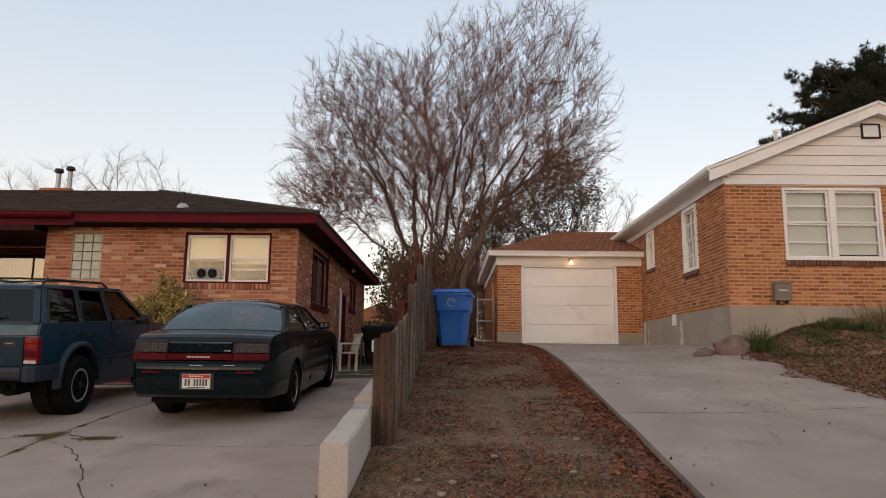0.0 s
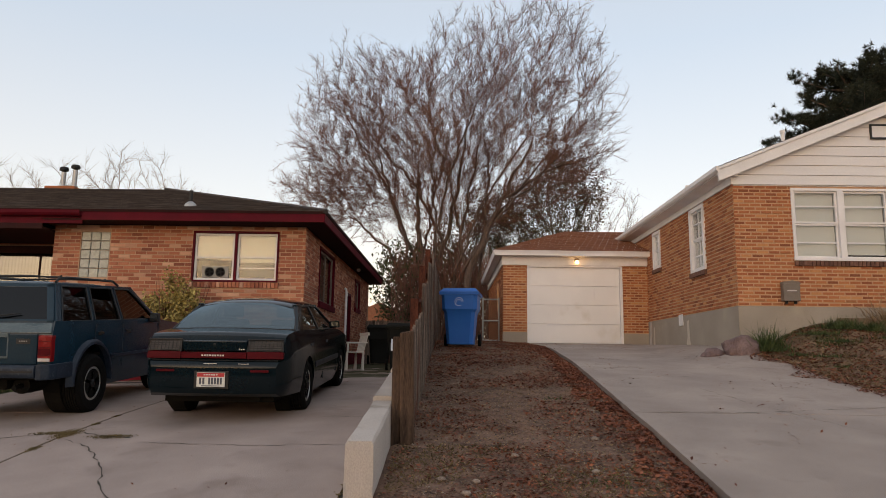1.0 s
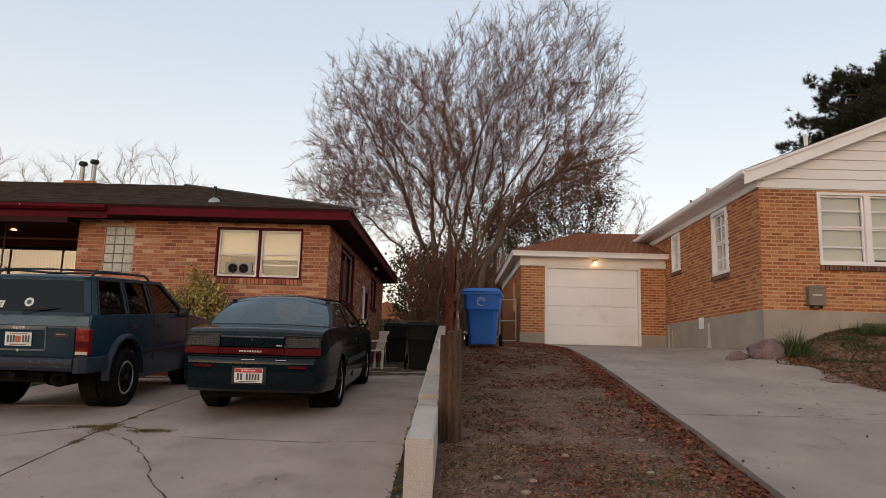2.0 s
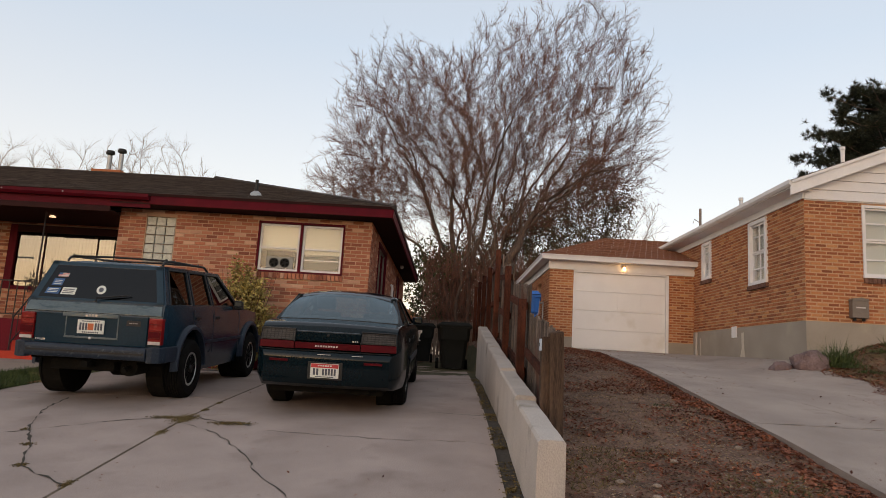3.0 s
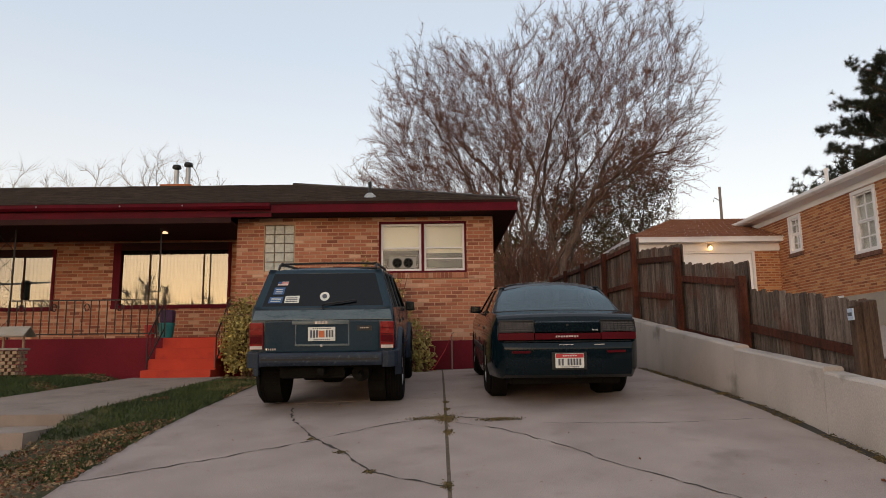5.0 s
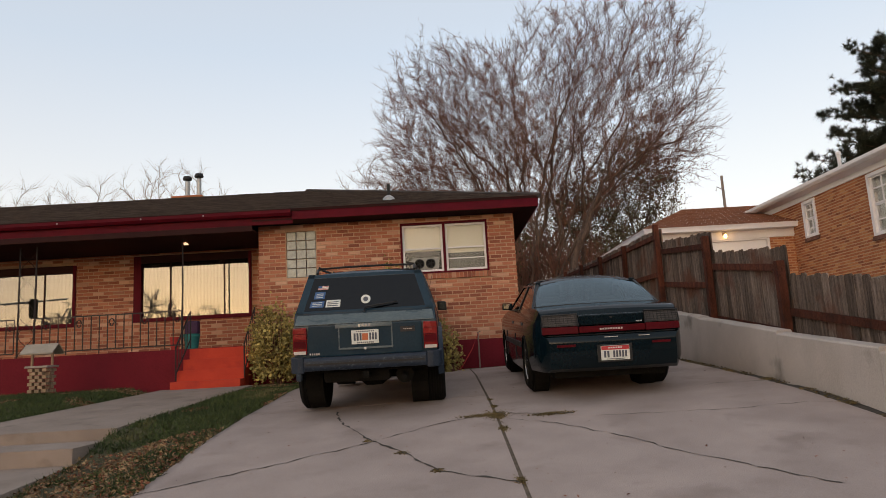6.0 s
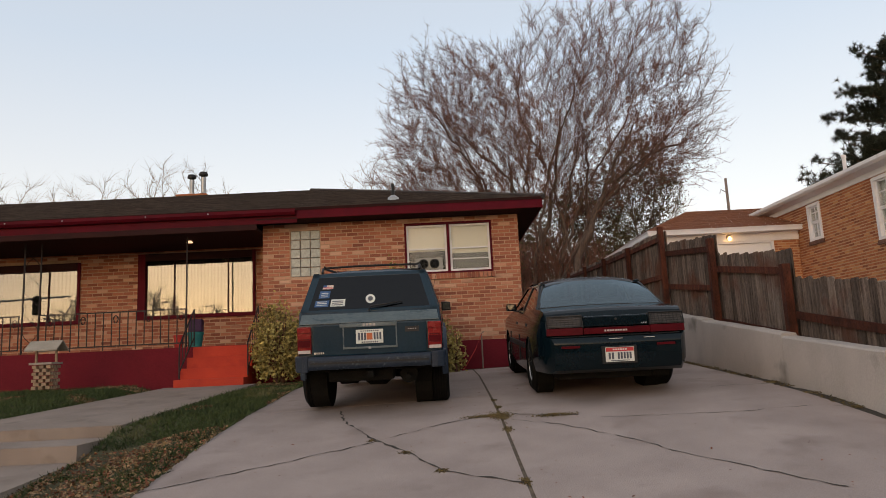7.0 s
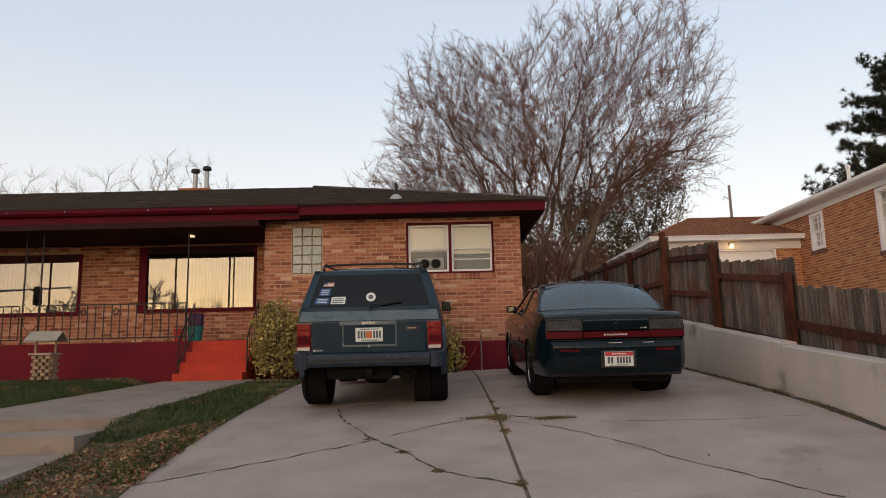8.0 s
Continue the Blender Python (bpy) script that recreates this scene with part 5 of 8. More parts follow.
def wheel(parent, x, y, r, w, rim_r, side, spokes=5, label="black tyre on a grey alloy wheel"):
    wh_ = new("wheel")
    wh_.parent = parent
    wh_.matrix_basis = pose(x, y, r)
    tagged(wh_, label)
    bm = bmesh.new()
    prof = [(rim_r, -w / 2 + 0.02), (rim_r + 0.02, -w / 2), (r - 0.05, -w / 2 - 0.006), (r - 0.012, -w / 2 + 0.025)]
    for k in range(5):
        a = -w / 2 + 0.035 + (w - 0.07) * k / 5
        prof += [(r, a), (r, a + (w - 0.07) / 5 - 0.01), (r - 0.012, a + (w - 0.07) / 5 - 0.007), (r - 0.012, a + (w - 0.07) / 5)]
    prof += [(r - 0.012, w / 2 - 0.025), (r - 0.05, w / 2 + 0.006), (rim_r + 0.02, w / 2), (rim_r, w / 2 - 0.02)]
    lathe(bm, prof, "x", (0, 0, 0), 40)
    part("tyre", bm, RUBBER, wh_, smooth=True, angle=40)
    s = side
    bm = bmesh.new()
    lathe(bm, [(rim_r + 0.004, s * (w / 2 - 0.015)), (rim_r - 0.02, s * (w / 2 - 0.01)), (rim_r - 0.03, s * (w / 2 - 0.05)), (rim_r - 0.034, s * (w / 2 - 0.105))], "x", (0, 0, 0), 32, False)
    part("rim", bm, ALLOY, wh_, smooth=True)
    bm = bmesh.new()
    lathe(bm, [(rim_r - 0.03, s * (w / 2 - 0.1)), (0.04, s * (w / 2 - 0.1))], "x", (0, 0, 0), 32)
    part("brake_disc", bm, UNDER, wh_)
    for k in range(spokes):
        a = k * math.tau / spokes + 0.3
        d, e = Vector((0, math.cos(a), math.sin(a))), Vector((0, -math.sin(a), math.cos(a)))
        o, i2 = Vector((s * (w / 2 - 0.02), 0, 0)), Vector((s * (w / 2 - 0.055), 0, 0))
        bm = bmesh.new()
        k0, k1 = 0.1 / spokes, 0.15 / spokes
        hexa(bm, [i2 + d * 0.03 - e * k0, i2 + d * 0.03 + e * k0, i2 + d * (rim_r - 0.02) + e * k1, i2 + d * (rim_r - 0.02) - e * k1, o + d * 0.03 - e * k0 * 0.8, o + d * 0.03 + e * k0 * 0.8, o + d * (rim_r - 0.02) + e * k1 * 0.8, o + d * (rim_r - 0.02) - e * k1 * 0.8])
        part("spoke", bm, ALLOY, wh_)
    bm = bmesh.new()
    lathe(bm, [(0.045, s * (w / 2 - 0.06)), (0.045, s * (w / 2 - 0.005)), (0.03, s * (w / 2 + 0.005))], "x", (0, 0, 0), 16)
    part("hub_cap", bm, BLACK, wh_, smooth=True)


def side_pt(s, y, h, belt, roof):
    """A point of the cabin's side: h 0 at the belt line, 1 at the roof."""
    return Vector((s * (belt[0] + (roof[0] - belt[0]) * h), y, belt[1] + (roof[1] - belt[1]) * h))


def cabin_panel(bm, s, y0, y1, t0, t1, belt, roof, thick=0.04, h0=0.0, h1=1.0, out=0.0):
    """A panel of the cabin's side between two slanting lines: y0 to y1 at the foot, t0 to t1 at the top."""
    inn = Vector((-s * thick, 0, 0))
    o = Vector((s * out, 0, 0))
    a, b, c, d = side_pt(s, y0, h0, belt, roof) + o, side_pt(s, y1, h0, belt, roof) + o, side_pt(s, t1, h1, belt, roof) + o, side_pt(s, t0, h1, belt, roof) + o
    hexa(bm, [a, b, b + inn, a + inn, d, c, c + inn, d + inn])


def quad_pane(bm, a, b, c, d, thick=0.006):
    a, b, c, d = Vector(a), Vector(b), Vector(c), Vector(d)
    n = (b - a).cross(d - a).normalized() * thick
    hexa(bm, [a, b, b + n, a + n, d, c, c + n, d + n])


def seat(parent, x, y, z, w=0.5, h=0.62):
    st = part("seat", B((x - w / 2, y, z, x + w / 2, y + 0.5, z + 0.16)), CLOTH, parent, bevel=0.04)
    bm = bmesh.new()
    hexa(bm, [(x - w / 2, y - 0.1, z + 0.1), (x + w / 2, y - 0.1, z + 0.1), (x + w / 2, y + 0.06, z + 0.1), (x - w / 2, y + 0.06, z + 0.1), (x - w / 2 + 0.05, y - 0.22, z + h), (x + w / 2 - 0.05, y - 0.22, z + h), (x + w / 2 - 0.05, y - 0.12, z + h), (x - w / 2 + 0.05, y - 0.12, z + h)])
    part("seat_back", bm, CLOTH, st, bevel=0.03)
    part("headrest", B((x - 0.13, y - 0.23, z + h + 0.03, x + 0.13, y - 0.13, z + h + 0.19)), CLOTH, st, bevel=0.03)


def bars(parent, mat, x0, x1, y, z0, z1, n, seed=1):
    """Unreadable writing: upright bars in a row."""
    r = random.Random(seed)
    w = (x1 - x0) / n
    for i in range(n):
        part("letter_bar", B((x0 + w * (i + 0.15), y - 0.003, z0 + r.uniform(0, 0.1) * (z1 - z0), x0 + w * (i + 0.8), y, z1)), mat, parent)


def suv():
    th = thing("suv", "dark blue-grey boxy four-wheel-drive with stickered rear window", "car", (-5.515, 7.88, 0.735), turn=(4.2, 0, 0.0))
    AR, AF, R = 0.95, 3.53, 0.37
    poly = [(0.14, 0.56), (0.1, 0.62), (0.11, 1.0), (0.16, 1.16), (2.95, 1.14), (3.1, 1.12), (4.05, 1.03), (4.12, 0.98), (4.13, 0.58), (4.05, 0.5)]
    poly += [(AF + 0.47, 0.5)] + arch(AF, 0.42, 0.45, 12, 168) + [(AF - 0.44, 0.3)]
    poly += [(AR + 0.44, 0.3)] + arch(AR, 0.42, 0.45, 12, 168) + [(AR - 0.47, 0.52)]

    def wide(y, z):
        w = 0.825
        w -= 0.02 * max(0.0, (z - 0.95) / 0.2) + 0.035 * max(0.0, (0.62 - z) / 0.15)
        w -= 0.03 * max(0.0, (0.25 - y) / 0.15) ** 2 + 0.07 * max(0.0, (y - 3.6) / 0.5) ** 2
        return w
    body = part("body", profile_body(poly, 0.82, (0.16, 0.25, 0.6, 1.6, 2.4, 3.0, 3.6, 3.85, 4.0), (0.62, 0.8, 0.95, 1.05), wide, 0.02, 1.02), JEEP_PAINT, th, smooth=True, angle=28)
    belt, roof = (0.795, 1.145), (0.655, 1.6)
    # cabin: pillars, roof
    for s in (1, -1):
        for nm, a in (("pillar", (0.17, 0.3, 0.36, 0.47)), ("pillar", (0.98, 1.06, 1.02, 1.1)), ("pillar", (1.72, 1.8, 1.68, 1.76)), ("pillar", (2.85, 2.96, 2.2, 2.3))):
            bm = bmesh.new()
            cabin_panel(bm, s, *a, belt, roof)
            part(nm, bm, JEEP_PAINT, th, bevel=0.006)
        bm = bmesh.new()
        cabin_panel(bm, s, 0.36, 2.3, 0.36, 2.3, belt, roof, 0.05, 0.93, 1.02)
        part("roof_rail", bm, JEEP_PAINT, th)
        for a in ((0.3, 0.98, 0.46, 1.02), (1.06, 1.72, 1.1, 1.68), (1.8, 2.85, 1.76, 2.2)):
            bm = bmesh.new()
            cabin_panel(bm, s, *a, belt, roof, 0.006, 0.02, 0.93, -0.015)
            g = part("side_window", bm, GLASS_TINT, th)
            g.visible_shadow = False
            bm = bmesh.new()
            for (p, q) in (((a[0], 0.01), (a[1], 0.01)), ((a[2], 0.94), (a[3], 0.94)), ((a[0], 0.01), (a[2], 0.94)), ((a[1], 0.01), (a[3], 0.94))):
                tube(bm, [side_pt(s, p[0], p[1], belt, roof), side_pt(s, q[0], q[1], belt, roof)], 0.012, 5)
            part("window_seal", bm, BLACK, th)
    bm = bmesh.new()
    for i, (y, z, w) in enumerate(((0.34, 1.585, 0.65), (0.4, 1.625, 0.64), (0.8, 1.64, 0.64), (1.5, 1.645, 0.64), (2.15, 1.62, 0.64), (2.3, 1.59, 0.65))):
        row = [bm.verts.new((f * w, y, z - 0.045 * abs(f) ** 3.5)) for f in (-1, -0.93, -0.75, -0.4, 0, 0.4, 0.75, 0.93, 1)]
        low = [bm.verts.new((v.co.x, y, 1.575)) for v in row]
        if i:
            for k in range(8):
                bm.faces.new((old[k], old[k + 1], row[k + 1], row[k]))
                bm.faces.new((oldlow[k], low[k], low[k + 1], oldlow[k + 1]))
        old, oldlow = row, low
    part("roof", bm, JEEP_PAINT, th, smooth=True, angle=50)
    # tailgate: frame round the glass, glass, recess, handle bar
    tg = new("tailgate")
    tg.parent = th
    tagged(tg, "dark blue-grey tailgate")
    bl, br, tl, tr = Vector((-0.775, 0.145, 1.15)), Vector((0.775, 0.145, 1.15)), Vector((-0.645, 0.335, 1.6)), Vector((0.645, 0.335, 1.6))
    back = Vector((0, 0.03, 0))
    for a, b, c, d in ((bl, bl.lerp(br, 0.05), tl.lerp(tr, 0.06), tl), (bl.lerp(br, 0.95), br, tr, tl.lerp(tr, 0.94)), (tl.lerp(bl, 0.1), tr.lerp(br, 0.1), tr, tl), (bl, br, br.lerp(tr, 0.07), bl.lerp(tl, 0.07))):
        bm = bmesh.new()
        hexa(bm, [a, b, b + back, a + back, d, c, c + back, d + back])
        part("glass_frame", bm, JEEP_PAINT, tg, bevel=0.004)
    bm = bmesh.new()
    ins = lambda u, v: bl.lerp(br, u).lerp(tl.lerp(tr, u), v) + Vector((0, 0.008, 0))
    quad_pane(bm, ins(0.045, 0.06), ins(0.955, 0.06), ins(0.945, 0.91), ins(0.055, 0.91), 0.006)
    g = part("rear_window", bm, GLASS_TINT, tg, "dark tinted rear window")
    g.visible_shadow = False

    def on_glass(name, u0, v0, u1, v1, mat, parent=tg, lift=0.008):
        bm = bmesh.new()
        o = Vector((0, -lift, 0))
        quad_pane(bm, ins(u0, v0) + o, ins(u1, v0) + o, ins(u1, v1) + o, ins(u0, v1) + o, 0.001)
        return part(name, bm, mat, parent)
    on_glass("sticker", 0.115, 0.6, 0.2, 0.7, PLATE)
    for k in range(3):
        on_glass("sticker_stripe", 0.115, 0.605 + 0.035 * k, 0.2, 0.62 + 0.035 * k, STICK_RED, lift=0.011)
    on_glass("sticker_corner", 0.115, 0.65, 0.145, 0.7, STICK_BLUE, lift=0.013)
    on_glass("sticker", 0.1, 0.37, 0.185, 0.55, STICK_BLUE)
    on_glass("sticker", 0.085, 0.15, 0.19, 0.31, STICK_BLUE)
    on_glass("sticker", 0.205, 0.15, 0.315, 0.33, PLATE)
    for k in range(3):
        on_glass("letter_bar", 0.215, 0.18 + 0.045 * k, 0.3, 0.2 + 0.045 * k, INK, lift=0.011)
        on_glass("letter_bar", 0.1, 0.19 + 0.04 * k, 0.175, 0.205 + 0.04 * k, PLATE, lift=0.011)
        on_glass("letter_bar", 0.115, 0.4 + 0.045 * k, 0.17, 0.415 + 0.045 * k, PLATE, lift=0.011)
    c = ins(0.51, 0.31) + Vector((0, -0.011, 0))
    for rad, mat, lift in ((0.055, PLATE, 0.0), (0.028, INK, 0.003)):
        bm = bmesh.new()
        lathe(bm, [(rad, 0.0), (rad, -0.001)], "y", c - Vector((0, lift, 0)), 24)
        bm.transform(Matrix.Translation(c) @ pose(0, 0, 0, -22) @ Matrix.Translation(-c))
        part("round_sticker", bm, mat, tg)
    bm = bmesh.new()
    tube(bm, [(0.0, 0.11, 1.15), (0.02, 0.12, 1.2), (0.38, 0.155, 1.245)], [0.018, 0.014, 0.006], 6)
    part("wiper", bm, BLACK, tg)
    bm = bmesh.new()
    hexa(bm, [(-0.785, 0.088, 1.025), (0.785, 0.088, 1.025), (0.785, 0.14, 1.025), (-0.785, 0.14, 1.025), (-0.765, 0.143, 1.135), (0.765, 0.143, 1.135), (0.765, 0.16, 1.135), (-0.765, 0.16, 1.135)])
    part("upper_band", bm, JEEP_FADED_SHEEN, tg, "faded upper tailgate band with sky sheen in its colour", bevel=0.012)
    part("lower_panel", B((-0.64, 0.085, 0.665, 0.64, 0.11, 1.015)), JEEP_PAINT, tg, bevel=0.012)
    part("trim_bar", B((-0.33, 0.065, 0.975, 0.31, 0.086, 1.02)), JEEP_FADED_SHEEN, tg, bevel=0.006)
    part("plate_recess", B((-0.3, 0.08, 0.755, -0.285, 0.086, 0.975), (0.295, 0.08, 0.755, 0.31, 0.086, 0.975), (-0.3, 0.07, 0.735, 0.31, 0.086, 0.755)), JEEP_FADED_SHEEN, tg, bevel=0.003)
    part("recess_back", B((-0.285, 0.082, 0.755, 0.295, 0.0855, 0.975)), JEEP_PAINT, tg)
    bars(tg, CHROME, -0.075, 0.075, 0.065, 0.98, 1.012, 4)
    bars(tg, CHROME, -0.63, -0.51, 0.085, 0.69, 0.712, 5, 2)
    part("badge", B((0.4, 0.08, 0.9, 0.56, 0.086, 0.96)), BLACK, tg)
    bars(tg, CHROME, 0.43, 0.53, 0.08, 0.925, 0.937, 5, 3)
    pl = part("number_plate", B((-0.15, 0.062, 0.79, 0.155, 0.07, 0.945)), PLATE, tg, "white number plate with an orange mark", bevel=0.002)
    bars(pl, INK, -0.13, -0.03, 0.062, 0.825, 0.91, 3, 4)
    bars(pl, INK, 0.045, 0.14, 0.062, 0.825, 0.91, 3, 5)
    part("plate_mark", B((-0.03, 0.059, 0.83, 0.035, 0.0618, 0.905)), INK_ORANGE, pl)
    bars(pl, INK, -0.1, 0.11, 0.062, 0.922, 0.934, 9, 6)
    bars(pl, INK, -0.09, 0.1, 0.062, 0.797, 0.812, 9, 7)
    bm = bmesh.new()
    lathe(bm, [(0.016, 0), (0.016, -0.02), (0.008, -0.024)], "y", (0.0, 0.085, 0.74), 12)
    part("latch_button", bm, CHROME, tg)
    # lamps
    for s in (1, -1):
        x0, x1 = sorted((s * 0.655, s * 0.81))
        tlp = part("tail_lamp", B((x0, 0.075, 0.7, x1, 0.2, 1.0)), RED_LENS, th, "red tail lamp", bevel=0.012)
        part("lens_band", B((x0 + 0.01, 0.066, 0.78, x1 - 0.01, 0.076, 0.85)), DARK_RED, tlp)
        part("lens_band", B((x0 + 0.01, 0.066, 0.705, x1 - 0.01, 0.076, 0.74)), PALE_LENS, tlp)
        for z in (0.77, 0.86, 0.93):
            part("lens_rib", B((x0 + 0.006, 0.063, z, x1 - 0.006, 0.076, z + 0.006)), DARK_RED, tlp)
    bm = bmesh.new()
    prism(bm, [(0.0, 0.52), (-0.02, 0.56), (-0.02, 0.63), (0.0, 0.665), (0.14, 0.665), (0.14, 0.52)], "x", -0.68, 0.68)
    bp = part("rear_bumper", bm, JEEP_TRIM, th, "scuffed blue-grey rear bumper", bevel=0.01)
    part("bumper_groove", B((-0.66, -0.024, 0.583, 0.66, -0.0205, 0.603)), BLACK, bp)
    for s in (1, -1):
        bm = bmesh.new()
        prism(bm, [(s * 0.682, 0.0), (s * 0.682, 0.14), (s * 0.8, 0.16), (s * 0.82, 0.48), (s * 0.852, 0.48), (s * 0.852, 0.14), (s * 0.82, 0.04), (s * 0.75, -0.01)], "z", 0.5, 0.675)
        part("bumper_cap", bm, JEEP_TRIM, bp, bevel=0.012)
        for cy in (AR, AF):
            bm = bmesh.new()
            for i, (p, q) in enumerate(zip(arch(cy, 0.42, 0.44, -5, 185, 14), arch(cy, 0.42, 0.53, -5, 185, 14))):
                x = s * 0.80
                o = s * 0.868
                row = [bm.verts.new((x, q[0], min(q[1], 0.93))), bm.verts.new((o, (p[0] * 0.6 + q[0] * 0.4), p[1] * 0.6 + q[1] * 0.4)), bm.verts.new((o, p[0], p[1])), bm.verts.new((x, p[0], p[1]))]
                if i:
                    for k in range(3):
                        bm.faces.new((old[k], old[k + 1], row[k + 1], row[k]))
                old = row
            part("fender_flare", bm, JEEP_TRIM, th, "faded wheel-arch flare", smooth=True, angle=45)
            wheel(th, s * 0.757, cy, R, 0.22, 0.205, s)
            bm = bmesh.new()
            lathe(bm, [(0.42, -0.15), (0.42, 0.05)], "x", (s * 0.62, cy, 0.42), 20)
            part("wheel_well", bm, UNDER, th)
        part("sill_strip", B((s * 0.826 - 0.012, AR + 0.5, 0.66, s * 0.826 + 0.012, AF - 0.5, 0.7)), JEEP_TRIM, th)
        for y in (1.02, 1.76, 2.92):
            part("door_seam", B((s * 0.824 - 0.004, y, 0.52 if y > 1.3 else 0.9, s * 0.824 + 0.004, y + 0.008, 1.1)), BLACK, th)
        for y in (1.08, 1.86):
            part("door_handle", B((s * 0.825 - 0.012, y, 0.97, s * 0.825 + 0.012, y + 0.13, 1.01)), BLACK, th, bevel=0.004)
        bm = bmesh.new()
        hexa(bm, [(s * 0.82, 2.6, 1.1), (s * 0.96, 2.58, 1.1), (s * 0.96, 2.68, 1.1), (s * 0.82, 2.7, 1.1), (s * 0.82, 2.6, 1.24), (s * 0.95, 2.58, 1.23), (s * 0.95, 2.66, 1.23), (s * 0.82, 2.68, 1.24)])
        mir = part("door_mirror", bm, BLACK, th, bevel=0.015)
        part("mirror_glass", B((s * 0.892 - 0.05, 2.572, 1.12, s * 0.892 + 0.05, 2.58, 1.215)), MIRROR, mir)
        bm = bmesh.new()
        tube(bm, [(s * 0.575, 0.5, 1.62), (s * 0.575, 0.56, 1.67), (s * 0.575, 0.75, 1.685), (s * 0.575, 1.9, 1.68), (s * 0.575, 2.05, 1.62)], 0.016, 6)
        part("roof_rack_rail", bm, BLACK, th, smooth=True)
    for y in (0.62, 1.7):
        bm = bmesh.new()
        tube(bm, [(-0.575, y, 1.7), (-0.54, y, 1.685), (-0.2, y, 1.693), (0.2, y, 1.693), (0.54, y, 1.685), (0.575, y, 1.7)], 0.013, 6)
        part("roof_rack_bar", bm, BLACK, th, smooth=True)
    # windscreen, seats, floor, chassis
    bm = bmesh.new()
    quad_pane(bm, (-0.74, 2.98, 1.14), (0.74, 2.98, 1.14), (0.63, 2.3, 1.58), (-0.63, 2.3, 1.58))
    part("windscreen", bm, GLASS_CAR, th).visible_shadow = False
    part("cabin_floor", B((-0.76, 0.2, 0.7, 0.76, 3.0, 0.74), (-0.76, 2.75, 0.74, 0.76, 3.0, 1.13)), UNDER, th)
    seat(th, -0.36, 2.0, 0.74)
    seat(th, 0.36, 2.0, 0.74)
    part("rear_bench", B((-0.62, 1.0, 0.74, 0.62, 1.45, 0.9), (-0.62, 0.9, 0.85, 0.62, 1.05, 1.3)), CLOTH, th, bevel=0.04)
    bm = bmesh.new()
    tube(bm, [(-0.7, AR, 0.37), (-0.2, AR, 0.37), (-0.1, AR, 0.37), (0.1, AR, 0.37), (0.2, AR, 0.37), (0.7, AR, 0.37)], [0.04, 0.045, 0.13, 0.13, 0.045, 0.04], 12)
    part("rear_axle", bm, UNDER, th, smooth=True)
    part("fuel_tank", B((-0.5, 0.2, 0.36, 0.25, 0.75, 0.6)), UNDER, th, bevel=0.04)
    bm = bmesh.new()
    tube(bm, [(0.42, 0.2, 0.42), (0.42, 0.9, 0.42)], 0.1, 12)
    tube(bm, [(0.42, 0.06, 0.4), (0.42, 0.2, 0.42)], 0.03, 10)
    part("muffler", bm, UNDER, th, smooth=True)
    part("hitch", B((-0.035, 0.0, 0.42, 0.035, 0.2, 0.49)), UNDER, th, bevel=0.004)
    part("chassis", B((-0.72, 0.2, 0.48, 0.72, 4.0, 0.6), (-0.7, AR + 0.5, 0.31, 0.7, AF - 0.5, 0.48)), UNDER, th)
    part("front_bumper", B((-0.82, 4.13, 0.5, 0.82, 4.24, 0.66)), JEEP_TRIM, th, bevel=0.02)


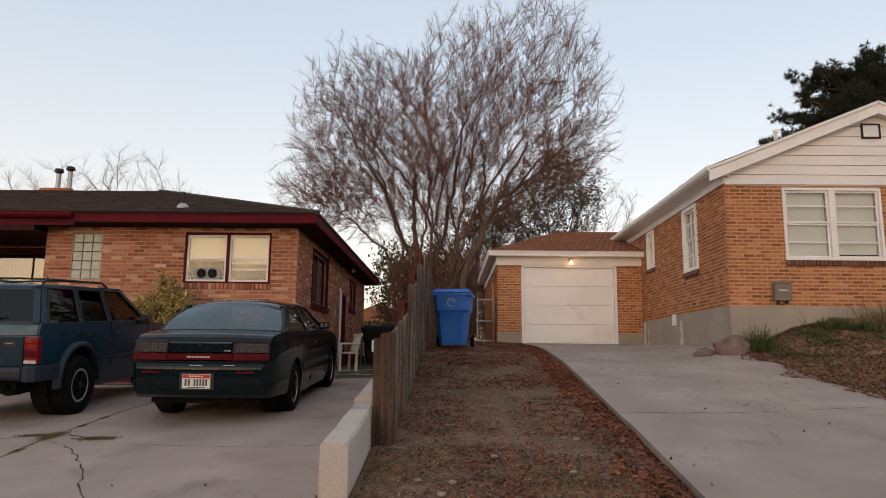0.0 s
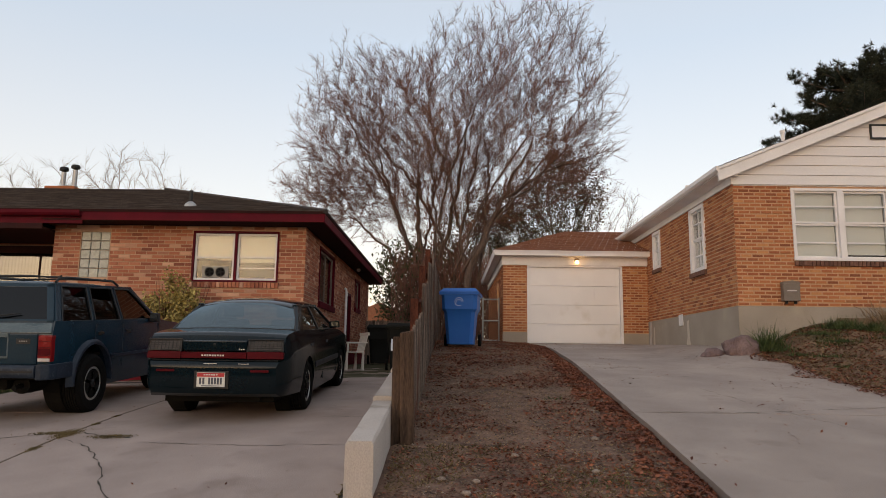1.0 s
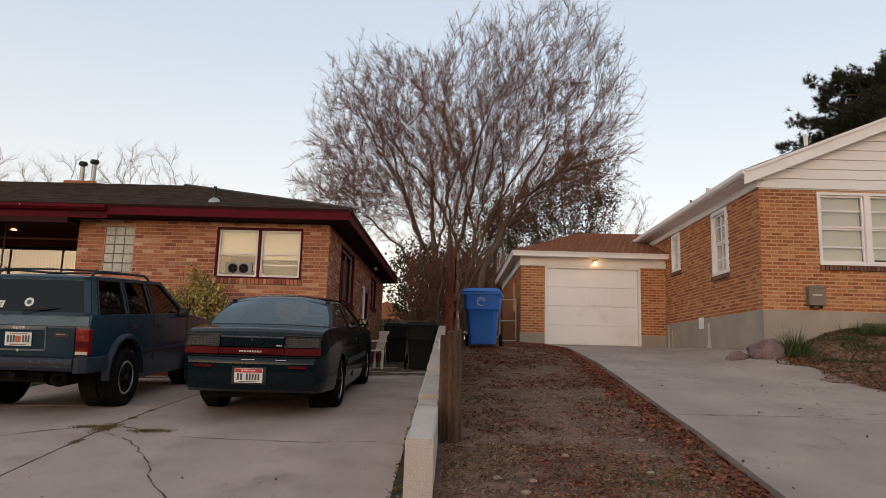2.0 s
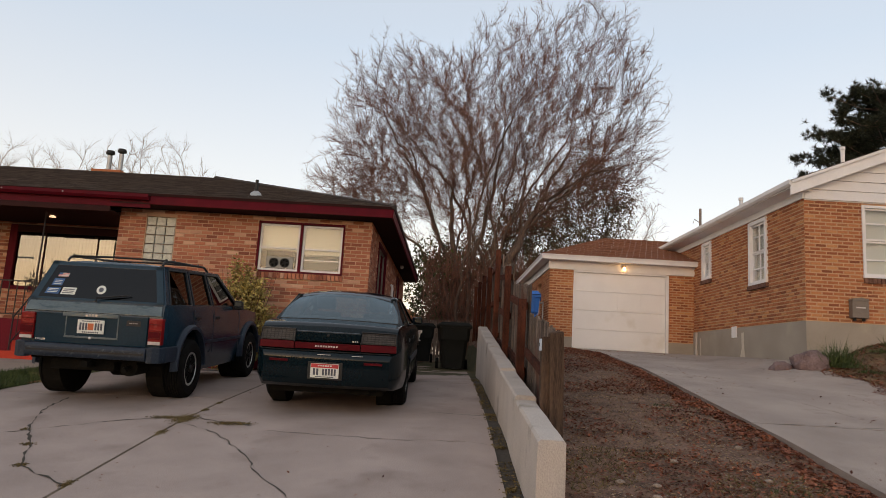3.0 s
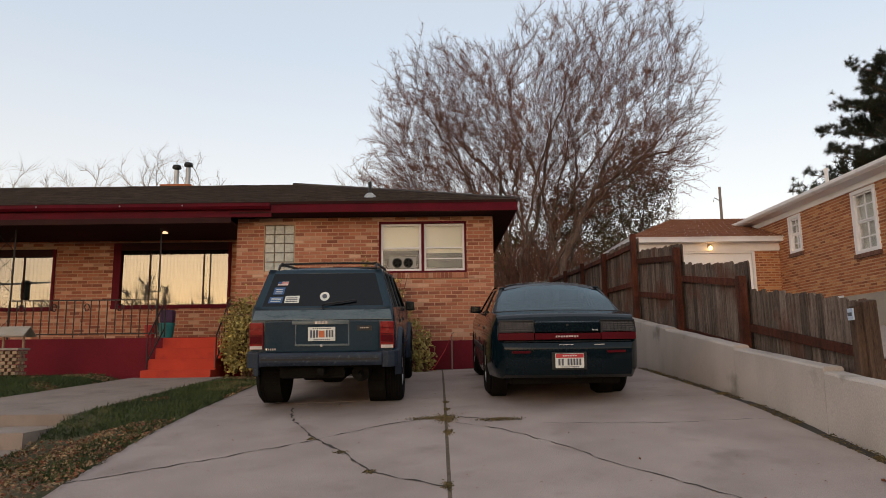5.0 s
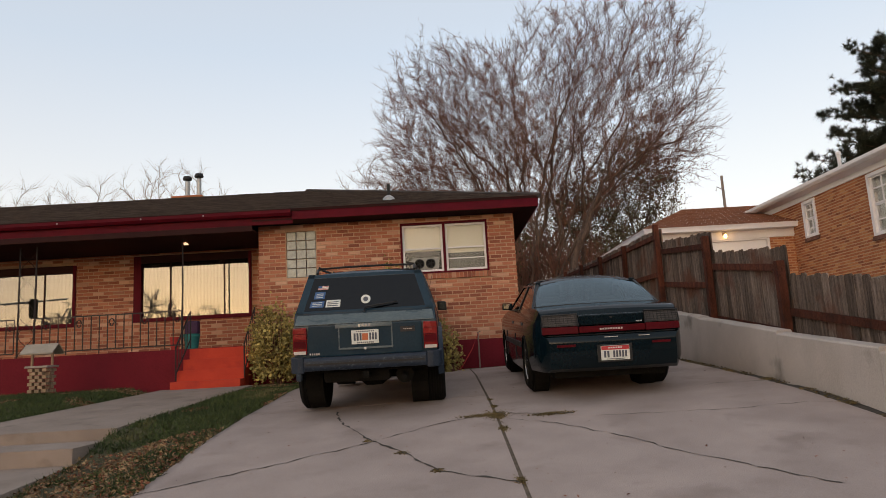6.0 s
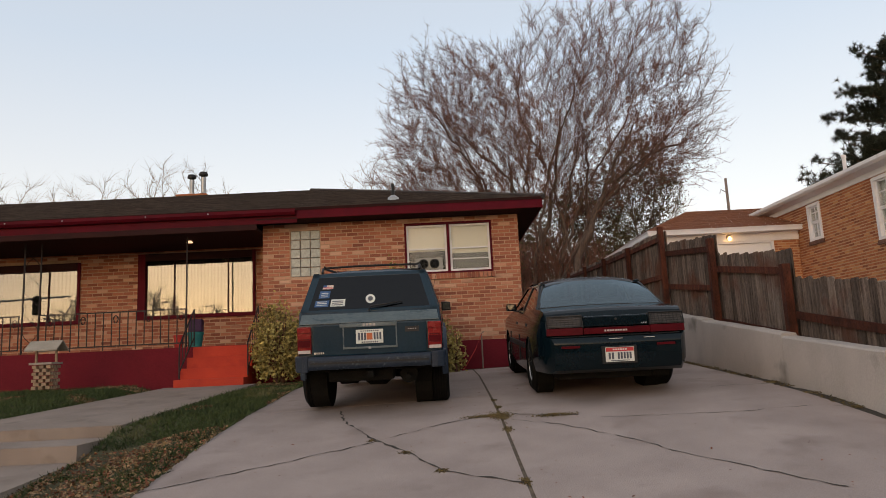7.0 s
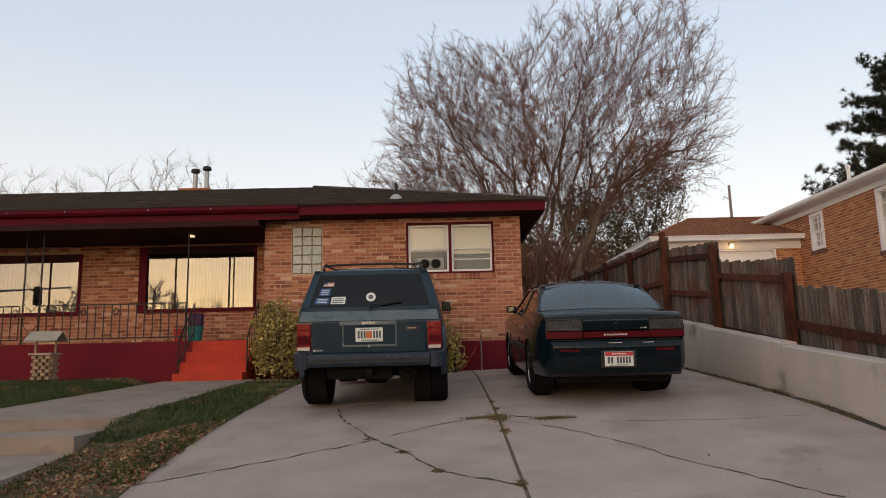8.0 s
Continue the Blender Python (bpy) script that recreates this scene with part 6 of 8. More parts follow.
def sedan():
    th = thing("sedan", "dark teal four-door sedan with wide red tail strip", "car", (-2.785, 7.72, 0.80), turn=(4.1, 0, 0.0))
    AR, AF, R = 1.1, 3.73, 0.31
    poly = [(0.13, 0.28), (0.04, 0.32), (0.006, 0.4), (0.0, 0.52), (0.004, 0.62), (0.03, 0.668), (0.085, 0.682), (0.105, 0.75), (0.13, 0.86), (0.17, 0.93), (0.24, 0.965), (0.5, 0.99), (0.78, 1.0), (1.0, 0.995), (2.5, 0.965), (3.3, 0.95), (3.6, 0.92), (4.3, 0.8), (4.62, 0.7), (4.72, 0.6), (4.74, 0.4), (4.66, 0.24)]
    poly += [(AF + 0.37, 0.22)] + arch(AF, 0.31, 0.36, 10, 170) + [(AF - 0.37, 0.19)]
    poly += [(AR + 0.37, 0.19)] + arch(AR, 0.31, 0.36, 10, 170) + [(AR - 0.37, 0.27)]

    def wide(y, z):
        w = 0.85 - 0.06 * max(0.0, (z - 0.7) / 0.3) ** 1.6 - (0.035 + 0.06 * smooth01((0.7 - y) / 0.5)) * max(0.0, (0.42 - z) / 0.2) ** 1.4
        w -= 0.04 * smooth01((0.9 - y) / 0.9) + 0.115 * max(0.0, (0.3 - y) / 0.3) ** 2.3
        w -= 0.16 * max(0.0, (y - 4.1) / 0.64) ** 2
        return w
    part("body", profile_body(poly, 0.86, (0.03, 0.06, 0.12, 0.2, 0.3, 0.42, 0.7, 1.6, 2.4, 3.3, 4.0, 4.3, 4.5, 4.65), (0.3, 0.4, 0.5, 0.6, 0.66, 0.75, 0.84, 0.9, 0.95), wide, 0.025, 0.9, 0.05), SEDAN_PAINT, th, smooth=True, angle=30)
    belt, roof = (0.785, 0.97), (0.635, 1.305)
    for s in (1, -1):
        for a in ((0.72, 1.02, 1.3, 1.5), (2.02, 2.1, 1.92, 2.0), (3.22, 3.34, 2.42, 2.52)):
            bm = bmesh.new()
            cabin_panel(bm, s, *a, belt, roof, 0.05)
            part("pillar", bm, SEDAN_PAINT if a[0] != 2.02 else BLACK, th, bevel=0.008)
        bm = bmesh.new()
        cabin_panel(bm, s, 1.27, 2.54, 1.27, 2.54, belt, roof, 0.06, 0.92, 1.03)
        part("roof_rail", bm, SEDAN_PAINT, th, bevel=0.008)
        for a in ((1.02, 2.02, 1.5, 1.92), (2.1, 3.22, 2.0, 2.42)):
            bm = bmesh.new()
            cabin_panel(bm, s, *a, belt, roof, 0.006, 0.0, 0.92, -0.014)
            part("side_window", bm, GLASS_CAR, th).visible_shadow = False
            bm = bmesh.new()
            tube(bm, [side_pt(s, a[0], 0.0, belt, roof), side_pt(s, a[1], 0.0, belt, roof)], 0.012, 5)
            part("window_seal", bm, BLACK, th)
        for y in (1.03, 2.06, 3.2):
            part("door_seam", B((s * 0.848 - 0.012, y, 0.3, s * 0.848 + 0.0025, y + 0.008, 0.66)), BLACK, th)
        part("side_moulding", B((s * 0.85 - 0.015, AR + 0.42, 0.5, s * 0.85 + 0.01, AF - 0.42, 0.57)), SEDAN_TRIM, th, bevel=0.006)
        for y in (1.25, 2.3):
            part("door_handle", B((s * 0.83 - 0.012, y, 0.78, s * 0.83 + 0.012, y + 0.16, 0.82)), SEDAN_TRIM, th, bevel=0.004)
        bm = bmesh.new()
        hexa(bm, [(s * 0.78, 2.86, 0.97), (s * 0.94, 2.82, 0.98), (s * 0.94, 2.92, 0.98), (s * 0.78, 3.0, 0.97), (s * 0.78, 2.86, 1.07), (s * 0.93, 2.82, 1.08), (s * 0.93, 2.9, 1.08), (s * 0.78, 2.96, 1.07)])
        mir = part("door_mirror", bm, SEDAN_PAINT, th, bevel=0.015)
        part("mirror_glass", B((s * 0.87 - 0.05, 2.815, 0.998, s * 0.87 + 0.05, 2.822, 1.065)), MIRROR, mir)
        for cy in (AR, AF):
            wheel(th, s * 0.745, cy, R, 0.2, 0.19, s, 7)
            bm = bmesh.new()
            lathe(bm, [(0.345, -0.14), (0.345, 0.04)], "x", (s * 0.64, cy, 0.31), 20)
            part("wheel_well", bm, UNDER, th)
    bm = bmesh.new()
    for i, (y, z, w) in enumerate(((1.22, 1.32, 0.63), (1.3, 1.35, 0.632), (1.6, 1.382, 0.636), (2.0, 1.388, 0.636), (2.35, 1.37, 0.636), (2.52, 1.34, 0.636))):
        row = [bm.verts.new((f * w, y, z + 0.01 - 0.07 * abs(f) ** 2.6)) for f in (-1, -0.9, -0.7, -0.4, 0, 0.4, 0.7, 0.9, 1)]
        low = [bm.verts.new((v.co.x, y, v.co.z - 0.03)) for v in row]
        if i:
            for k in range(8):
                bm.faces.new((old[k], old[k + 1], row[k + 1], row[k]))
                bm.faces.new((oldlow[k], low[k], low[k + 1], oldlow[k + 1]))
        old, oldlow = row, low
    part("roof", bm, SEDAN_PAINT, th, smooth=True, angle=50)

    def bowed(y0, z0, w0, y1, z1, w1, bulge, n=8, m=5):
        bm = bmesh.new()
        g = []
        for j in range(m + 1):
            v = j / m
            g.append([])
            for i in range(n + 1):
                u = 2 * i / n - 1
                w = w0 + (w1 - w0) * v
                g[-1].append(bm.verts.new((u * w, y0 + (y1 - y0) * v - bulge * (1 - u * u), z0 + (z1 - z0) * v + 0.02 * math.sin(v * math.pi) - 0.055 * v * abs(u) ** 2.6)))
        for j in range(m):
            for i in range(n):
                bm.faces.new((g[j][i], g[j][i + 1], g[j + 1][i + 1], g[j + 1][i]))
        return bm
    part("rear_window", bowed(0.76, 1.005, 0.735, 1.26, 1.33, 0.61, 0.05), GLASS_BACK, th, "large sloping rear window", smooth=True).visible_shadow = False
    for s in (1, -1):
        bm = bmesh.new()
        tube(bm, [(s * 0.735, 0.76, 1.0), (s * 0.61, 1.25, 1.28)], 0.014, 6)
        part("window_seal", bm, BLACK, th)
        bm = bmesh.new()
        hexa(bm, [(s * 0.735, 0.76, 0.97), (s * 0.79, 0.78, 0.97), (s * 0.785, 1.0, 0.97), (s * 0.735, 0.95, 0.97), (s * 0.605, 1.27, 1.28), (s * 0.638, 1.3, 1.275), (s * 0.635, 1.42, 1.29), (s * 0.6, 1.4, 1.29)])
        part("pillar", bm, SEDAN_PAINT, th, bevel=0.008)
    part("windscreen", bowed(3.38, 0.96, 0.75, 2.52, 1.34, 0.625, -0.05), GLASS_CAR, th, smooth=True).visible_shadow = False
    bm = bmesh.new()
    tube(bm, [(-0.735, 0.75, 1.0), (-0.36, 0.715, 1.012), (0, 0.7, 1.016), (0.36, 0.715, 1.012), (0.735, 0.75, 1.0)], 0.012, 6)
    part("window_seal", bm, BLACK, th)
    # tail: lamps, red strip, trunk lid, bumper, plate
    for s in (1, -1):
        bm = bmesh.new()
        x0, x1 = s * 0.37, s * 0.755
        hexa(bm, [(x0, 0.06, 0.785), (x1, 0.1, 0.785), (x1, 0.3, 0.785), (x0, 0.3, 0.785), (x0, 0.1, 0.905), (x1 - s * 0.01, 0.14, 0.9), (x1 - s * 0.01, 0.3, 0.9), (x0, 0.3, 0.905)])
        tl = part("tail_lamp", bm, CLEAR_LENS, th, "smoked grid tail lamp", bevel=0.006)
        for k in range(9):
            x = x0 + (x1 - x0) * (k + 0.5) / 9
            y = 0.06 + 0.04 * (k + 0.5) / 9
            bm = bmesh.new()
            hexa(bm, [(x - 0.003, y - 0.008, 0.787), (x + 0.003, y - 0.008, 0.787), (x + 0.003, y + 0.02, 0.787), (x - 0.003, y + 0.02, 0.787), (x - 0.003, y + 0.034, 0.9), (x + 0.003, y + 0.034, 0.9), (x + 0.003, y + 0.06, 0.9), (x - 0.003, y + 0.06, 0.9)])
            part("lens_rib", bm, BLACK, tl)
        for k in range(5):
            f = (k + 0.5) / 5
            z = 0.785 + 0.118 * f
            bm = bmesh.new()
            hexa(bm, [(x0, 0.06 + 0.04 * f - 0.006, z - 0.003), (x1, 0.1 + 0.04 * f - 0.006, z - 0.003), (x1, 0.12 + 0.04 * f, z - 0.003), (x0, 0.08 + 0.04 * f, z - 0.003), (x0, 0.06 + 0.04 * f - 0.006, z + 0.003), (x1, 0.1 + 0.04 * f - 0.006, z + 0.003), (x1, 0.12 + 0.04 * f, z + 0.003), (x0, 0.08 + 0.04 * f, z + 0.003)])
            part("lens_rib", bm, BLACK, tl)
        bm = bmesh.new()
        tube(bm, [(x0, 0.05, 0.78), (x0, 0.098, 0.912), (x1, 0.138, 0.908), (x1, 0.095, 0.78)], 0.011, 5)
        part("lamp_frame", bm, BLACK, tl)
        bm = bmesh.new()
        hexa(bm, [(x0, 0.045, 0.7), (x1 + s * 0.008, 0.09, 0.7), (x1 + s * 0.008, 0.3, 0.7), (x0, 0.3, 0.7), (x0, 0.055, 0.778), (x1 + s * 0.004, 0.1, 0.778), (x1 + s * 0.004, 0.3, 0.778), (x0, 0.3, 0.778)])
        part("red_lamp", bm, DARK_RED, th, bevel=0.005)
        part("bumper_reflector", B((s * 0.52 - 0.1, 0.012, 0.56, s * 0.52 + 0.1, 0.06, 0.585)), DARK_RED, th)
    part("red_strip", B((-0.362, 0.046, 0.705, 0.362, 0.14, 0.772)), DARK_RED, th, "dark red reflective tail strip", bevel=0.005)
    bars(th, PALE_LENS, -0.14, 0.12, 0.046, 0.727, 0.747, 9, 8)
    lid = part("trunk_lid", B((-0.36, 0.07, 0.785, 0.36, 0.16, 0.9)), SEDAN_PAINT, th, bevel=0.015)
    bm = bmesh.new()
    lathe(bm, [(0.014, 0), (0.014, -0.008), (0.006, -0.01)], "y", (0, 0.07, 0.86), 12)
    part("lock", bm, BLACK, lid)
    bars(lid, CHROME, 0.27, 0.34, 0.068, 0.797, 0.812, 3, 9)
    bm = bmesh.new()
    tube(bm, [(x / 10, 0.052 + 0.05 * (x / 8) ** 2, 0.682) for x in range(-7, 8)], 0.007, 5)
    part("bumper_groove", bm, BLACK, th)
    part("bumper_scuff", B((-0.1, 0.012, 0.645, 0.05, 0.06, 0.652)), PALE_LENS, th)
    part("bumper_scuff", B((0.28, 0.02, 0.645, 0.4, 0.06, 0.652)), PALE_LENS, th)
    pl = part("number_plate", B((-0.155, -0.022, 0.4, 0.155, -0.01, 0.555)), PLATE, th, "number plate with a red top band", bevel=0.002)
    part("plate_recess", B((-0.19, -0.008, 0.38, 0.19, 0.03, 0.57)), BLACK, th, bevel=0.004)
    part("plate_band", B((-0.15, -0.0255, 0.51, 0.15, -0.0225, 0.552)), PLATE_RED, pl)
    bars(pl, INK, -0.13, -0.06, -0.0225, 0.425, 0.5, 2, 10)
    bars(pl, INK, -0.03, 0.13, -0.0225, 0.425, 0.5, 5, 11)
    bars(pl, PLATE, -0.08, 0.08, -0.026, 0.525, 0.54, 6, 12)
    bm = bmesh.new()
    tube(bm, [(-0.1, -0.024, 0.412), (0.1, -0.024, 0.412)], 0.004, 4)
    part("plate_frame", bm, INK, pl)
    part("cabin_floor", B((-0.72, 0.9, 0.45, 0.72, 3.3, 0.5)), UNDER, th)
    part("parcel_shelf", B((-0.68, 0.8, 0.955, 0.68, 1.15, 0.97)), CLOTH, th)
    part("rear_bench", B((-0.62, 1.1, 0.5, 0.62, 1.6, 0.68), (-0.6, 1.08, 0.68, 0.6, 1.22, 1.05)), CLOTH, th, bevel=0.04)
    seat(th, -0.36, 2.05, 0.5, h=0.6)
    seat(th, 0.36, 2.05, 0.5, h=0.6)
    part("chassis", B((-0.62, 0.3, 0.2, 0.62, 4.5, 0.42)), UNDER, th)
    bm = bmesh.new()
    tube(bm, [(0.45, 0.25, 0.24), (0.45, 0.8, 0.24)], 0.028, 8)
    part("exhaust", bm, UNDER, th)


suv()
sedan()


# ---- trees ----
def grow(stems, lobes, count, step, reach, kill, seed, lift=0.15, power=2.3, tip=0.006, wobble=0.18, straight=0.6):
    """Grows a branching frame from the stems towards points strewn through the crown's lobes; gives nodes, parents and radii."""
    g = np.random.default_rng(seed)
    pts = []
    vol = np.array([a[3] * a[4] * a[5] for a in lobes])
    for lobe, n in zip(lobes, (vol / vol.sum() * count).astype(int)):
        d = g.normal(size=(n, 3))
        d /= np.linalg.norm(d, axis=1)[:, None]
        pts.append(np.array(lobe[:3]) + d * g.uniform(0.15, 1.0, (n, 1)) ** 0.45 * np.array(lobe[3:6]))
    pts = np.concatenate(pts)
    nodes, par = [], []
    for stem in stems:
        p0 = None
        start = stem[0]
        if len(stem[0]) == 4:
            p0, start = stem[0][3], stem[0][:3]
        prev = p0 if p0 is not None else -1
        for a, b in zip([start, *stem[1:]], stem[1:]):
            a, b = np.array(a[:3], float), np.array(b, float)
            n = max(1, int(np.linalg.norm(b - a) / step))
            for i in range(n):
                nodes.append(a + (b - a) * i / n + g.normal(size=3) * 0.03)
                par.append(prev)
                prev = len(nodes) - 1
    N = np.array(nodes)
    near = np.full(len(pts), 1e9)
    who = np.zeros(len(pts), int)

    def update(first):
        for s in range(0, len(pts), 2000):
            d = np.linalg.norm(pts[s:s + 2000, None] - N[None, first:], axis=2)
            k = d.argmin(1)
            m = d[np.arange(len(k)), k]
            better = m < near[s:s + 2000]
            near[s:s + 2000][better] = m[better]
            who[s:s + 2000][better] = k[better] + first
    def par_arr():
        return np.array(par)
    update(0)
    for it in range(90):
        act = near < reach
        if not act.any():
            reach *= 1.5
            if reach > 30:
                break
            continue
        dirs = pts[act] - N[who[act]]
        dirs /= np.linalg.norm(dirs, axis=1)[:, None] + 1e-9
        acc = np.zeros_like(N)
        np.add.at(acc, who[act], dirs)
        src = np.unique(who[act])
        v = acc[src]
        v /= np.linalg.norm(v, axis=1)[:, None] + 1e-9
        back = np.where(par_arr()[src] >= 0, par_arr()[src], src)
        v += (N[src] - N[back]) / step * straight
        v += g.normal(size=v.shape) * wobble
        v[:, 2] += lift
        v /= np.linalg.norm(v, axis=1)[:, None] + 1e-9
        first = len(N)
        N = np.concatenate([N, N[src] + v * step])
        par += src.tolist()
        update(first)
        keep = near > kill
        pts, near, who = pts[keep], near[keep], who[keep]
        if not len(pts):
            break
    par = np.array(par)
    load = np.zeros(len(N))
    kids = np.bincount(par[par >= 0], minlength=len(N))
    for i in range(len(N) - 1, -1, -1):
        if load[i] == 0:
            load[i] = tip ** power
        if par[i] >= 0:
            load[par[i]] += load[i]
    return N, par, load ** (1 / power), kids


def ramify(stems, lobes, seed, counts=(310, 1600, 5200)):
    """Branches out from the stems towards points strewn through the crown: long limbs, side branches, then shoots, each a smooth rising bow."""
    g = np.random.default_rng(seed)
    r = random.Random(seed)
    N, D, R, par = [], [], [], []
    girth = (0.023, 0.012, 0.018, 0.011, 0.01, 0.01, 0.01)
    for j, stem in enumerate(stems):
        pts = [np.array(q, float) for q in stem]
        total = sum(np.linalg.norm(b - a) for a, b in zip(pts, pts[1:]))
        w0, run, k = 0.03 + (girth[j] if j < len(girth) else 0.004) * total, 0.0, -1
        for a, b in zip(pts, pts[1:]):
            n = max(1, int(np.linalg.norm(b - a) / 0.35))
            for i in range(n):
                N.append(a + (b - a) * i / n + g.normal(size=3) * 0.045)
                D.append((b - a) / np.linalg.norm(b - a))
                R.append(w0 + (0.028 - w0) * run / total)
                par.append(k)
                k = len(N) - 1
                run += np.linalg.norm(b - a) / n
    vol = np.array([a[3] * a[4] * a[5] for a in lobes]) * np.array((1.15, 0.68, 1.0, 0.75, 0.8, 0.95))
    room_for = 90000
    A, DD = np.zeros((room_for, 3)), np.zeros((room_for, 3))
    reach = np.zeros(room_for)
    focus = np.array((-0.2, 26.8, 2.6))
    size = len(N)
    A[:size], DD[:size] = N, D
    reach[:size] = np.linalg.norm(A[:size] - focus, axis=1)
    for level, count in enumerate(counts):
        which = g.choice(len(lobes), count, p=vol / vol.sum())
        d = g.normal(size=(count, 3))
        d /= np.linalg.norm(d, axis=1)[:, None]
        rr = g.uniform(0.0 if level else 0.2, 1.0, (count, 1)) ** (0.42 if level else 0.36)
        L = np.array(lobes)[which]
        T = L[:, :3] + d * rr * L[:, 3:] * (1 + 0.1 * g.normal(size=(count, 1)) * (level > 0))
        T = T[np.argsort(np.linalg.norm(T - np.array((-0.2, 26.8, 4.0)), axis=1))] if level == 0 else T
        for t in T:
            v = t - A[:size]
            far = np.linalg.norm(v, axis=1) + 1e-6
            cos = (v * DD[:size]).sum(1) / far
            cost = far * (2.3 - 1.5 * cos) + 2.0 * np.maximum(0, reach[:size] - np.linalg.norm(t - focus) + 0.45)
            k = int(cost.argmin())
            if far[k] < 0.25 or cos[k] < 0.3:
                continue
            a, dist = A[k], far[k]
            ctrl = a + DD[k] * dist * 0.35 + np.array((0, 0, 0.05 * dist)) + g.normal(size=3) * (0.08, 0.11, 0.13)[level] * dist
            n = max(2, int(dist / 0.3))
            w0 = min(R[k] * 0.85, 0.0065 + (0.0095, 0.008, 0.005)[level] * dist)
            last, prev = k, a
            for i in range(1, n + 1):
                f = i / n
                p = a * (1 - f) ** 2 + ctrl * 2 * f * (1 - f) + t * f * f + g.normal(size=3) * (0.012 + 0.022 * (level > 0))
                N.append(p)
                D.append((p - prev) / (np.linalg.norm(p - prev) + 1e-6))
                R.append(w0 + (0.0055 - w0) * f)
                par.append(last)
                A[size], DD[size], reach[size] = p, D[-1], np.linalg.norm(p - focus)
                size += 1
                last, prev = len(N) - 1, p
    return np.array(N), np.array(par), np.array(R)


def limb_mesh(name, N, par, rad, mat, least=0.0, most=9.0, sides=(3, 6)):
    """Tapered tubes along every piece of the frame."""
    verts, faces = [], []
    for i in range(len(N)):
        p = par[i]
        if p < 0 or not (least <= rad[i] < most):
            continue
        a, b = N[p], N[i]
        d = b - a
        d = d / (np.linalg.norm(d) + 1e-9)
        u = np.cross(d, (0.3, 0.9, 0.2) if abs(d[2]) > 0.7 else (0, 0, 1.0))
        u /= np.linalg.norm(u)
        w = np.cross(d, u)
        n = sides[0] if rad[i] < 0.03 else sides[1] if rad[i] < 0.1 else 10
        r0, r1 = min(rad[p], rad[i] * 1.35), rad[i]
        k = len(verts)
        for c, r in ((a - d * r0 * 0.3, r0), (b, r1)):
            for q in range(n):
                t = q * math.tau / n
                verts.append(tuple(c + r * (math.cos(t) * u + math.sin(t) * w)))
        faces += [(k + q, k + (q + 1) % n, k + n + (q + 1) % n, k + n + q) for q in range(n)]
    return raw(name, verts, faces, mat, True)


def twig_mesh(name, N, par, rad, mat, per, length, seed, most=0.03, droop=0.0, thick=0.004, up=0.5, spread=0.55, bend=0.28, fan=None):
    """Thin side shoots, each of two tapering pieces."""
    g = np.random.default_rng(seed)
    pick = np.where((rad < most) & (par >= 0))[0]
    idx = np.repeat(pick, per)
    n = len(idx)
    a = N[par[idx]] + (N[idx] - N[par[idx]]) * g.uniform(0, 1, (n, 1))
    d = N[idx] - N[par[idx]]
    d /= np.linalg.norm(d, axis=1)[:, None] + 1e-9
    d = d * 0.9 + g.normal(size=(n, 3)) * spread
    d[:, 2] += up
    if fan is not None:
        out = a - np.array(fan)
        d += 0.3 * out / np.linalg.norm(out, axis=1)[:, None]
    d /= np.linalg.norm(d, axis=1)[:, None]
    L = length * g.uniform(0.45, 1.25, (n, 1))
    e = d + g.normal(size=(n, 3)) * bend
    e[:, 2] -= droop
    e /= np.linalg.norm(e, axis=1)[:, None]
    p1 = a + d * L * 0.5
    p2 = p1 + e * L * 0.5
    s = np.cross(d, g.normal(size=(n, 3)))
    s /= np.linalg.norm(s, axis=1)[:, None] + 1e-9
    t = np.cross(d, s)
    V = np.stack([a + s * thick, a - s * thick * 0.5 + t * thick * 0.85, a - s * thick * 0.5 - t * thick * 0.85,
                  p1 + s * thick * 0.75, p1 - s * thick * 0.4 + t * thick * 0.65, p1 - s * thick * 0.4 - t * thick * 0.65, p2], axis=1).reshape(-1, 3)
    b = (np.arange(n) * 7)[:, None]
    quads = np.concatenate([b + np.array(q) for q in ([0, 1, 4, 3], [1, 2, 5, 4], [2, 0, 3, 5])])
    tris = np.concatenate([b + np.array(q) for q in ([3, 4, 6], [4, 5, 6], [5, 3, 6])])
    return raw(name, V.tolist(), quads.tolist() + tris.tolist(), mat), p1, p2


def leaf_mesh(name, centres, size, mat, seed, flat=0.0, curl=0.3, shape=0.5):
    """Small folded leaves at the given places."""
    g = np.random.default_rng(seed)
    n = len(centres)
    d = g.normal(size=(n, 3))
    d[:, 2] *= 1 - flat
    d /= np.linalg.norm(d, axis=1)[:, None]
    up = np.tile((0, 0, 1.0), (n, 1)) * flat + g.normal(size=(n, 3)) * (1.02 - flat)
    s = np.cross(d, up)
    s /= np.linalg.norm(s, axis=1)[:, None] + 1e-9
    t = np.cross(s, d)
    L = size * g.uniform(0.55, 1.3, (n, 1))
    W = L * shape * 0.5
    c = np.asarray(centres)
    V = np.stack([c - d * L * 0.5, c + s * W + t * W * curl, c + d * L * 0.5 + t * W * curl * 0.6, c - s * W + t * W * curl], axis=1).reshape(-1, 3)
    b = (np.arange(n) * 4)[:, None]
    return raw(name, V.tolist(), np.concatenate([b + np.array((0, 1, 2)), b + np.array((0, 2, 3))]).tolist(), mat)


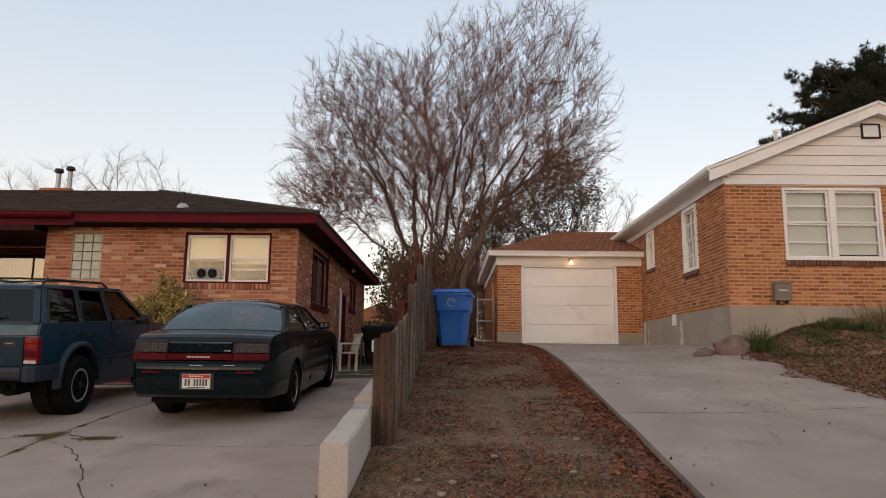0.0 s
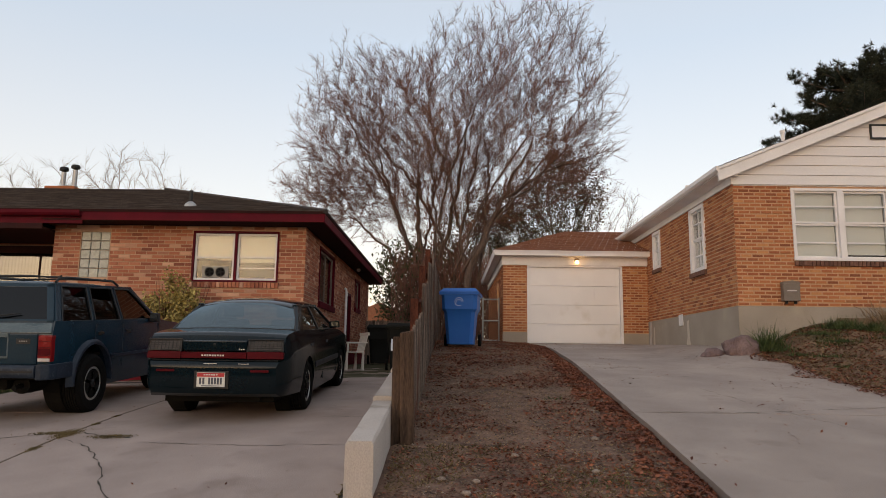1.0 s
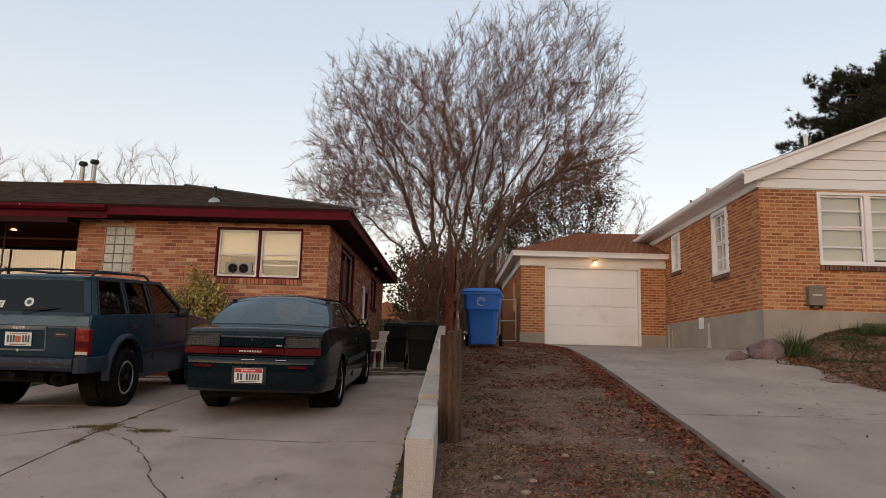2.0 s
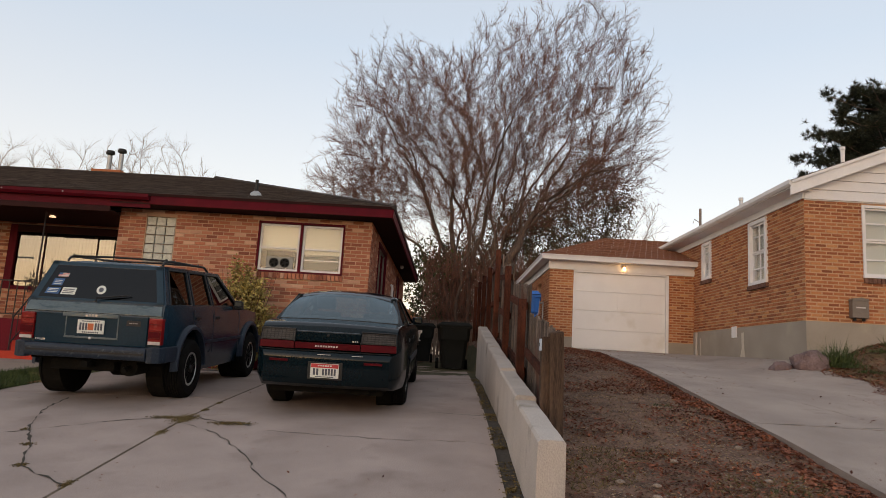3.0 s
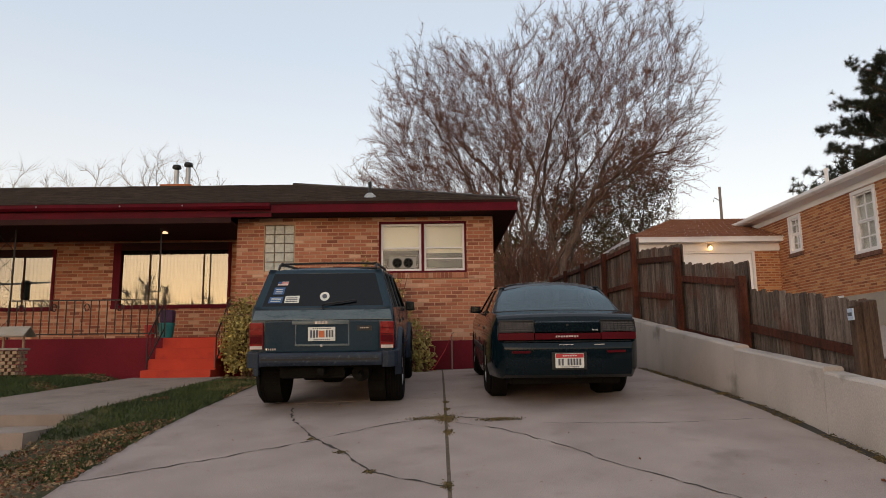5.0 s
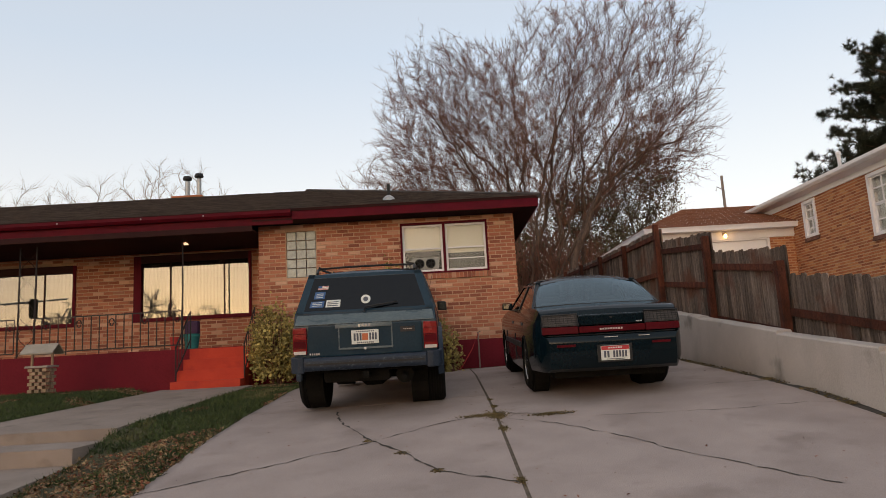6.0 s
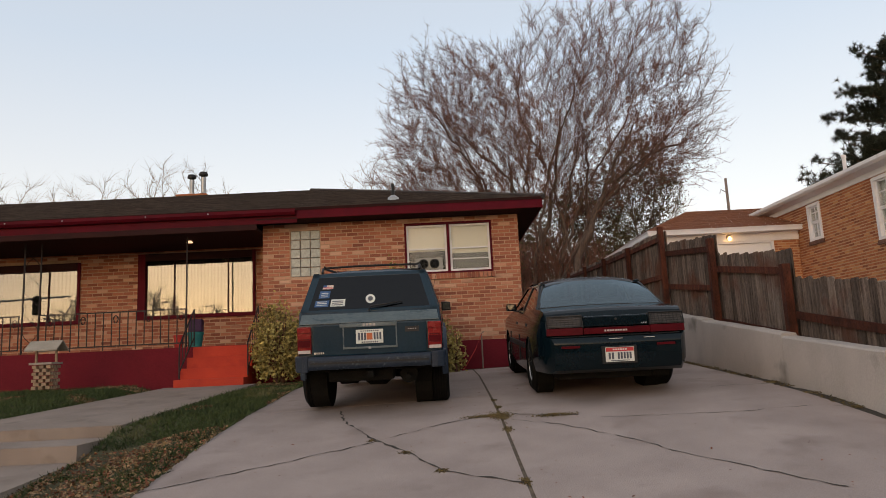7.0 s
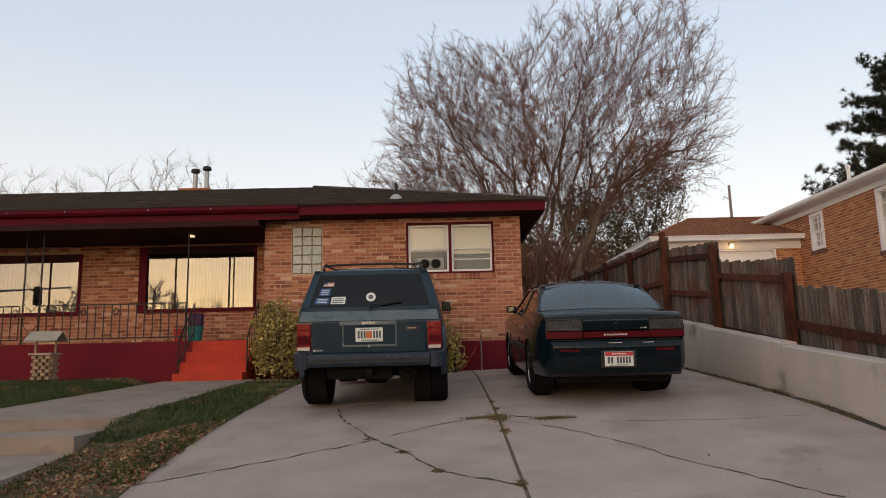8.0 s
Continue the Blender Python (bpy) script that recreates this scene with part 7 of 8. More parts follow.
def big_tree():
    th = thing("bare_tree", "huge many-stemmed tree, nearly leafless, russet twigs", "tree", (-0.8, 25.8, 1.9))
    th.matrix_basis = Matrix.Identity(4)
    stems = [
        [(-1.25, 27.4, 1.7), (-1.2, 27.3, 4.4), (-1.5, 27.6, 7.2), (-1.6, 28.2, 9.6)],
        [(-1.0, 27.6, 1.7), (-0.7, 27.2, 5.0), (0.1, 26.8, 8.5), (0.4, 26.4, 11.0)],
        [(0.3, 25.9, 1.7), (0.45, 25.8, 4.4), (1.75, 25.4, 7.5), (3.0, 25.1, 10.0)],
        [(0.5, 26.2, 1.8), (1.1, 26.3, 6.0), (1.3, 26.3, 9.5)],
        [(-1.3, 27.5, 3.4), (-2.8, 28.4, 6.0), (-4.8, 29.4, 7.8)],
        [(-1.2, 27.3, 4.4), (-2.6, 28.4, 8.0), (-3.6, 29.2, 10.8)],
        [(1.75, 25.4, 7.5), (3.6, 25.0, 8.6), (5.2, 24.8, 9.0)],
    ]
    lobes = [(-3.4, 29.0, 11.0, 3.75, 3.2, 4.4), (2.9, 24.8, 11.2, 3.2, 3.2, 4.4), (-5.5, 29.4, 8.9, 2.4, 2.3, 1.9), (0.2, 26.6, 11.8, 2.5, 2.8, 3.6), (4.6, 25.0, 9.0, 1.7, 2.3, 2.0), (0.0, 27.2, 8.2, 3.2, 2.2, 2.5)]
    r = random.Random(12)
    for k in range(10):
        bx, by = r.uniform(-1.6, 0.9), r.uniform(25.6, 27.8)
        left = k % 2
        tx, ty, tz = (r.uniform(-5.0, -0.2), r.uniform(27.5, 30.0), r.uniform(8.5, 12.5)) if left else (r.uniform(0.2, 5.0), r.uniform(24.0, 26.8), r.uniform(9.0, 13.0))
        m = 0.45
        stems.append([(bx, by, 1.8), (bx + (tx - bx) * 0.16, by + (ty - by) * 0.2, 1.8 + (tz - 1.8) * 0.35), (bx + (tx - bx) * m, by + (ty - by) * m, 1.8 + (tz - 1.8) * 0.66), (tx, ty, tz)])
    N, par, rad = ramify(stems, lobes, 5)
    root = np.arange(len(N))
    for i in range(len(N)):
        if par[i] >= 0:
            root[i] = root[par[i]]
    for k in np.unique(root):
        part("trunk" if k == 0 else "stem", limb_mesh("stem", N, par, np.where(root == k, rad, 0.0), BARK, 0.03), None, th, "grey-brown fissured trunk" if k == 0 else "")
    part("branchwork", limb_mesh("branches", N, par, rad, TWIG, 0.0, 0.03), None, th, "thin russet branches")["kind"] = "stuff"
    me, p1, p2 = twig_mesh("twigs", N, par, rad, TWIG_FINE, 5, 0.42, 8, most=0.011, thick=0.0038, up=0.3, spread=0.75, bend=0.3, fan=(-0.2, 26.8, 6.5))
    tagged(part("twig_haze", me, None, th), kind="stuff")
    g = np.random.default_rng(3)
    mid = np.array((0.6, 26.5, 8.2))
    far = (((p1 - mid) / np.array((5.4, 5.0, 4.4))) ** 2).sum(1)
    sel = p1[g.uniform(size=len(p1)) < 0.7 * np.clip(1.15 - far, 0, 1)]
    lumps = np.array([noise.noise(Vector(q) * 0.55) for q in p1])
    sel = np.concatenate([sel, p1[g.uniform(size=len(p1)) < np.clip(0.22 + 1.1 * lumps, 0.06, 0.85)]])
    tagged(part("foliage", leaf_mesh("leaves", sel + g.normal(size=sel.shape) * 0.05, 0.058, DRY_LEAF, 4), None, th, "few withered russet leaves"), kind="stuff")
    for x, y, z in ((3.65, 24.3, 11.7),):
        bm = bmesh.new()
        r = random.Random(9)
        for k in range(46):
            a = Vector((r.gauss(0, 0.11), r.gauss(0, 0.11), r.gauss(0, 0.06)))
            b = a + Vector((r.gauss(0, 0.16), r.gauss(0, 0.16), r.gauss(0, 0.05)))
            tube(bm, [a + Vector((x, y, z)), b + Vector((x, y, z))], 0.008, 3, False)
        part("nest", bm, TWIG, th, "ragged twig nest")
    # tangle of suckers about the foot
    S = np.array([(g.uniform(-2.4, 1.6), g.uniform(25.8, 28.8), g.uniform(1.9, 5.2)) for k in range(900)])
    base = S + np.stack([g.normal(size=900) * 0.1, g.normal(size=900) * 0.1, np.full(900, -0.35)], 1)
    NN = np.concatenate([base, S])
    pp = np.concatenate([np.full(900, -1), np.arange(900)])
    me, _, _ = twig_mesh("suckers", NN, pp, np.full(1800, 0.01), TWIG_FINE, 4, 1.3, 18, thick=0.007, up=0.9)
    tagged(part("sucker_tangle", me, None, th, "tangle of thin shoots at the foot"), kind="stuff")


def leafy_tree(name, label, at, trunk_h, lobes, leaf, leaf_size, n_att, per, seed, step=0.35, spread=0.2):
    th = thing(name, label, "tree", at)
    th.matrix_basis = Matrix.Identity(4)
    x, y, z = at
    stems = [[(x, y, z), (x + 0.1, y, z + trunk_h * 0.6), (x, y, z + trunk_h)], [(x + 0.1, y, z + trunk_h * 0.5), (x + 0.8, y + 0.3, z + trunk_h)], [(x, y, z + trunk_h * 0.4), (x - 0.7, y - 0.2, z + trunk_h * 0.95)]]
    N, par, rad, kids = grow(stems, lobes, n_att, step, 2.5, 0.5, seed, tip=0.009)
    rad = np.minimum(rad, 0.22)
    part("trunk", limb_mesh("trunk", N, par, rad, BARK, 0.0), None, th)
    me, p1, p2 = twig_mesh("twigs", N, par, rad, TWIG, per, 0.6, seed + 1, thick=0.005, up=0.1)
    tagged(part("twig_haze", me, None, th), kind="stuff")
    g = np.random.default_rng(seed + 2)
    c = np.concatenate([p1, p2, p2 + g.normal(size=p2.shape) * spread, p1 + g.normal(size=p1.shape) * spread])
    tagged(part("crown", leaf_mesh("crown", c, leaf_size, leaf, seed + 3, curl=0.4, shape=0.55), None, th), kind="stuff")


def far_tree(at, lobes, stems, seed, n=500, per=4, length=1.1, thick=0.008):
    th = thing("bare_tree", "distant leafless pale grey tree above the rooftops", "tree", at, group="distant bare trees")
    th.matrix_basis = Matrix.Identity(4)
    N, par, rad, kids = grow(stems, lobes, n, 0.5, 4.0, 0.8, seed, tip=0.012, lift=0.3)
    rad = np.minimum(rad, 0.3)
    part("trunk", limb_mesh("trunk", N, par, rad, TWIG_GREY, 0.0), None, th)
    me, _, _ = twig_mesh("twigs", N, par, rad, TWIG_GREY, per, length, seed + 1, thick=thick, droop=0.25)
    tagged(part("twig_haze", me, None, th), kind="stuff")


def pine():
    th = thing("pine_tree", "tall dark green pine with clumped needles", "tree", (20.5, 33.0, 2.0))
    th.matrix_basis = Matrix.Identity(4)
    g = np.random.default_rng(21)
    bm = bmesh.new()
    tube(bm, [(20.0, 33, 1.6), (20.1, 33.1, 9), (20.3, 33, 16.6)], [0.35, 0.25, 0.06], 10)
    part("trunk", bm, BARK, th, smooth=True)
    verts_c = []
    limbs = bmesh.new()
    for k in range(120):
        h = 6.8 + 10.0 * (k / 120) ** 0.9
        out = 7.2 * min(1.0, max(0.02, 1 - (h - 9.5) / 8.0)) ** 0.6 * g.uniform(0.5, 0.88) + 0.3
        a = k * 2.4 + g.uniform(-0.5, 0.5)
        d = Vector((math.cos(a), math.sin(a), 0.1 + 0.22 * g.uniform()))
        side = Vector((-math.sin(a), math.cos(a), 0.0))
        base = Vector((20.2, 33.05, h - 0.8))
        tipp = base + d * out
        mid = base.lerp(tipp, 0.55) + Vector((0, 0, -0.2))
        tube(limbs, [base, mid, tipp], [0.06, 0.04, 0.012], 5, False)
        for q in range(int(5 + out * 2.6)):
            f = g.uniform(0.25, 1.0)
            p = base.lerp(tipp, f) + Vector((0, 0, -0.4 * f * (1 - f)))
            e = p + side * g.normal() * (0.25 + 0.5 * (1 - f)) * out * 0.28 + d * g.uniform(0.1, 0.5) + Vector((0, 0, g.uniform(0.0, 0.35)))
            tube(limbs, [p, e], [0.018, 0.008], 3, False)
            for w in range(6):
                verts_c.append(p.lerp(e, g.uniform(0.35, 1.05)) + Vector(g.normal(size=3) * 0.13))
    part("limb_work", limbs, BARK, th)["kind"] = "stuff"
    C = np.array([tuple(c) for c in verts_c])
    n_per = 30
    c = np.repeat(C, n_per, axis=0)
    n = len(c)
    d = g.normal(size=(n, 3))
    d[:, 2] += 0.55
    d /= np.linalg.norm(d, axis=1)[:, None]
    L = g.uniform(0.16, 0.34, (n, 1))
    s = np.cross(d, g.normal(size=(n, 3)))
    s /= np.linalg.norm(s, axis=1)[:, None]
    V = np.stack([c - s * 0.016, c + s * 0.016, c + d * L], axis=1).reshape(-1, 3)
    b = (np.arange(n) * 3)[:, None]
    tagged(part("needle_mass", raw("needles", V.tolist(), (b + np.array((0, 1, 2))).tolist(), NEEDLE), None, th), kind="stuff")


big_tree()
leafy_tree("undergrowth", "dark tangled brush behind the fence and garage", (0.8, 29.2, 2.0), 0.9, [(1.2, 29.2, 3.0, 2.6, 1.0, 1.5), (-0.8, 29.4, 3.0, 1.8, 1.0, 1.4), (2.6, 29.2, 4.6, 1.6, 1.0, 1.6), (-0.6, 29.3, 4.8, 2.2, 1.0, 1.7)], OLIVE_LEAF, 0.14, 2400, 9, 90)
leafy_tree("leafy_tree", "olive-leaved tree thinning in autumn behind the garage", (4.8, 32.6, 2.2), 5.0, [(5.1, 32.8, 9.0, 2.1, 2.0, 2.9), (3.2, 32.3, 7.3, 2.4, 2.0, 2.6), (5.7, 32.8, 6.6, 1.3, 1.4, 1.8)], OLIVE_LEAF, 0.115, 2300, 9, 40)
leafy_tree("leafy_tree", "dark green tree behind the board fence", (1.0, 30.5, 2.0), 3.0, [(1.3, 30.5, 6.2, 2.7, 2.0, 2.6), (-0.6, 30.5, 4.6, 2.0, 1.6, 1.7)], OLIVE_LEAF, 0.125, 1700, 6, 50)
leafy_tree("large_shrub", "tall green and yellow shrub beside the house", (-2.0, 28.0, 1.7), 1.6, [(-2.0, 28.0, 4.3, 1.3, 1.3, 2.0), (-1.6, 28.0, 2.9, 1.4, 1.2, 1.1)], GREEN_LEAF, 0.15, 900, 9, 60)
far_tree((-24, 50, 2), [(-23.6, 50, 13.9, 2.6, 3, 3.2), (-20.0, 50, 12.8, 2.0, 2, 2.2), (-26.5, 50, 14.4, 1.8, 2, 1.6)], [[(-23.5, 50, 2), (-23.6, 50, 11)], [(-23.6, 50, 9), (-20.5, 50, 13)], [(-23.6, 50, 9), (-26, 50, 12.6)]], 71)
far_tree((-33, 50, 2), [(-33.0, 50, 13.0, 3.0, 3, 2.6), (-36.5, 50, 12.4, 2.6, 3, 2.8), (-29.6, 50, 13.6, 2.2, 2, 2.0)], [[(-33.5, 50, 2), (-33.4, 50, 10)], [(-33.4, 50, 9), (-36, 50, 12.5)], [(-33.4, 50, 9), (-30, 50, 12)]], 73, length=1.5)
far_tree((-43, 52, 2), [(-42.0, 52, 14.8, 4.0, 3, 3.6)], [[(-42, 52, 2), (-42, 52, 11)]], 75)
far_tree((-7.6, 38, 2), [(-7.8, 38, 10.9, 2.5, 2.0, 2.1), (-5.6, 38, 9.6, 1.8, 1.6, 1.8)], [[(-6.2, 38, 2), (-6.4, 38, 7.6)], [(-6.4, 38, 6.4), (-8.4, 38, 10.6)]], 79, n=700, per=5, length=0.8, thick=0.006)
far_tree((12, 50, 2), [(11.8, 50, 11.6, 2.6, 3, 2.6), (9.4, 50, 10.5, 1.8, 2, 1.8)], [[(11.5, 50, 2), (11.6, 50, 9)], [(11.6, 50, 7), (9.6, 50, 10)]], 77)
pine()


def foundation_shrub(at, w, d, h, seed, label, n=2600):
    th = thing("shrub", label, "shrub", at)
    g = np.random.default_rng(seed)
    bm = bmesh.new()
    for k in range(26):
        a, rr = g.uniform(0, math.tau), g.uniform(0.3, 1)
        tube(bm, [(0.1 * math.cos(a), 0.08 * math.sin(a), 0), (w * 0.3 * rr * math.cos(a), d * 0.3 * rr * math.sin(a), h * 0.5), (w * 0.48 * rr * math.cos(a), d * 0.48 * rr * math.sin(a), h * g.uniform(0.75, 1.1))], [0.012, 0.009, 0.003], 4, False)
    tagged(part("stem_bundle", bm, TWIG, th), kind="stuff")
    m = max(30, n // 34)
    dd = g.normal(size=(m, 3))
    dd /= np.linalg.norm(dd, axis=1)[:, None]
    r = g.uniform(0.25, 1, (m, 1)) ** 0.45
    c = dd * r * np.array((w / 2, d / 2, h / 2)) + np.array((0, 0, h * 0.5))
    c[:, 2] += 0.16 * np.maximum(0, g.normal(size=m)) * (c[:, 2] > h * 0.7)
    c = np.repeat(c, n // m + 1, axis=0)
    c = c + g.normal(size=c.shape) * np.array((0.055, 0.05, 0.085))
    c = c[c[:, 2] > 0.04]
    tagged(part("foliage", leaf_mesh("leaves", c, 0.072, SHRUB_LEAF, seed, shape=0.6), None, th), kind="stuff")


foundation_shrub((-7.75, 13.12, 1.0), 1.15, 0.8, 1.35, 5, "yellow-green leafy shrub beside the porch steps", 5200)
foundation_shrub((-5.45, 13.12, 1.0), 1.45, 0.7, 1.85, 6, "yellow-green leafy shrub against the brick wall", 8000)
foundation_shrub((-4.55, 13.2, 1.02), 0.5, 0.5, 0.8, 7, "thin yellowing shrub against the brick wall", 900)

# ---- grass, litter, stones ----
def scatter(n, x0, x1, y0, y1, ok, seed):
    g = np.random.default_rng(seed)
    out = []
    for x, y in zip(g.uniform(x0, x1, n), g.uniform(y0, y1, n)):
        if ok(x, y):
            out.append((x, y, ground_z(x, y)))
    return np.array(out)


def in_walk(x, y):
    if y < 8.5:
        return -10.9 < x < -8.62
    return np.interp(y, [8.5, 12.7], [-10.9, -9.75]) < x < np.interp(y, [8.5, 12.7], [-8.5, -8.05])


def lawn_ok(x, y):
    if x > -7.08 or in_walk(x, y) or y > 13.4:
        return False
    return noise.noise((x * 0.8, y * 0.8, 2.0)) + 0.45 * noise.noise((x * 2.7, y * 2.7, 5.0)) > (-0.75 if y > 7.9 else -0.06)


def blades(name, pts, high, mat, seed, lean=0.5, wide=0.006):
    g = np.random.default_rng(seed)
    n = len(pts)
    h = high * g.uniform(0.4, 1.3, (n, 1))
    d = g.normal(size=(n, 3)) * lean
    d[:, 2] = 1
    d /= np.linalg.norm(d, axis=1)[:, None]
    s = np.cross(d, g.normal(size=(n, 3)))
    s /= np.linalg.norm(s, axis=1)[:, None]
    mid = pts + d * h * 0.6
    tip = mid + (d + g.normal(size=(n, 3)) * 0.4) * h * 0.45
    V = np.stack([pts - s * wide, pts + s * wide, mid + s * wide * 0.7, mid - s * wide * 0.7, tip], axis=1).reshape(-1, 3)
    b = (np.arange(n) * 5)[:, None]
    return raw(name, V.tolist(), (b + np.array((0, 1, 2, 3))).tolist() + (b + np.array((3, 2, 4))).tolist(), mat)


P = scatter(170000, -15.5, -7.0, 4.2, 13.5, lawn_ok, 1)
tagged(new("grass", blades("grass", P, 0.068, GRASS, 2, 0.9, 0.0055)), "short patchy lawn grass with dry blades", "grass", kind="stuff")
P = scatter(78000, -15.0, -7.0, 4.2, 13.4, lambda x, y: x < -7.02 and not in_walk(x, y) and noise.noise((x * 1.1, y * 1.1, 8.0)) > (-0.5 if y < 7.8 else 0.26), 3)
few = np.random.default_rng(95).uniform(size=len(P)) < 0.22
tagged(new("fallen_leaves", leaf_mesh("fallen_leaves", P[~few] + np.array((0, 0, 0.03)), 0.04, FALLEN_TAN, 4, flat=0.6, shape=0.6)), "dry tan leaves lying on the lawn", "leaves", kind="stuff")
tagged(new("fallen_leaves", leaf_mesh("fallen_leaves", P[few] + np.array((0, 0, 0.034)), 0.04, FALLEN, 96, flat=0.6, shape=0.6)), "red-brown leaves lying on the lawn", "leaves", kind="stuff")


def strip_ok(x, y):
    if not (-0.62 < x < left_edge(y) + 0.02):
        return False
    e = left_edge(y) - x
    v = noise.noise((x * 1.2, y * 0.9, 4.0)) + 0.6 * noise.noise((x * 3.5, y * 3.0, 9.0))
    d = 0.2 + 0.8 * v + 1.1 * max(0, 1 - e / 0.45) + (0.3 if x < 0.3 and y > 11 else 0) + (0.1 if y < 5.8 else 0)
    return math.sin(x * 9176.3 + y * 7243.7) * 0.5 + 0.5 < d


P = scatter(80000, -0.65, 2.1, 4.3, 18.6, strip_ok, 5)
tagged(new("fallen_leaves", leaf_mesh("fallen_leaves", P + np.array((0, 0, 0.012)), 0.037, FALLEN, 6, flat=0.75, shape=0.6)), "red-brown leaf litter on the bare strip", "leaves", kind="stuff")


P = scatter(60000, -0.3, 2.1, 4.3, 18.0, lambda x, y: -0.03 < left_edge(y) - x < 0.42 + 0.3 * noise.noise((y * 0.9, 2.0, 61.0)) and noise.noise((x * 3, y * 2.2, 62.0)) > -0.25, 63)
tagged(new("fallen_leaves", leaf_mesh("fallen_leaves", P + np.array((0, 0, 0.016)), 0.048, FALLEN, 64, flat=0.7, shape=0.6)), "drift of red-brown leaves against the garage drive", "leaves", kind="stuff")


P = scatter(9000, -11.5, -1.1, 12.2, 13.2, lambda x, y: noise.noise((x * 1.8, y * 2.0, 71.0)) > 0.25 - 0.35 * (y - 12.2), 73)
tagged(new("fallen_leaves", leaf_mesh("fallen_leaves", P[:3600] + np.array((0, 0, 0.045)), 0.055, FALLEN_TAN, 74, flat=0.6, shape=0.6)), "dry leaves gathered along the house foundation", "leaves", kind="stuff")


def bed_ok(x, y):
    if x < drive_edge(y) - 0.05 - 0.3 * max(0.0, noise.noise((x * 2, y * 2, 6.0))):
        return False
    return noise.noise((x * 1.3, y * 1.3, 7.0)) > -0.45


P = scatter(36000, 4.8, 9.2, 6.6, 12.95, bed_ok, 7)
for p in P:
    p[2] = max(p[2], right_z(p[0], p[1]) + 0.003)
keep = np.random.default_rng(8).uniform(size=len(P))
tagged(new("fallen_leaves", leaf_mesh("fallen_leaves", P[keep < 0.42] + np.array((0, 0, 0.015)), 0.055, FALLEN, 8, flat=0.75, shape=0.6)), "red-brown leaves strewn over the mulch bed", "leaves", kind="stuff")
tagged(new("fallen_leaves", leaf_mesh("fallen_leaves", P[keep > 0.72] + np.array((0, 0, 0.013)), 0.05, FALLEN_TAN, 9, flat=0.75, shape=0.5)), "dry tan leaves and chips over the mulch bed", "leaves", kind="stuff")
straw = P[(keep > 0.42) & (keep < 0.58)]
tagged(new("dry_grass", blades("dry_grass", straw, 0.07, MOSS, 91, 1.5, 0.005)), "dry straw-coloured grass over the mulch bed", "grass", kind="stuff")
P = scatter(1500, 1.7, 5.6, 4.8, 18.5, lambda x, y: left_edge(y) + 0.02 < x < drive_edge(y) and noise.noise((x, y, 1.0)) > 0.12, 9)
P[:, 2] = [right_z(x, y) + 0.008 for x, y, z in P]
tagged(new("fallen_leaves", leaf_mesh("fallen_leaves", P[:700], 0.04, FALLEN, 10, flat=0.85)), "scattered leaf crumbs on the garage drive", "leaves", kind="stuff")
P = scatter(5000, 4.3, 5.5, 7.6, 13.0, lambda x, y: 0.0 < drive_edge(y) - x < 0.9 * abs(noise.noise((y * 1.3, 4.0, x))) + 0.05 + 0.25 * max(0.0, noise.noise((y * 2.6, 1.0, 3.0))), 92)
P[:, 2] = [right_z(x, y) + 0.009 for x, y, z in P]
tagged(new("fallen_leaves", leaf_mesh("fallen_leaves", P, 0.05, FALLEN, 93, flat=0.8)), "red-brown leaves spilling from the bed onto the drive", "leaves", kind="stuff")
P = scatter(700, -7.0, -1.0, 4.0, 12.5, lambda x, y: True, 19)
P[:, 2] = [left_z(x, y) + 0.007 for x, y, z in P]
tagged(new("fallen_leaves", leaf_mesh("fallen_leaves", P[:320], 0.028, FALLEN, 11, flat=0.85)), "scattered leaf crumbs on the cracked drive", "leaves", kind="stuff")
P = scatter(1600, -1.0, -0.86, 4.2, 13.0, lambda x, y: noise.noise((y * 1.5, 3.0, 1.0)) > -0.15, 12)
P[:, 2] = [left_z(x, y) + 0.004 for x, y, z in P]
tagged(new("fallen_leaves", leaf_mesh("fallen_leaves", P, 0.03, MOSS, 13, flat=0.6)), "leaves and dry weeds along the retaining wall", "leaves", kind="stuff")
P = scatter(500, -1.25, -0.9, 4.1, 4.9, lambda x, y: True, 14)
P[:, 2] = [left_z(x, y) + 0.012 for x, y, z in P]
tagged(new("fallen_leaves", leaf_mesh("fallen_leaves", P, 0.05, FALLEN, 15, flat=0.5)), "heap of red leaves at the wall's foot", "leaves", kind="stuff")


def pebbles(pts, lo, hi, seed):
    g = np.random.default_rng(seed)
    oct_v = np.array([(1, 0, 0), (-1, 0, 0), (0, 1, 0), (0, -1, 0), (0, 0, 0.7), (0, 0, -0.6)])
    oct_f = np.array([(0, 2, 4), (2, 1, 4), (1, 3, 4), (3, 0, 4), (2, 0, 5), (1, 2, 5), (3, 1, 5), (0, 3, 5)])
    n = len(pts)
    r = lo + (hi - lo) * g.uniform(0, 1, (n, 1, 1)) ** 3
    V = pts[:, None] + oct_v[None] * r * g.uniform(0.6, 1.3, (n, 6, 1)) + np.array((0, 0, 0.003))
    F = (np.arange(n) * 6)[:, None, None] + oct_f[None]
    return raw("pebbles", V.reshape(-1, 3).tolist(), F.reshape(-1, 3).tolist(), PEBBLE)


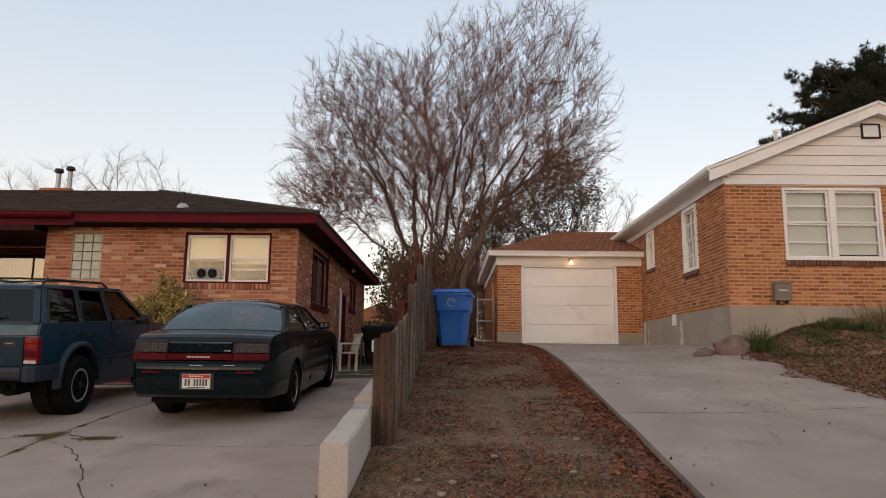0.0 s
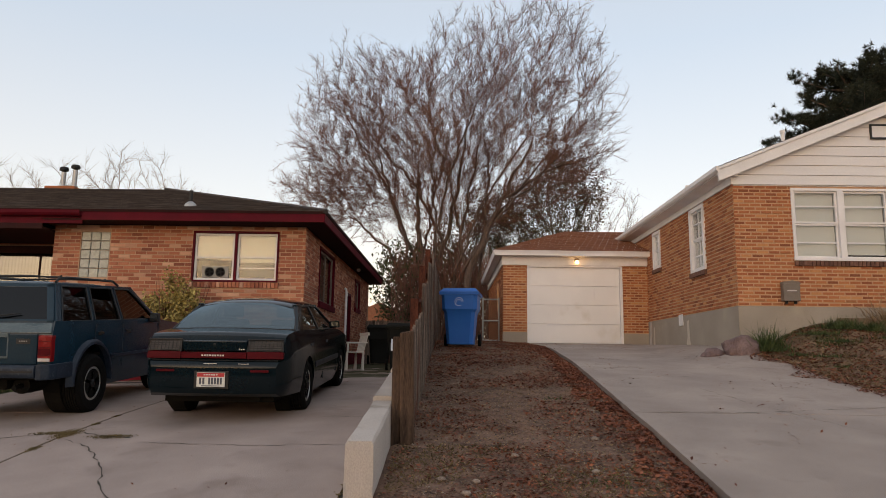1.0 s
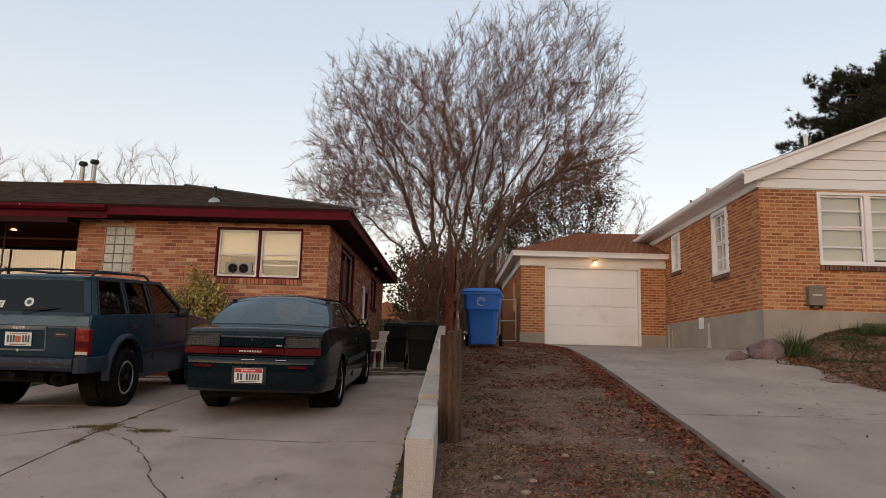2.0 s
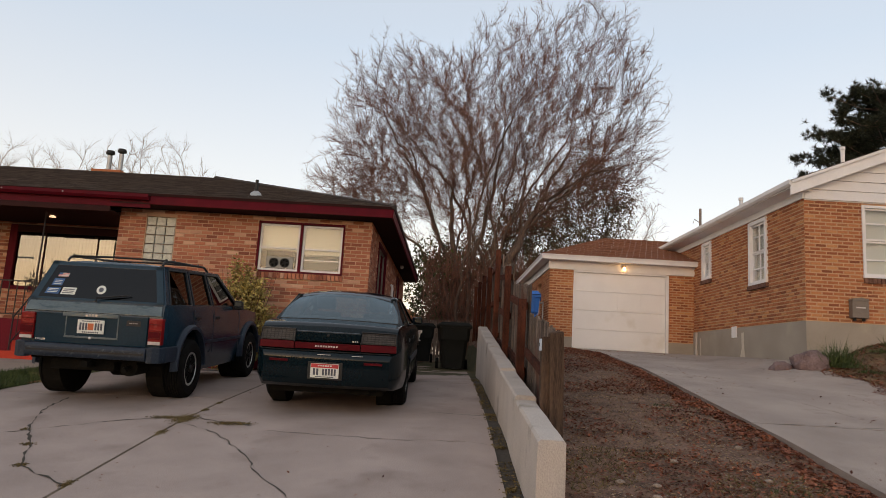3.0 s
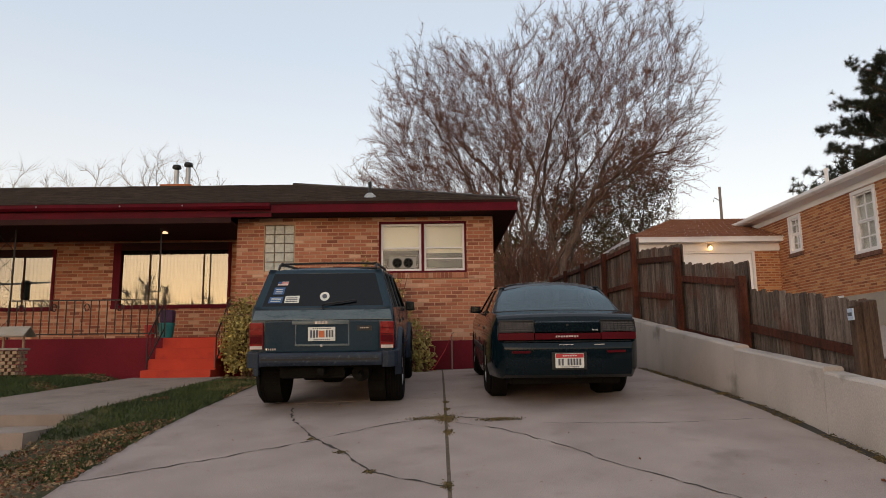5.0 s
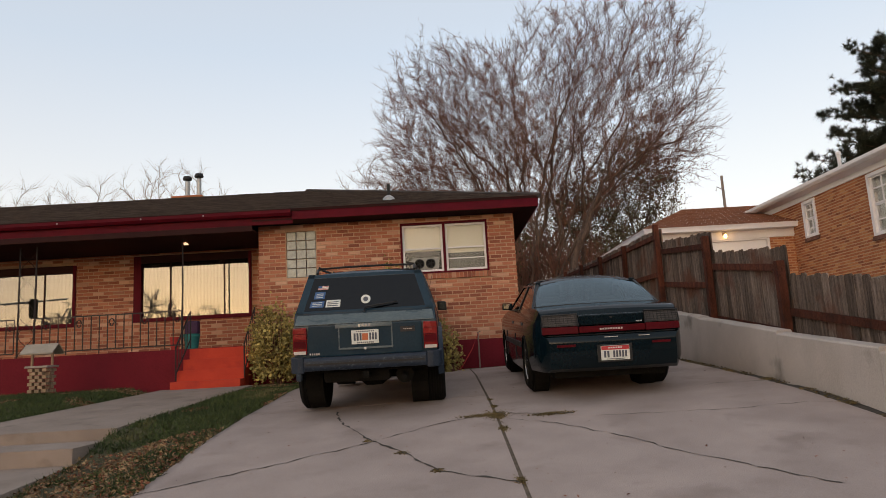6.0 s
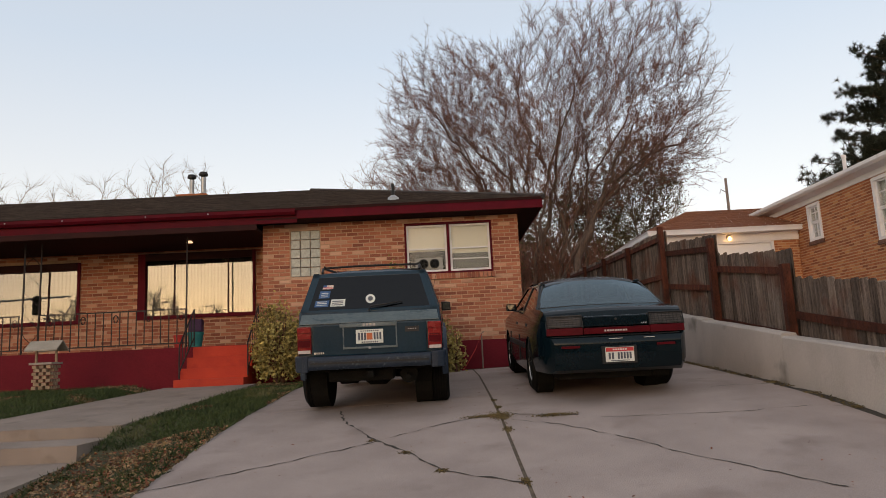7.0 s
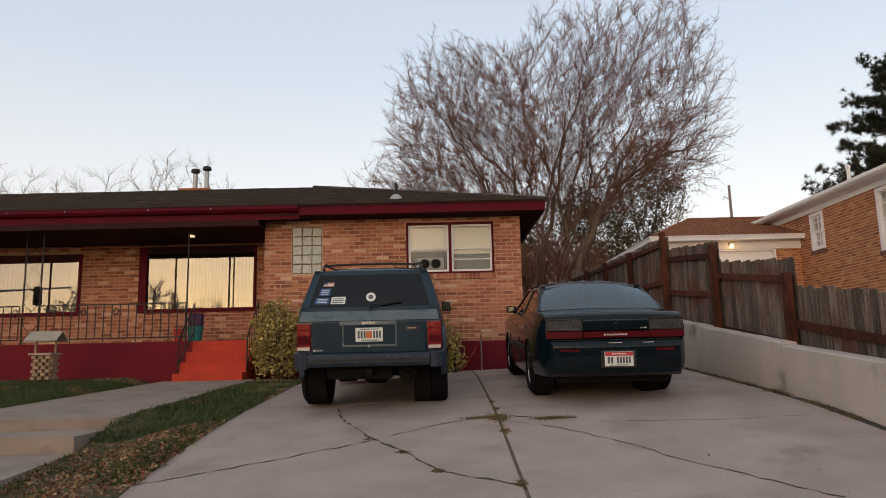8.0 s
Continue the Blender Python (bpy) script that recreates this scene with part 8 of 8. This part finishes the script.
P = scatter(46000, -0.62, 2.0, 4.3, 18.0, lambda x, y: x < left_edge(y) - 0.02 and noise.noise((x * 1.4, y * 1.4, 24.0)) > -0.5, 36)
tagged(new("leaf_crumbs", leaf_mesh("leaf_crumbs", P + np.array((0, 0, 0.01)), 0.022, FALLEN_TAN, 37, flat=0.8, shape=0.5)), "tan crumbs of leaf and straw in the dirt", "leaves", kind="stuff")
P = scatter(24000, -0.62, 1.9, 4.3, 17.0, lambda x, y: x < left_edge(y) - 0.03 and noise.noise((x * 1.1, y * 1.1, 14.0)) > -0.6, 16)
tagged(new("pebbles", pebbles(P, 0.003, 0.014, 17)), "pale gravel and pebbles in the dirt", "gravel", kind="stuff")
for k, (x, y) in enumerate(((0.02, 4.95), (-0.22, 5.0), (0.35, 5.6), (1.1, 6.2), (-0.05, 4.7), (0.9, 5.2), (1.3, 7.3))):
    bm = bmesh.new()
    bmesh.ops.create_icosphere(bm, subdivisions=2, radius=0.032)
    for v in bm.verts:
        v.co *= 1 + 0.35 * noise.noise(v.co * 22 + Vector((k * 3, 0, 0)))
        v.co.z *= 0.6
    bm.transform(Matrix.Translation((x, y, ground_z(x, y) + 0.01)))
    solo("stone", bm, PEBBLE, "pale fist-sized stone lying in the dirt", "stone", group="stones in the dirt", smooth=True)
# weeds in the joints
pts = []
gg = np.random.default_rng(30)
for x, y, w, n in ((-4.14, 7.35, 0.16, 380), (-4.3, 7.4, 0.14, 240), (-4.12, 6.75, 0.07, 160), (-4.15, 5.2, 0.06, 160), (-3.6, 7.2, 0.12, 200), (-5.05, 6.2, 0.06, 100), (-4.75, 5.6, 0.06, 110), (-5.4, 6.7, 0.05, 60), (-4.12, 7.9, 0.06, 130), (-0.92, 8.2, 0.08, 260), (-0.92, 6.6, 0.06, 100), (-4.13, 8.4, 0.05, 80), (-0.93, 5.4, 0.05, 120), (-0.93, 10.2, 0.06, 160)):
    for q in range(n * 3 if w > 0.1 else n * 3 // 2):
        px, py = x + gg.normal() * w * (0.3 if abs(x + 4.13) < 0.03 else 0.8 if w > 0.1 else 0.42), y + gg.normal() * w * (0.7 if abs(x + 4.13) < 0.03 else 0.32 if w > 0.1 else 0.42)
        pts.append((px, py, left_z(px, py)))
tagged(new("weeds", blades("weeds", np.array(pts), 0.013, MOSS, 31, 3.0, 0.006)), "low weeds and moss in the driveway joints", "weeds", kind="stuff")


P = scatter(3600, -0.6, 1.3, 4.2, 5.9, lambda x, y: x < left_edge(y) - 0.05 and noise.noise((x * 1.6, y * 1.3, 44.0)) > 0.02, 46)
tagged(new("dry_grass", blades("dry_grass", P, 0.045, MOSS, 47, 1.6, 0.004)), "flattened dry straw grass in the dirt", "grass", kind="stuff")
P = scatter(16000, 5.2, 9.0, 11.2, 12.9, lambda x, y: x > drive_edge(y) + 0.15 and noise.noise((x * 1.5, y * 2.2, 54.0)) > 0.62 - 0.42 * (y - 11.2), 56)
for p in P:
    p[2] = max(p[2], right_z(p[0], p[1]))
tagged(new("weeds", blades("weeds", P[::2], 0.07, GRASS, 57, 1.1, 0.006)), "rank green and straw weeds along the foundation", "weeds", kind="stuff")


def tuft(at, n, high, seed, label, mat=GRASS, spread=0.12, name="grass_tuft"):
    g = np.random.default_rng(seed)
    p = np.stack([g.normal(size=n) * spread, g.normal(size=n) * spread, np.zeros(n)], 1)
    ob = new(name, blades(name, p, high, mat, seed, 0.55, 0.007))
    ob.location = at
    tagged(ob, label, "plant", "tufts in the mulch bed", "stuff")


for k, (x, y, n, h) in enumerate(((5.55, 12.35, 500, 0.34), (6.0, 11.4, 240, 0.12), (6.35, 12.3, 420, 0.16), (6.8, 12.4, 700, 0.42), (7.3, 12.3, 600, 0.36), (7.1, 11.6, 300, 0.14), (7.9, 12.2, 500, 0.3), (5.9, 10.8, 160, 0.1), (6.6, 10.6, 140, 0.08), (7.6, 11.0, 160, 0.1), (5.8, 11.8, 260, 0.16), (6.5, 11.8, 300, 0.12), (1.05, 8.2, 90, 0.06), (0.9, 5.0, 90, 0.06))):
    tuft((x, y, ground_z(x, y) - 0.01), n * 2 // 3, h * 0.48, 80 + k, "tuft of arching green and straw grass", spread=0.16 if h > 0.1 else 0.1)
tuft((7.75, 12.55, ground_z(7.75, 12.55)), 260, 0.5, 99, "clump of yellowing iris-like leaves by the wall", FALLEN_TAN, 0.14, "iris_clump")


def boulder(at, size, seed):
    bm = bmesh.new()
    bmesh.ops.create_icosphere(bm, subdivisions=4, radius=1.0)
    for v in bm.verts:
        n = v.co.normalized()
        k = 1 + 0.22 * noise.noise(n * 1.6 + Vector((seed, 0, 0))) + 0.09 * noise.noise(n * 4.5) + 0.03 * noise.noise(n * 12)
        v.co = Vector((n.x * size[0], n.y * size[1], n.z * size[2])) * k
    bm.transform(Matrix.Translation(at))
    solo("boulder", bm, ROCK, "rough purplish-brown boulder at the bed's edge", "rock", smooth=True)


boulder((5.06, 12.55, 1.78), (0.35, 0.26, 0.23), 3)
tuft((5.5, 12.45, ground_z(5.5, 12.45) + 0.02), 260, 0.36, 131, "spiky dark green grass clump beside the boulder", GRASS, 0.12)
boulder((4.6, 12.68, 1.66), (0.2, 0.16, 0.13), 8)
bm = bmesh.new()
prism(bm, [(6.9, 12.62), (8.6, 12.55), (8.6, 12.72), (6.9, 12.76)], "z", 2.05, 2.36)
solo("edging_stone", bm, MULCH, "rough dark timber edging of the bed", "edging", bevel=0.01)


# ---- bins, chairs, wishing well, porch things ----
def wheelie_bin(name, label, at, turn, w, d, h, mat, mark=None):
    th = thing(name, label, "bin", at, turn=(0, 0, turn))
    bm = bmesh.new()
    rows = []
    for z, f in ((0.03, 0.7), (0.3 * h, 0.77), (0.58 * h, 0.84), (0.63 * h, 0.94), (0.8 * h, 0.965), (0.92 * h, 1.0)):
        hw, hd, c = w / 2 * f, d / 2 * f, 0.07
        rows.append([bm.verts.new(p) for p in ((-hw + c, -hd, z), (hw - c, -hd, z), (hw, -hd + c, z), (hw, hd - c, z), (hw - c, hd, z), (-hw + c, hd, z), (-hw, hd - c, z), (-hw, -hd + c, z))])
    for r, s in zip(rows, rows[1:]):
        for k in range(8):
            bm.faces.new((r[k], r[(k + 1) % 8], s[(k + 1) % 8], s[k]))
    bm.faces.new(rows[0][::-1])
    bm.faces.new(rows[-1])
    part("body", bm, mat, th, smooth=True, angle=30)
    part("rim", B((-w / 2 - 0.025, -d / 2 - 0.02, 0.88 * h, w / 2 + 0.025, d / 2 + 0.05, 0.925 * h)), mat, th, bevel=0.01)
    bm = bmesh.new()
    hexa(bm, [(-w / 2 - 0.03, -d / 2 - 0.04, 0.93 * h), (w / 2 + 0.03, -d / 2 - 0.04, 0.93 * h), (w / 2 + 0.03, d / 2 + 0.03, 0.93 * h), (-w / 2 - 0.03, d / 2 + 0.03, 0.93 * h), (-w / 2 + 0.05, -d / 2 + 0.06, h), (w / 2 - 0.05, -d / 2 + 0.06, h), (w / 2 - 0.05, d / 2, h), (-w / 2 + 0.05, d / 2, h)])
    part("lid", bm, mat, th, bevel=0.012)
    bm = bmesh.new()
    tube(bm, [(-w / 2 + 0.04, d / 2 + 0.09, 0.9 * h), (w / 2 - 0.04, d / 2 + 0.09, 0.9 * h)], 0.018, 8)
    part("handle", bm, mat, th)
    for s in (1, -1):
        bm = bmesh.new()
        lathe(bm, [(0.05, -0.03), (0.125, -0.03), (0.125, 0.03), (0.05, 0.03)], "x", (s * (w / 2 - 0.02), d / 2 - 0.08, 0.125), 24)
        part("wheel", bm, RUBBER, th, smooth=True)
    if mark:
        for rad in (0.085, 0.05):
            bm = bmesh.new()
            tube(bm, [(rad * math.cos(q * math.tau / 20), -d / 2 * 0.955 - 0.012, 0.76 * h + rad * math.sin(q * math.tau / 20)) for q in range(18 if rad > 0.06 else 12)], 0.006, 4)
            part("emblem", bm, GREY_PRINT, th, "pale round printed mark")


wheelie_bin("recycling_bin", "large blue plastic wheeled bin beside the fence", (0.06, 14.5, 1.8), -8, 0.76, 0.8, 1.17, BIN_BLUE, True)
wheelie_bin("rubbish_bin", "dark plastic wheeled bin beyond the cars", (-1.3, 16.3, 1.25), 5, 0.72, 0.74, 1.08, BIN_DARK)
wheelie_bin("rubbish_bin", "dark plastic wheeled bin against the house", (-2.2, 20.2, 1.35), 5, 0.72, 0.74, 1.12, BIN_DARK)


def resin_chair(at, turn):
    th = thing("garden_chair", "white plastic garden chair beside the house", "chair", at, turn=(0, 0, turn))
    part("seat", B((-0.24, -0.22, 0.4, 0.24, 0.22, 0.425)), CHAIR_WHITE, th, bevel=0.01)
    for x in (-0.24, 0.2):
        for y in (-0.22, 0.18):
            bm = bmesh.new()
            hexa(bm, [(x - 0.02, y - 0.02, 0), (x + 0.04, y - 0.02, 0), (x + 0.04, y + 0.04, 0), (x - 0.02, y + 0.04, 0), (x, y, 0.42), (x + 0.04, y, 0.42), (x + 0.04, y + 0.04, 0.42), (x, y + 0.04, 0.42)])
            part("leg", bm, CHAIR_WHITE, th)
    for k in range(6):
        x = -0.21 + k * 0.075
        bm = bmesh.new()
        hexa(bm, [(x, 0.2, 0.42), (x + 0.05, 0.2, 0.42), (x + 0.05, 0.22, 0.42), (x, 0.22, 0.42), (x, 0.3, 0.82), (x + 0.05, 0.3, 0.82), (x + 0.05, 0.32, 0.82), (x, 0.32, 0.82)])
        part("back_slat", bm, CHAIR_WHITE, th)
    part("back_rail", B((-0.26, 0.29, 0.8, 0.26, 0.33, 0.87)), CHAIR_WHITE, th, bevel=0.01)
    for s in (1, -1):
        part("armrest", B((s * 0.26 - 0.03, -0.22, 0.62, s * 0.26 + 0.03, 0.28, 0.645), (s * 0.26 - 0.015, -0.22, 0.42, s * 0.26 + 0.015, -0.18, 0.62)), CHAIR_WHITE, th)


resin_chair((-2.45, 16.2, 1.24), -60)


def wishing_well():
    th = thing("wishing_well", "small wooden garden wishing well with a shingled roof", "garden ornament", (-11.72, 12.45, 1.08))
    th.matrix_basis = th.matrix_basis @ Matrix.Diagonal((0.77, 0.77, 1, 1))
    for j in range(7):
        z = 0.04 + j * 0.06
        for s in (1, -1):
            for u in (-0.13, 0.03) if j % 2 else (-0.2, -0.04, 0.12):
                part("block", B((u, s * 0.16 - 0.05, z, u + 0.1, s * 0.16 + 0.05, z + 0.052)), WOOD_TAN, th)
                part("block", B((s * 0.18 - 0.05, u * 0.7, z, s * 0.18 + 0.05, u * 0.7 + 0.08, z + 0.052)), WOOD_TAN, th)
    part("rim", B((-0.26, -0.24, 0.465, 0.26, 0.24, 0.5)), WOOD_GREY, th, bevel=0.006)
    for s in (1, -1):
        part("post", B((s * 0.23 - 0.02, -0.02, 0.5, s * 0.23 + 0.02, 0.02, 0.86)), WOOD_TAN, th)
    for s in (1, -1):
        bm = bmesh.new()
        hexa(bm, [(-0.37, s * 0.26, 0.7), (0.37, s * 0.26, 0.7), (0.37, 0, 0.86), (-0.37, 0, 0.86), (-0.37, s * 0.26, 0.725), (0.37, s * 0.26, 0.725), (0.37, 0, 0.885), (-0.37, 0, 0.885)])
        part("roof_board", bm, WOOD_GREY, th)


wishing_well()


def pot(name, label, at, r, h, mat, cat):
    bm = bmesh.new()
    lathe(bm, [(r * 0.8, 0), (r, h * 0.8), (r * 1.06, h * 0.82), (r * 1.06, h), (r * 0.94, h), (r * 0.9, h * 0.7)], "z", at, 20)
    solo(name, bm, mat, label, cat, smooth=True)


pot("flower_pot", "teal pot standing on the porch by the steps", (-9.62, 13.95, 1.77), 0.15, 0.3, POT_TEAL, "pot")
pot("flower_pot", "red plastic pot standing on the porch", (-9.95, 13.95, 1.77), 0.1, 0.26, POT_RED, "pot")
solo("cushion", B((-9.74, 13.86, 2.07, -9.48, 14.06, 2.33)), PURPLE, "plum cloth bundle on the teal pot", "cloth", bevel=0.04)
# stand pipe with hose by the foundation
hp = thing("hose_bib", "metal stand pipe with a loop of hose by the wall", "pipe", (-3.95, 13.5, 1.05))
bm = bmesh.new()
tube(bm, [(0, 0, 0), (0, 0, 0.72), (0.04, -0.04, 0.74)], 0.014, 8)
part("pipe", bm, METER_GREY, hp)
bm = bmesh.new()
tube(bm, [(0, -0.02, 0.7), (-0.14, -0.05, 0.4), (-0.32, -0.06, 0.12), (-0.4, -0.05, 0.02)], 0.01, 6)
part("hose", bm, POT_RED, hp)
solo("rain_hose", B((-7.0, 12.78, 0.985, -4.3, 12.86, 1.03)), BLACK, "dark timber edging along the planting bed", "edging", bevel=0.012)
# cross fence, gate and distance behind
cf = thing("back_fence", "dark grey board fence across the side yard", "fence", (0, 0, 0))
for k in range(22):
    x = -3.0 + k * 0.11
    part("board", B((x, 23.2, 1.3, x + 0.1, 23.22, 2.75 + 0.012 * (k % 3))), WOOD_OLD, cf)
gt = thing("wire_gate", "galvanised pipe gate beside the garage", "gate", (0, 0, 0))
for a, b in (((0.75, 19.5, 1.9), (0.75, 19.5, 3.25)), ((1.2, 19.5, 1.9), (1.2, 19.5, 3.25)), ((0.75, 19.5, 3.2), (1.2, 19.5, 3.2)), ((0.75, 19.5, 2.6), (1.2, 19.5, 2.6)), ((0.75, 19.5, 2.05), (1.2, 19.5, 2.05))):
    bm = bmesh.new()
    tube(bm, [a, b], 0.022, 8)
    part("pipe", bm, STEEL, gt)
up = thing("utility_pole", "grey wooden utility pole with a small transformer", "pole", (16.4, 49.0, 2.0))
bm = bmesh.new()
tube(bm, [(0, 0, 0), (0, 0, 11.3)], [0.14, 0.09], 10)
part("shaft", bm, TWIG_GREY, up)
bm = bmesh.new()
tube(bm, [(-0.1, 0, 10.3), (-0.42, 0, 10.5), (-0.52, 0, 10.2)], 0.035, 6)
part("lamp_arm", bm, STEEL, up)
bm = bmesh.new()
lathe(bm, [(0.17, 8.1), (0.19, 8.2), (0.19, 8.8), (0.15, 8.9)], "z", (0.3, 0, 0), 14)
part("transformer", bm, STEEL, up, smooth=True)
fh = thing("far_house", "pale stucco house beyond the back yards", "house", (-9.5, 80, 1.6))
part("wall", B((-3, -3, 0, 6, 3, 4.0)), FARWALL, fh)
bm = bmesh.new()
prism(bm, [(-3.4, 3.9), (6.4, 3.9), (1.5, 6.0)], "y", -3.3, 3.3)
part("roof", bm, SHINGLE_R, fh)


# ---- across the street, seen in the panes ----
def signal_mast():
    th = thing("traffic_signal", "dark traffic signals hanging on a long mast arm", "traffic light", (-40.5, -13.0, -0.1))
    bm = bmesh.new()
    tube(bm, [(0, 0, 0), (0, 0, 6.4)], [0.16, 0.12], 12)
    part("pole", bm, STEEL, th)
    bm = bmesh.new()
    tube(bm, [(0, 0, 5.6), (6, 0, 6.2), (12.5, 0, 6.4)], [0.11, 0.08, 0.05], 10)
    part("mast_arm", bm, STEEL, th)
    for x in (4.5, 7.6, 10.4):
        h = part("signal_head", B((x - 0.2, -0.15, 5.3, x + 0.2, 0.15, 6.5)), SIGNAL_DARK, th, bevel=0.03)
        for z in (5.55, 5.9, 6.25):
            bm = bmesh.new()
            lathe(bm, [(0.13, 0.15), (0.13, 0.35), (0.12, 0.35), (0.12, 0.16)], "y", (x, 0, z), 14)
            part("visor", bm, SIGNAL_DARK, h)


signal_mast()
for k, (x, y, h) in enumerate(((-12, -38, 8.0), (-20, -42, 9.5), (-28, -40, 7.5), (-5, -44, 9), (-36, -46, 10), (6, -46, 9), (-44, -44, 9))):
    far_tree((x, y, 0), [(x, y, h * 0.68, h * 0.36, h * 0.3, h * 0.34)], [[(x, y, -0.1), (x, y, h * 0.4)]], 200 + k, n=420, per=6, length=1.1, thick=0.03)


# ---- the single bricks, last ----
for job in LATER:
    lay_bricks(*job)
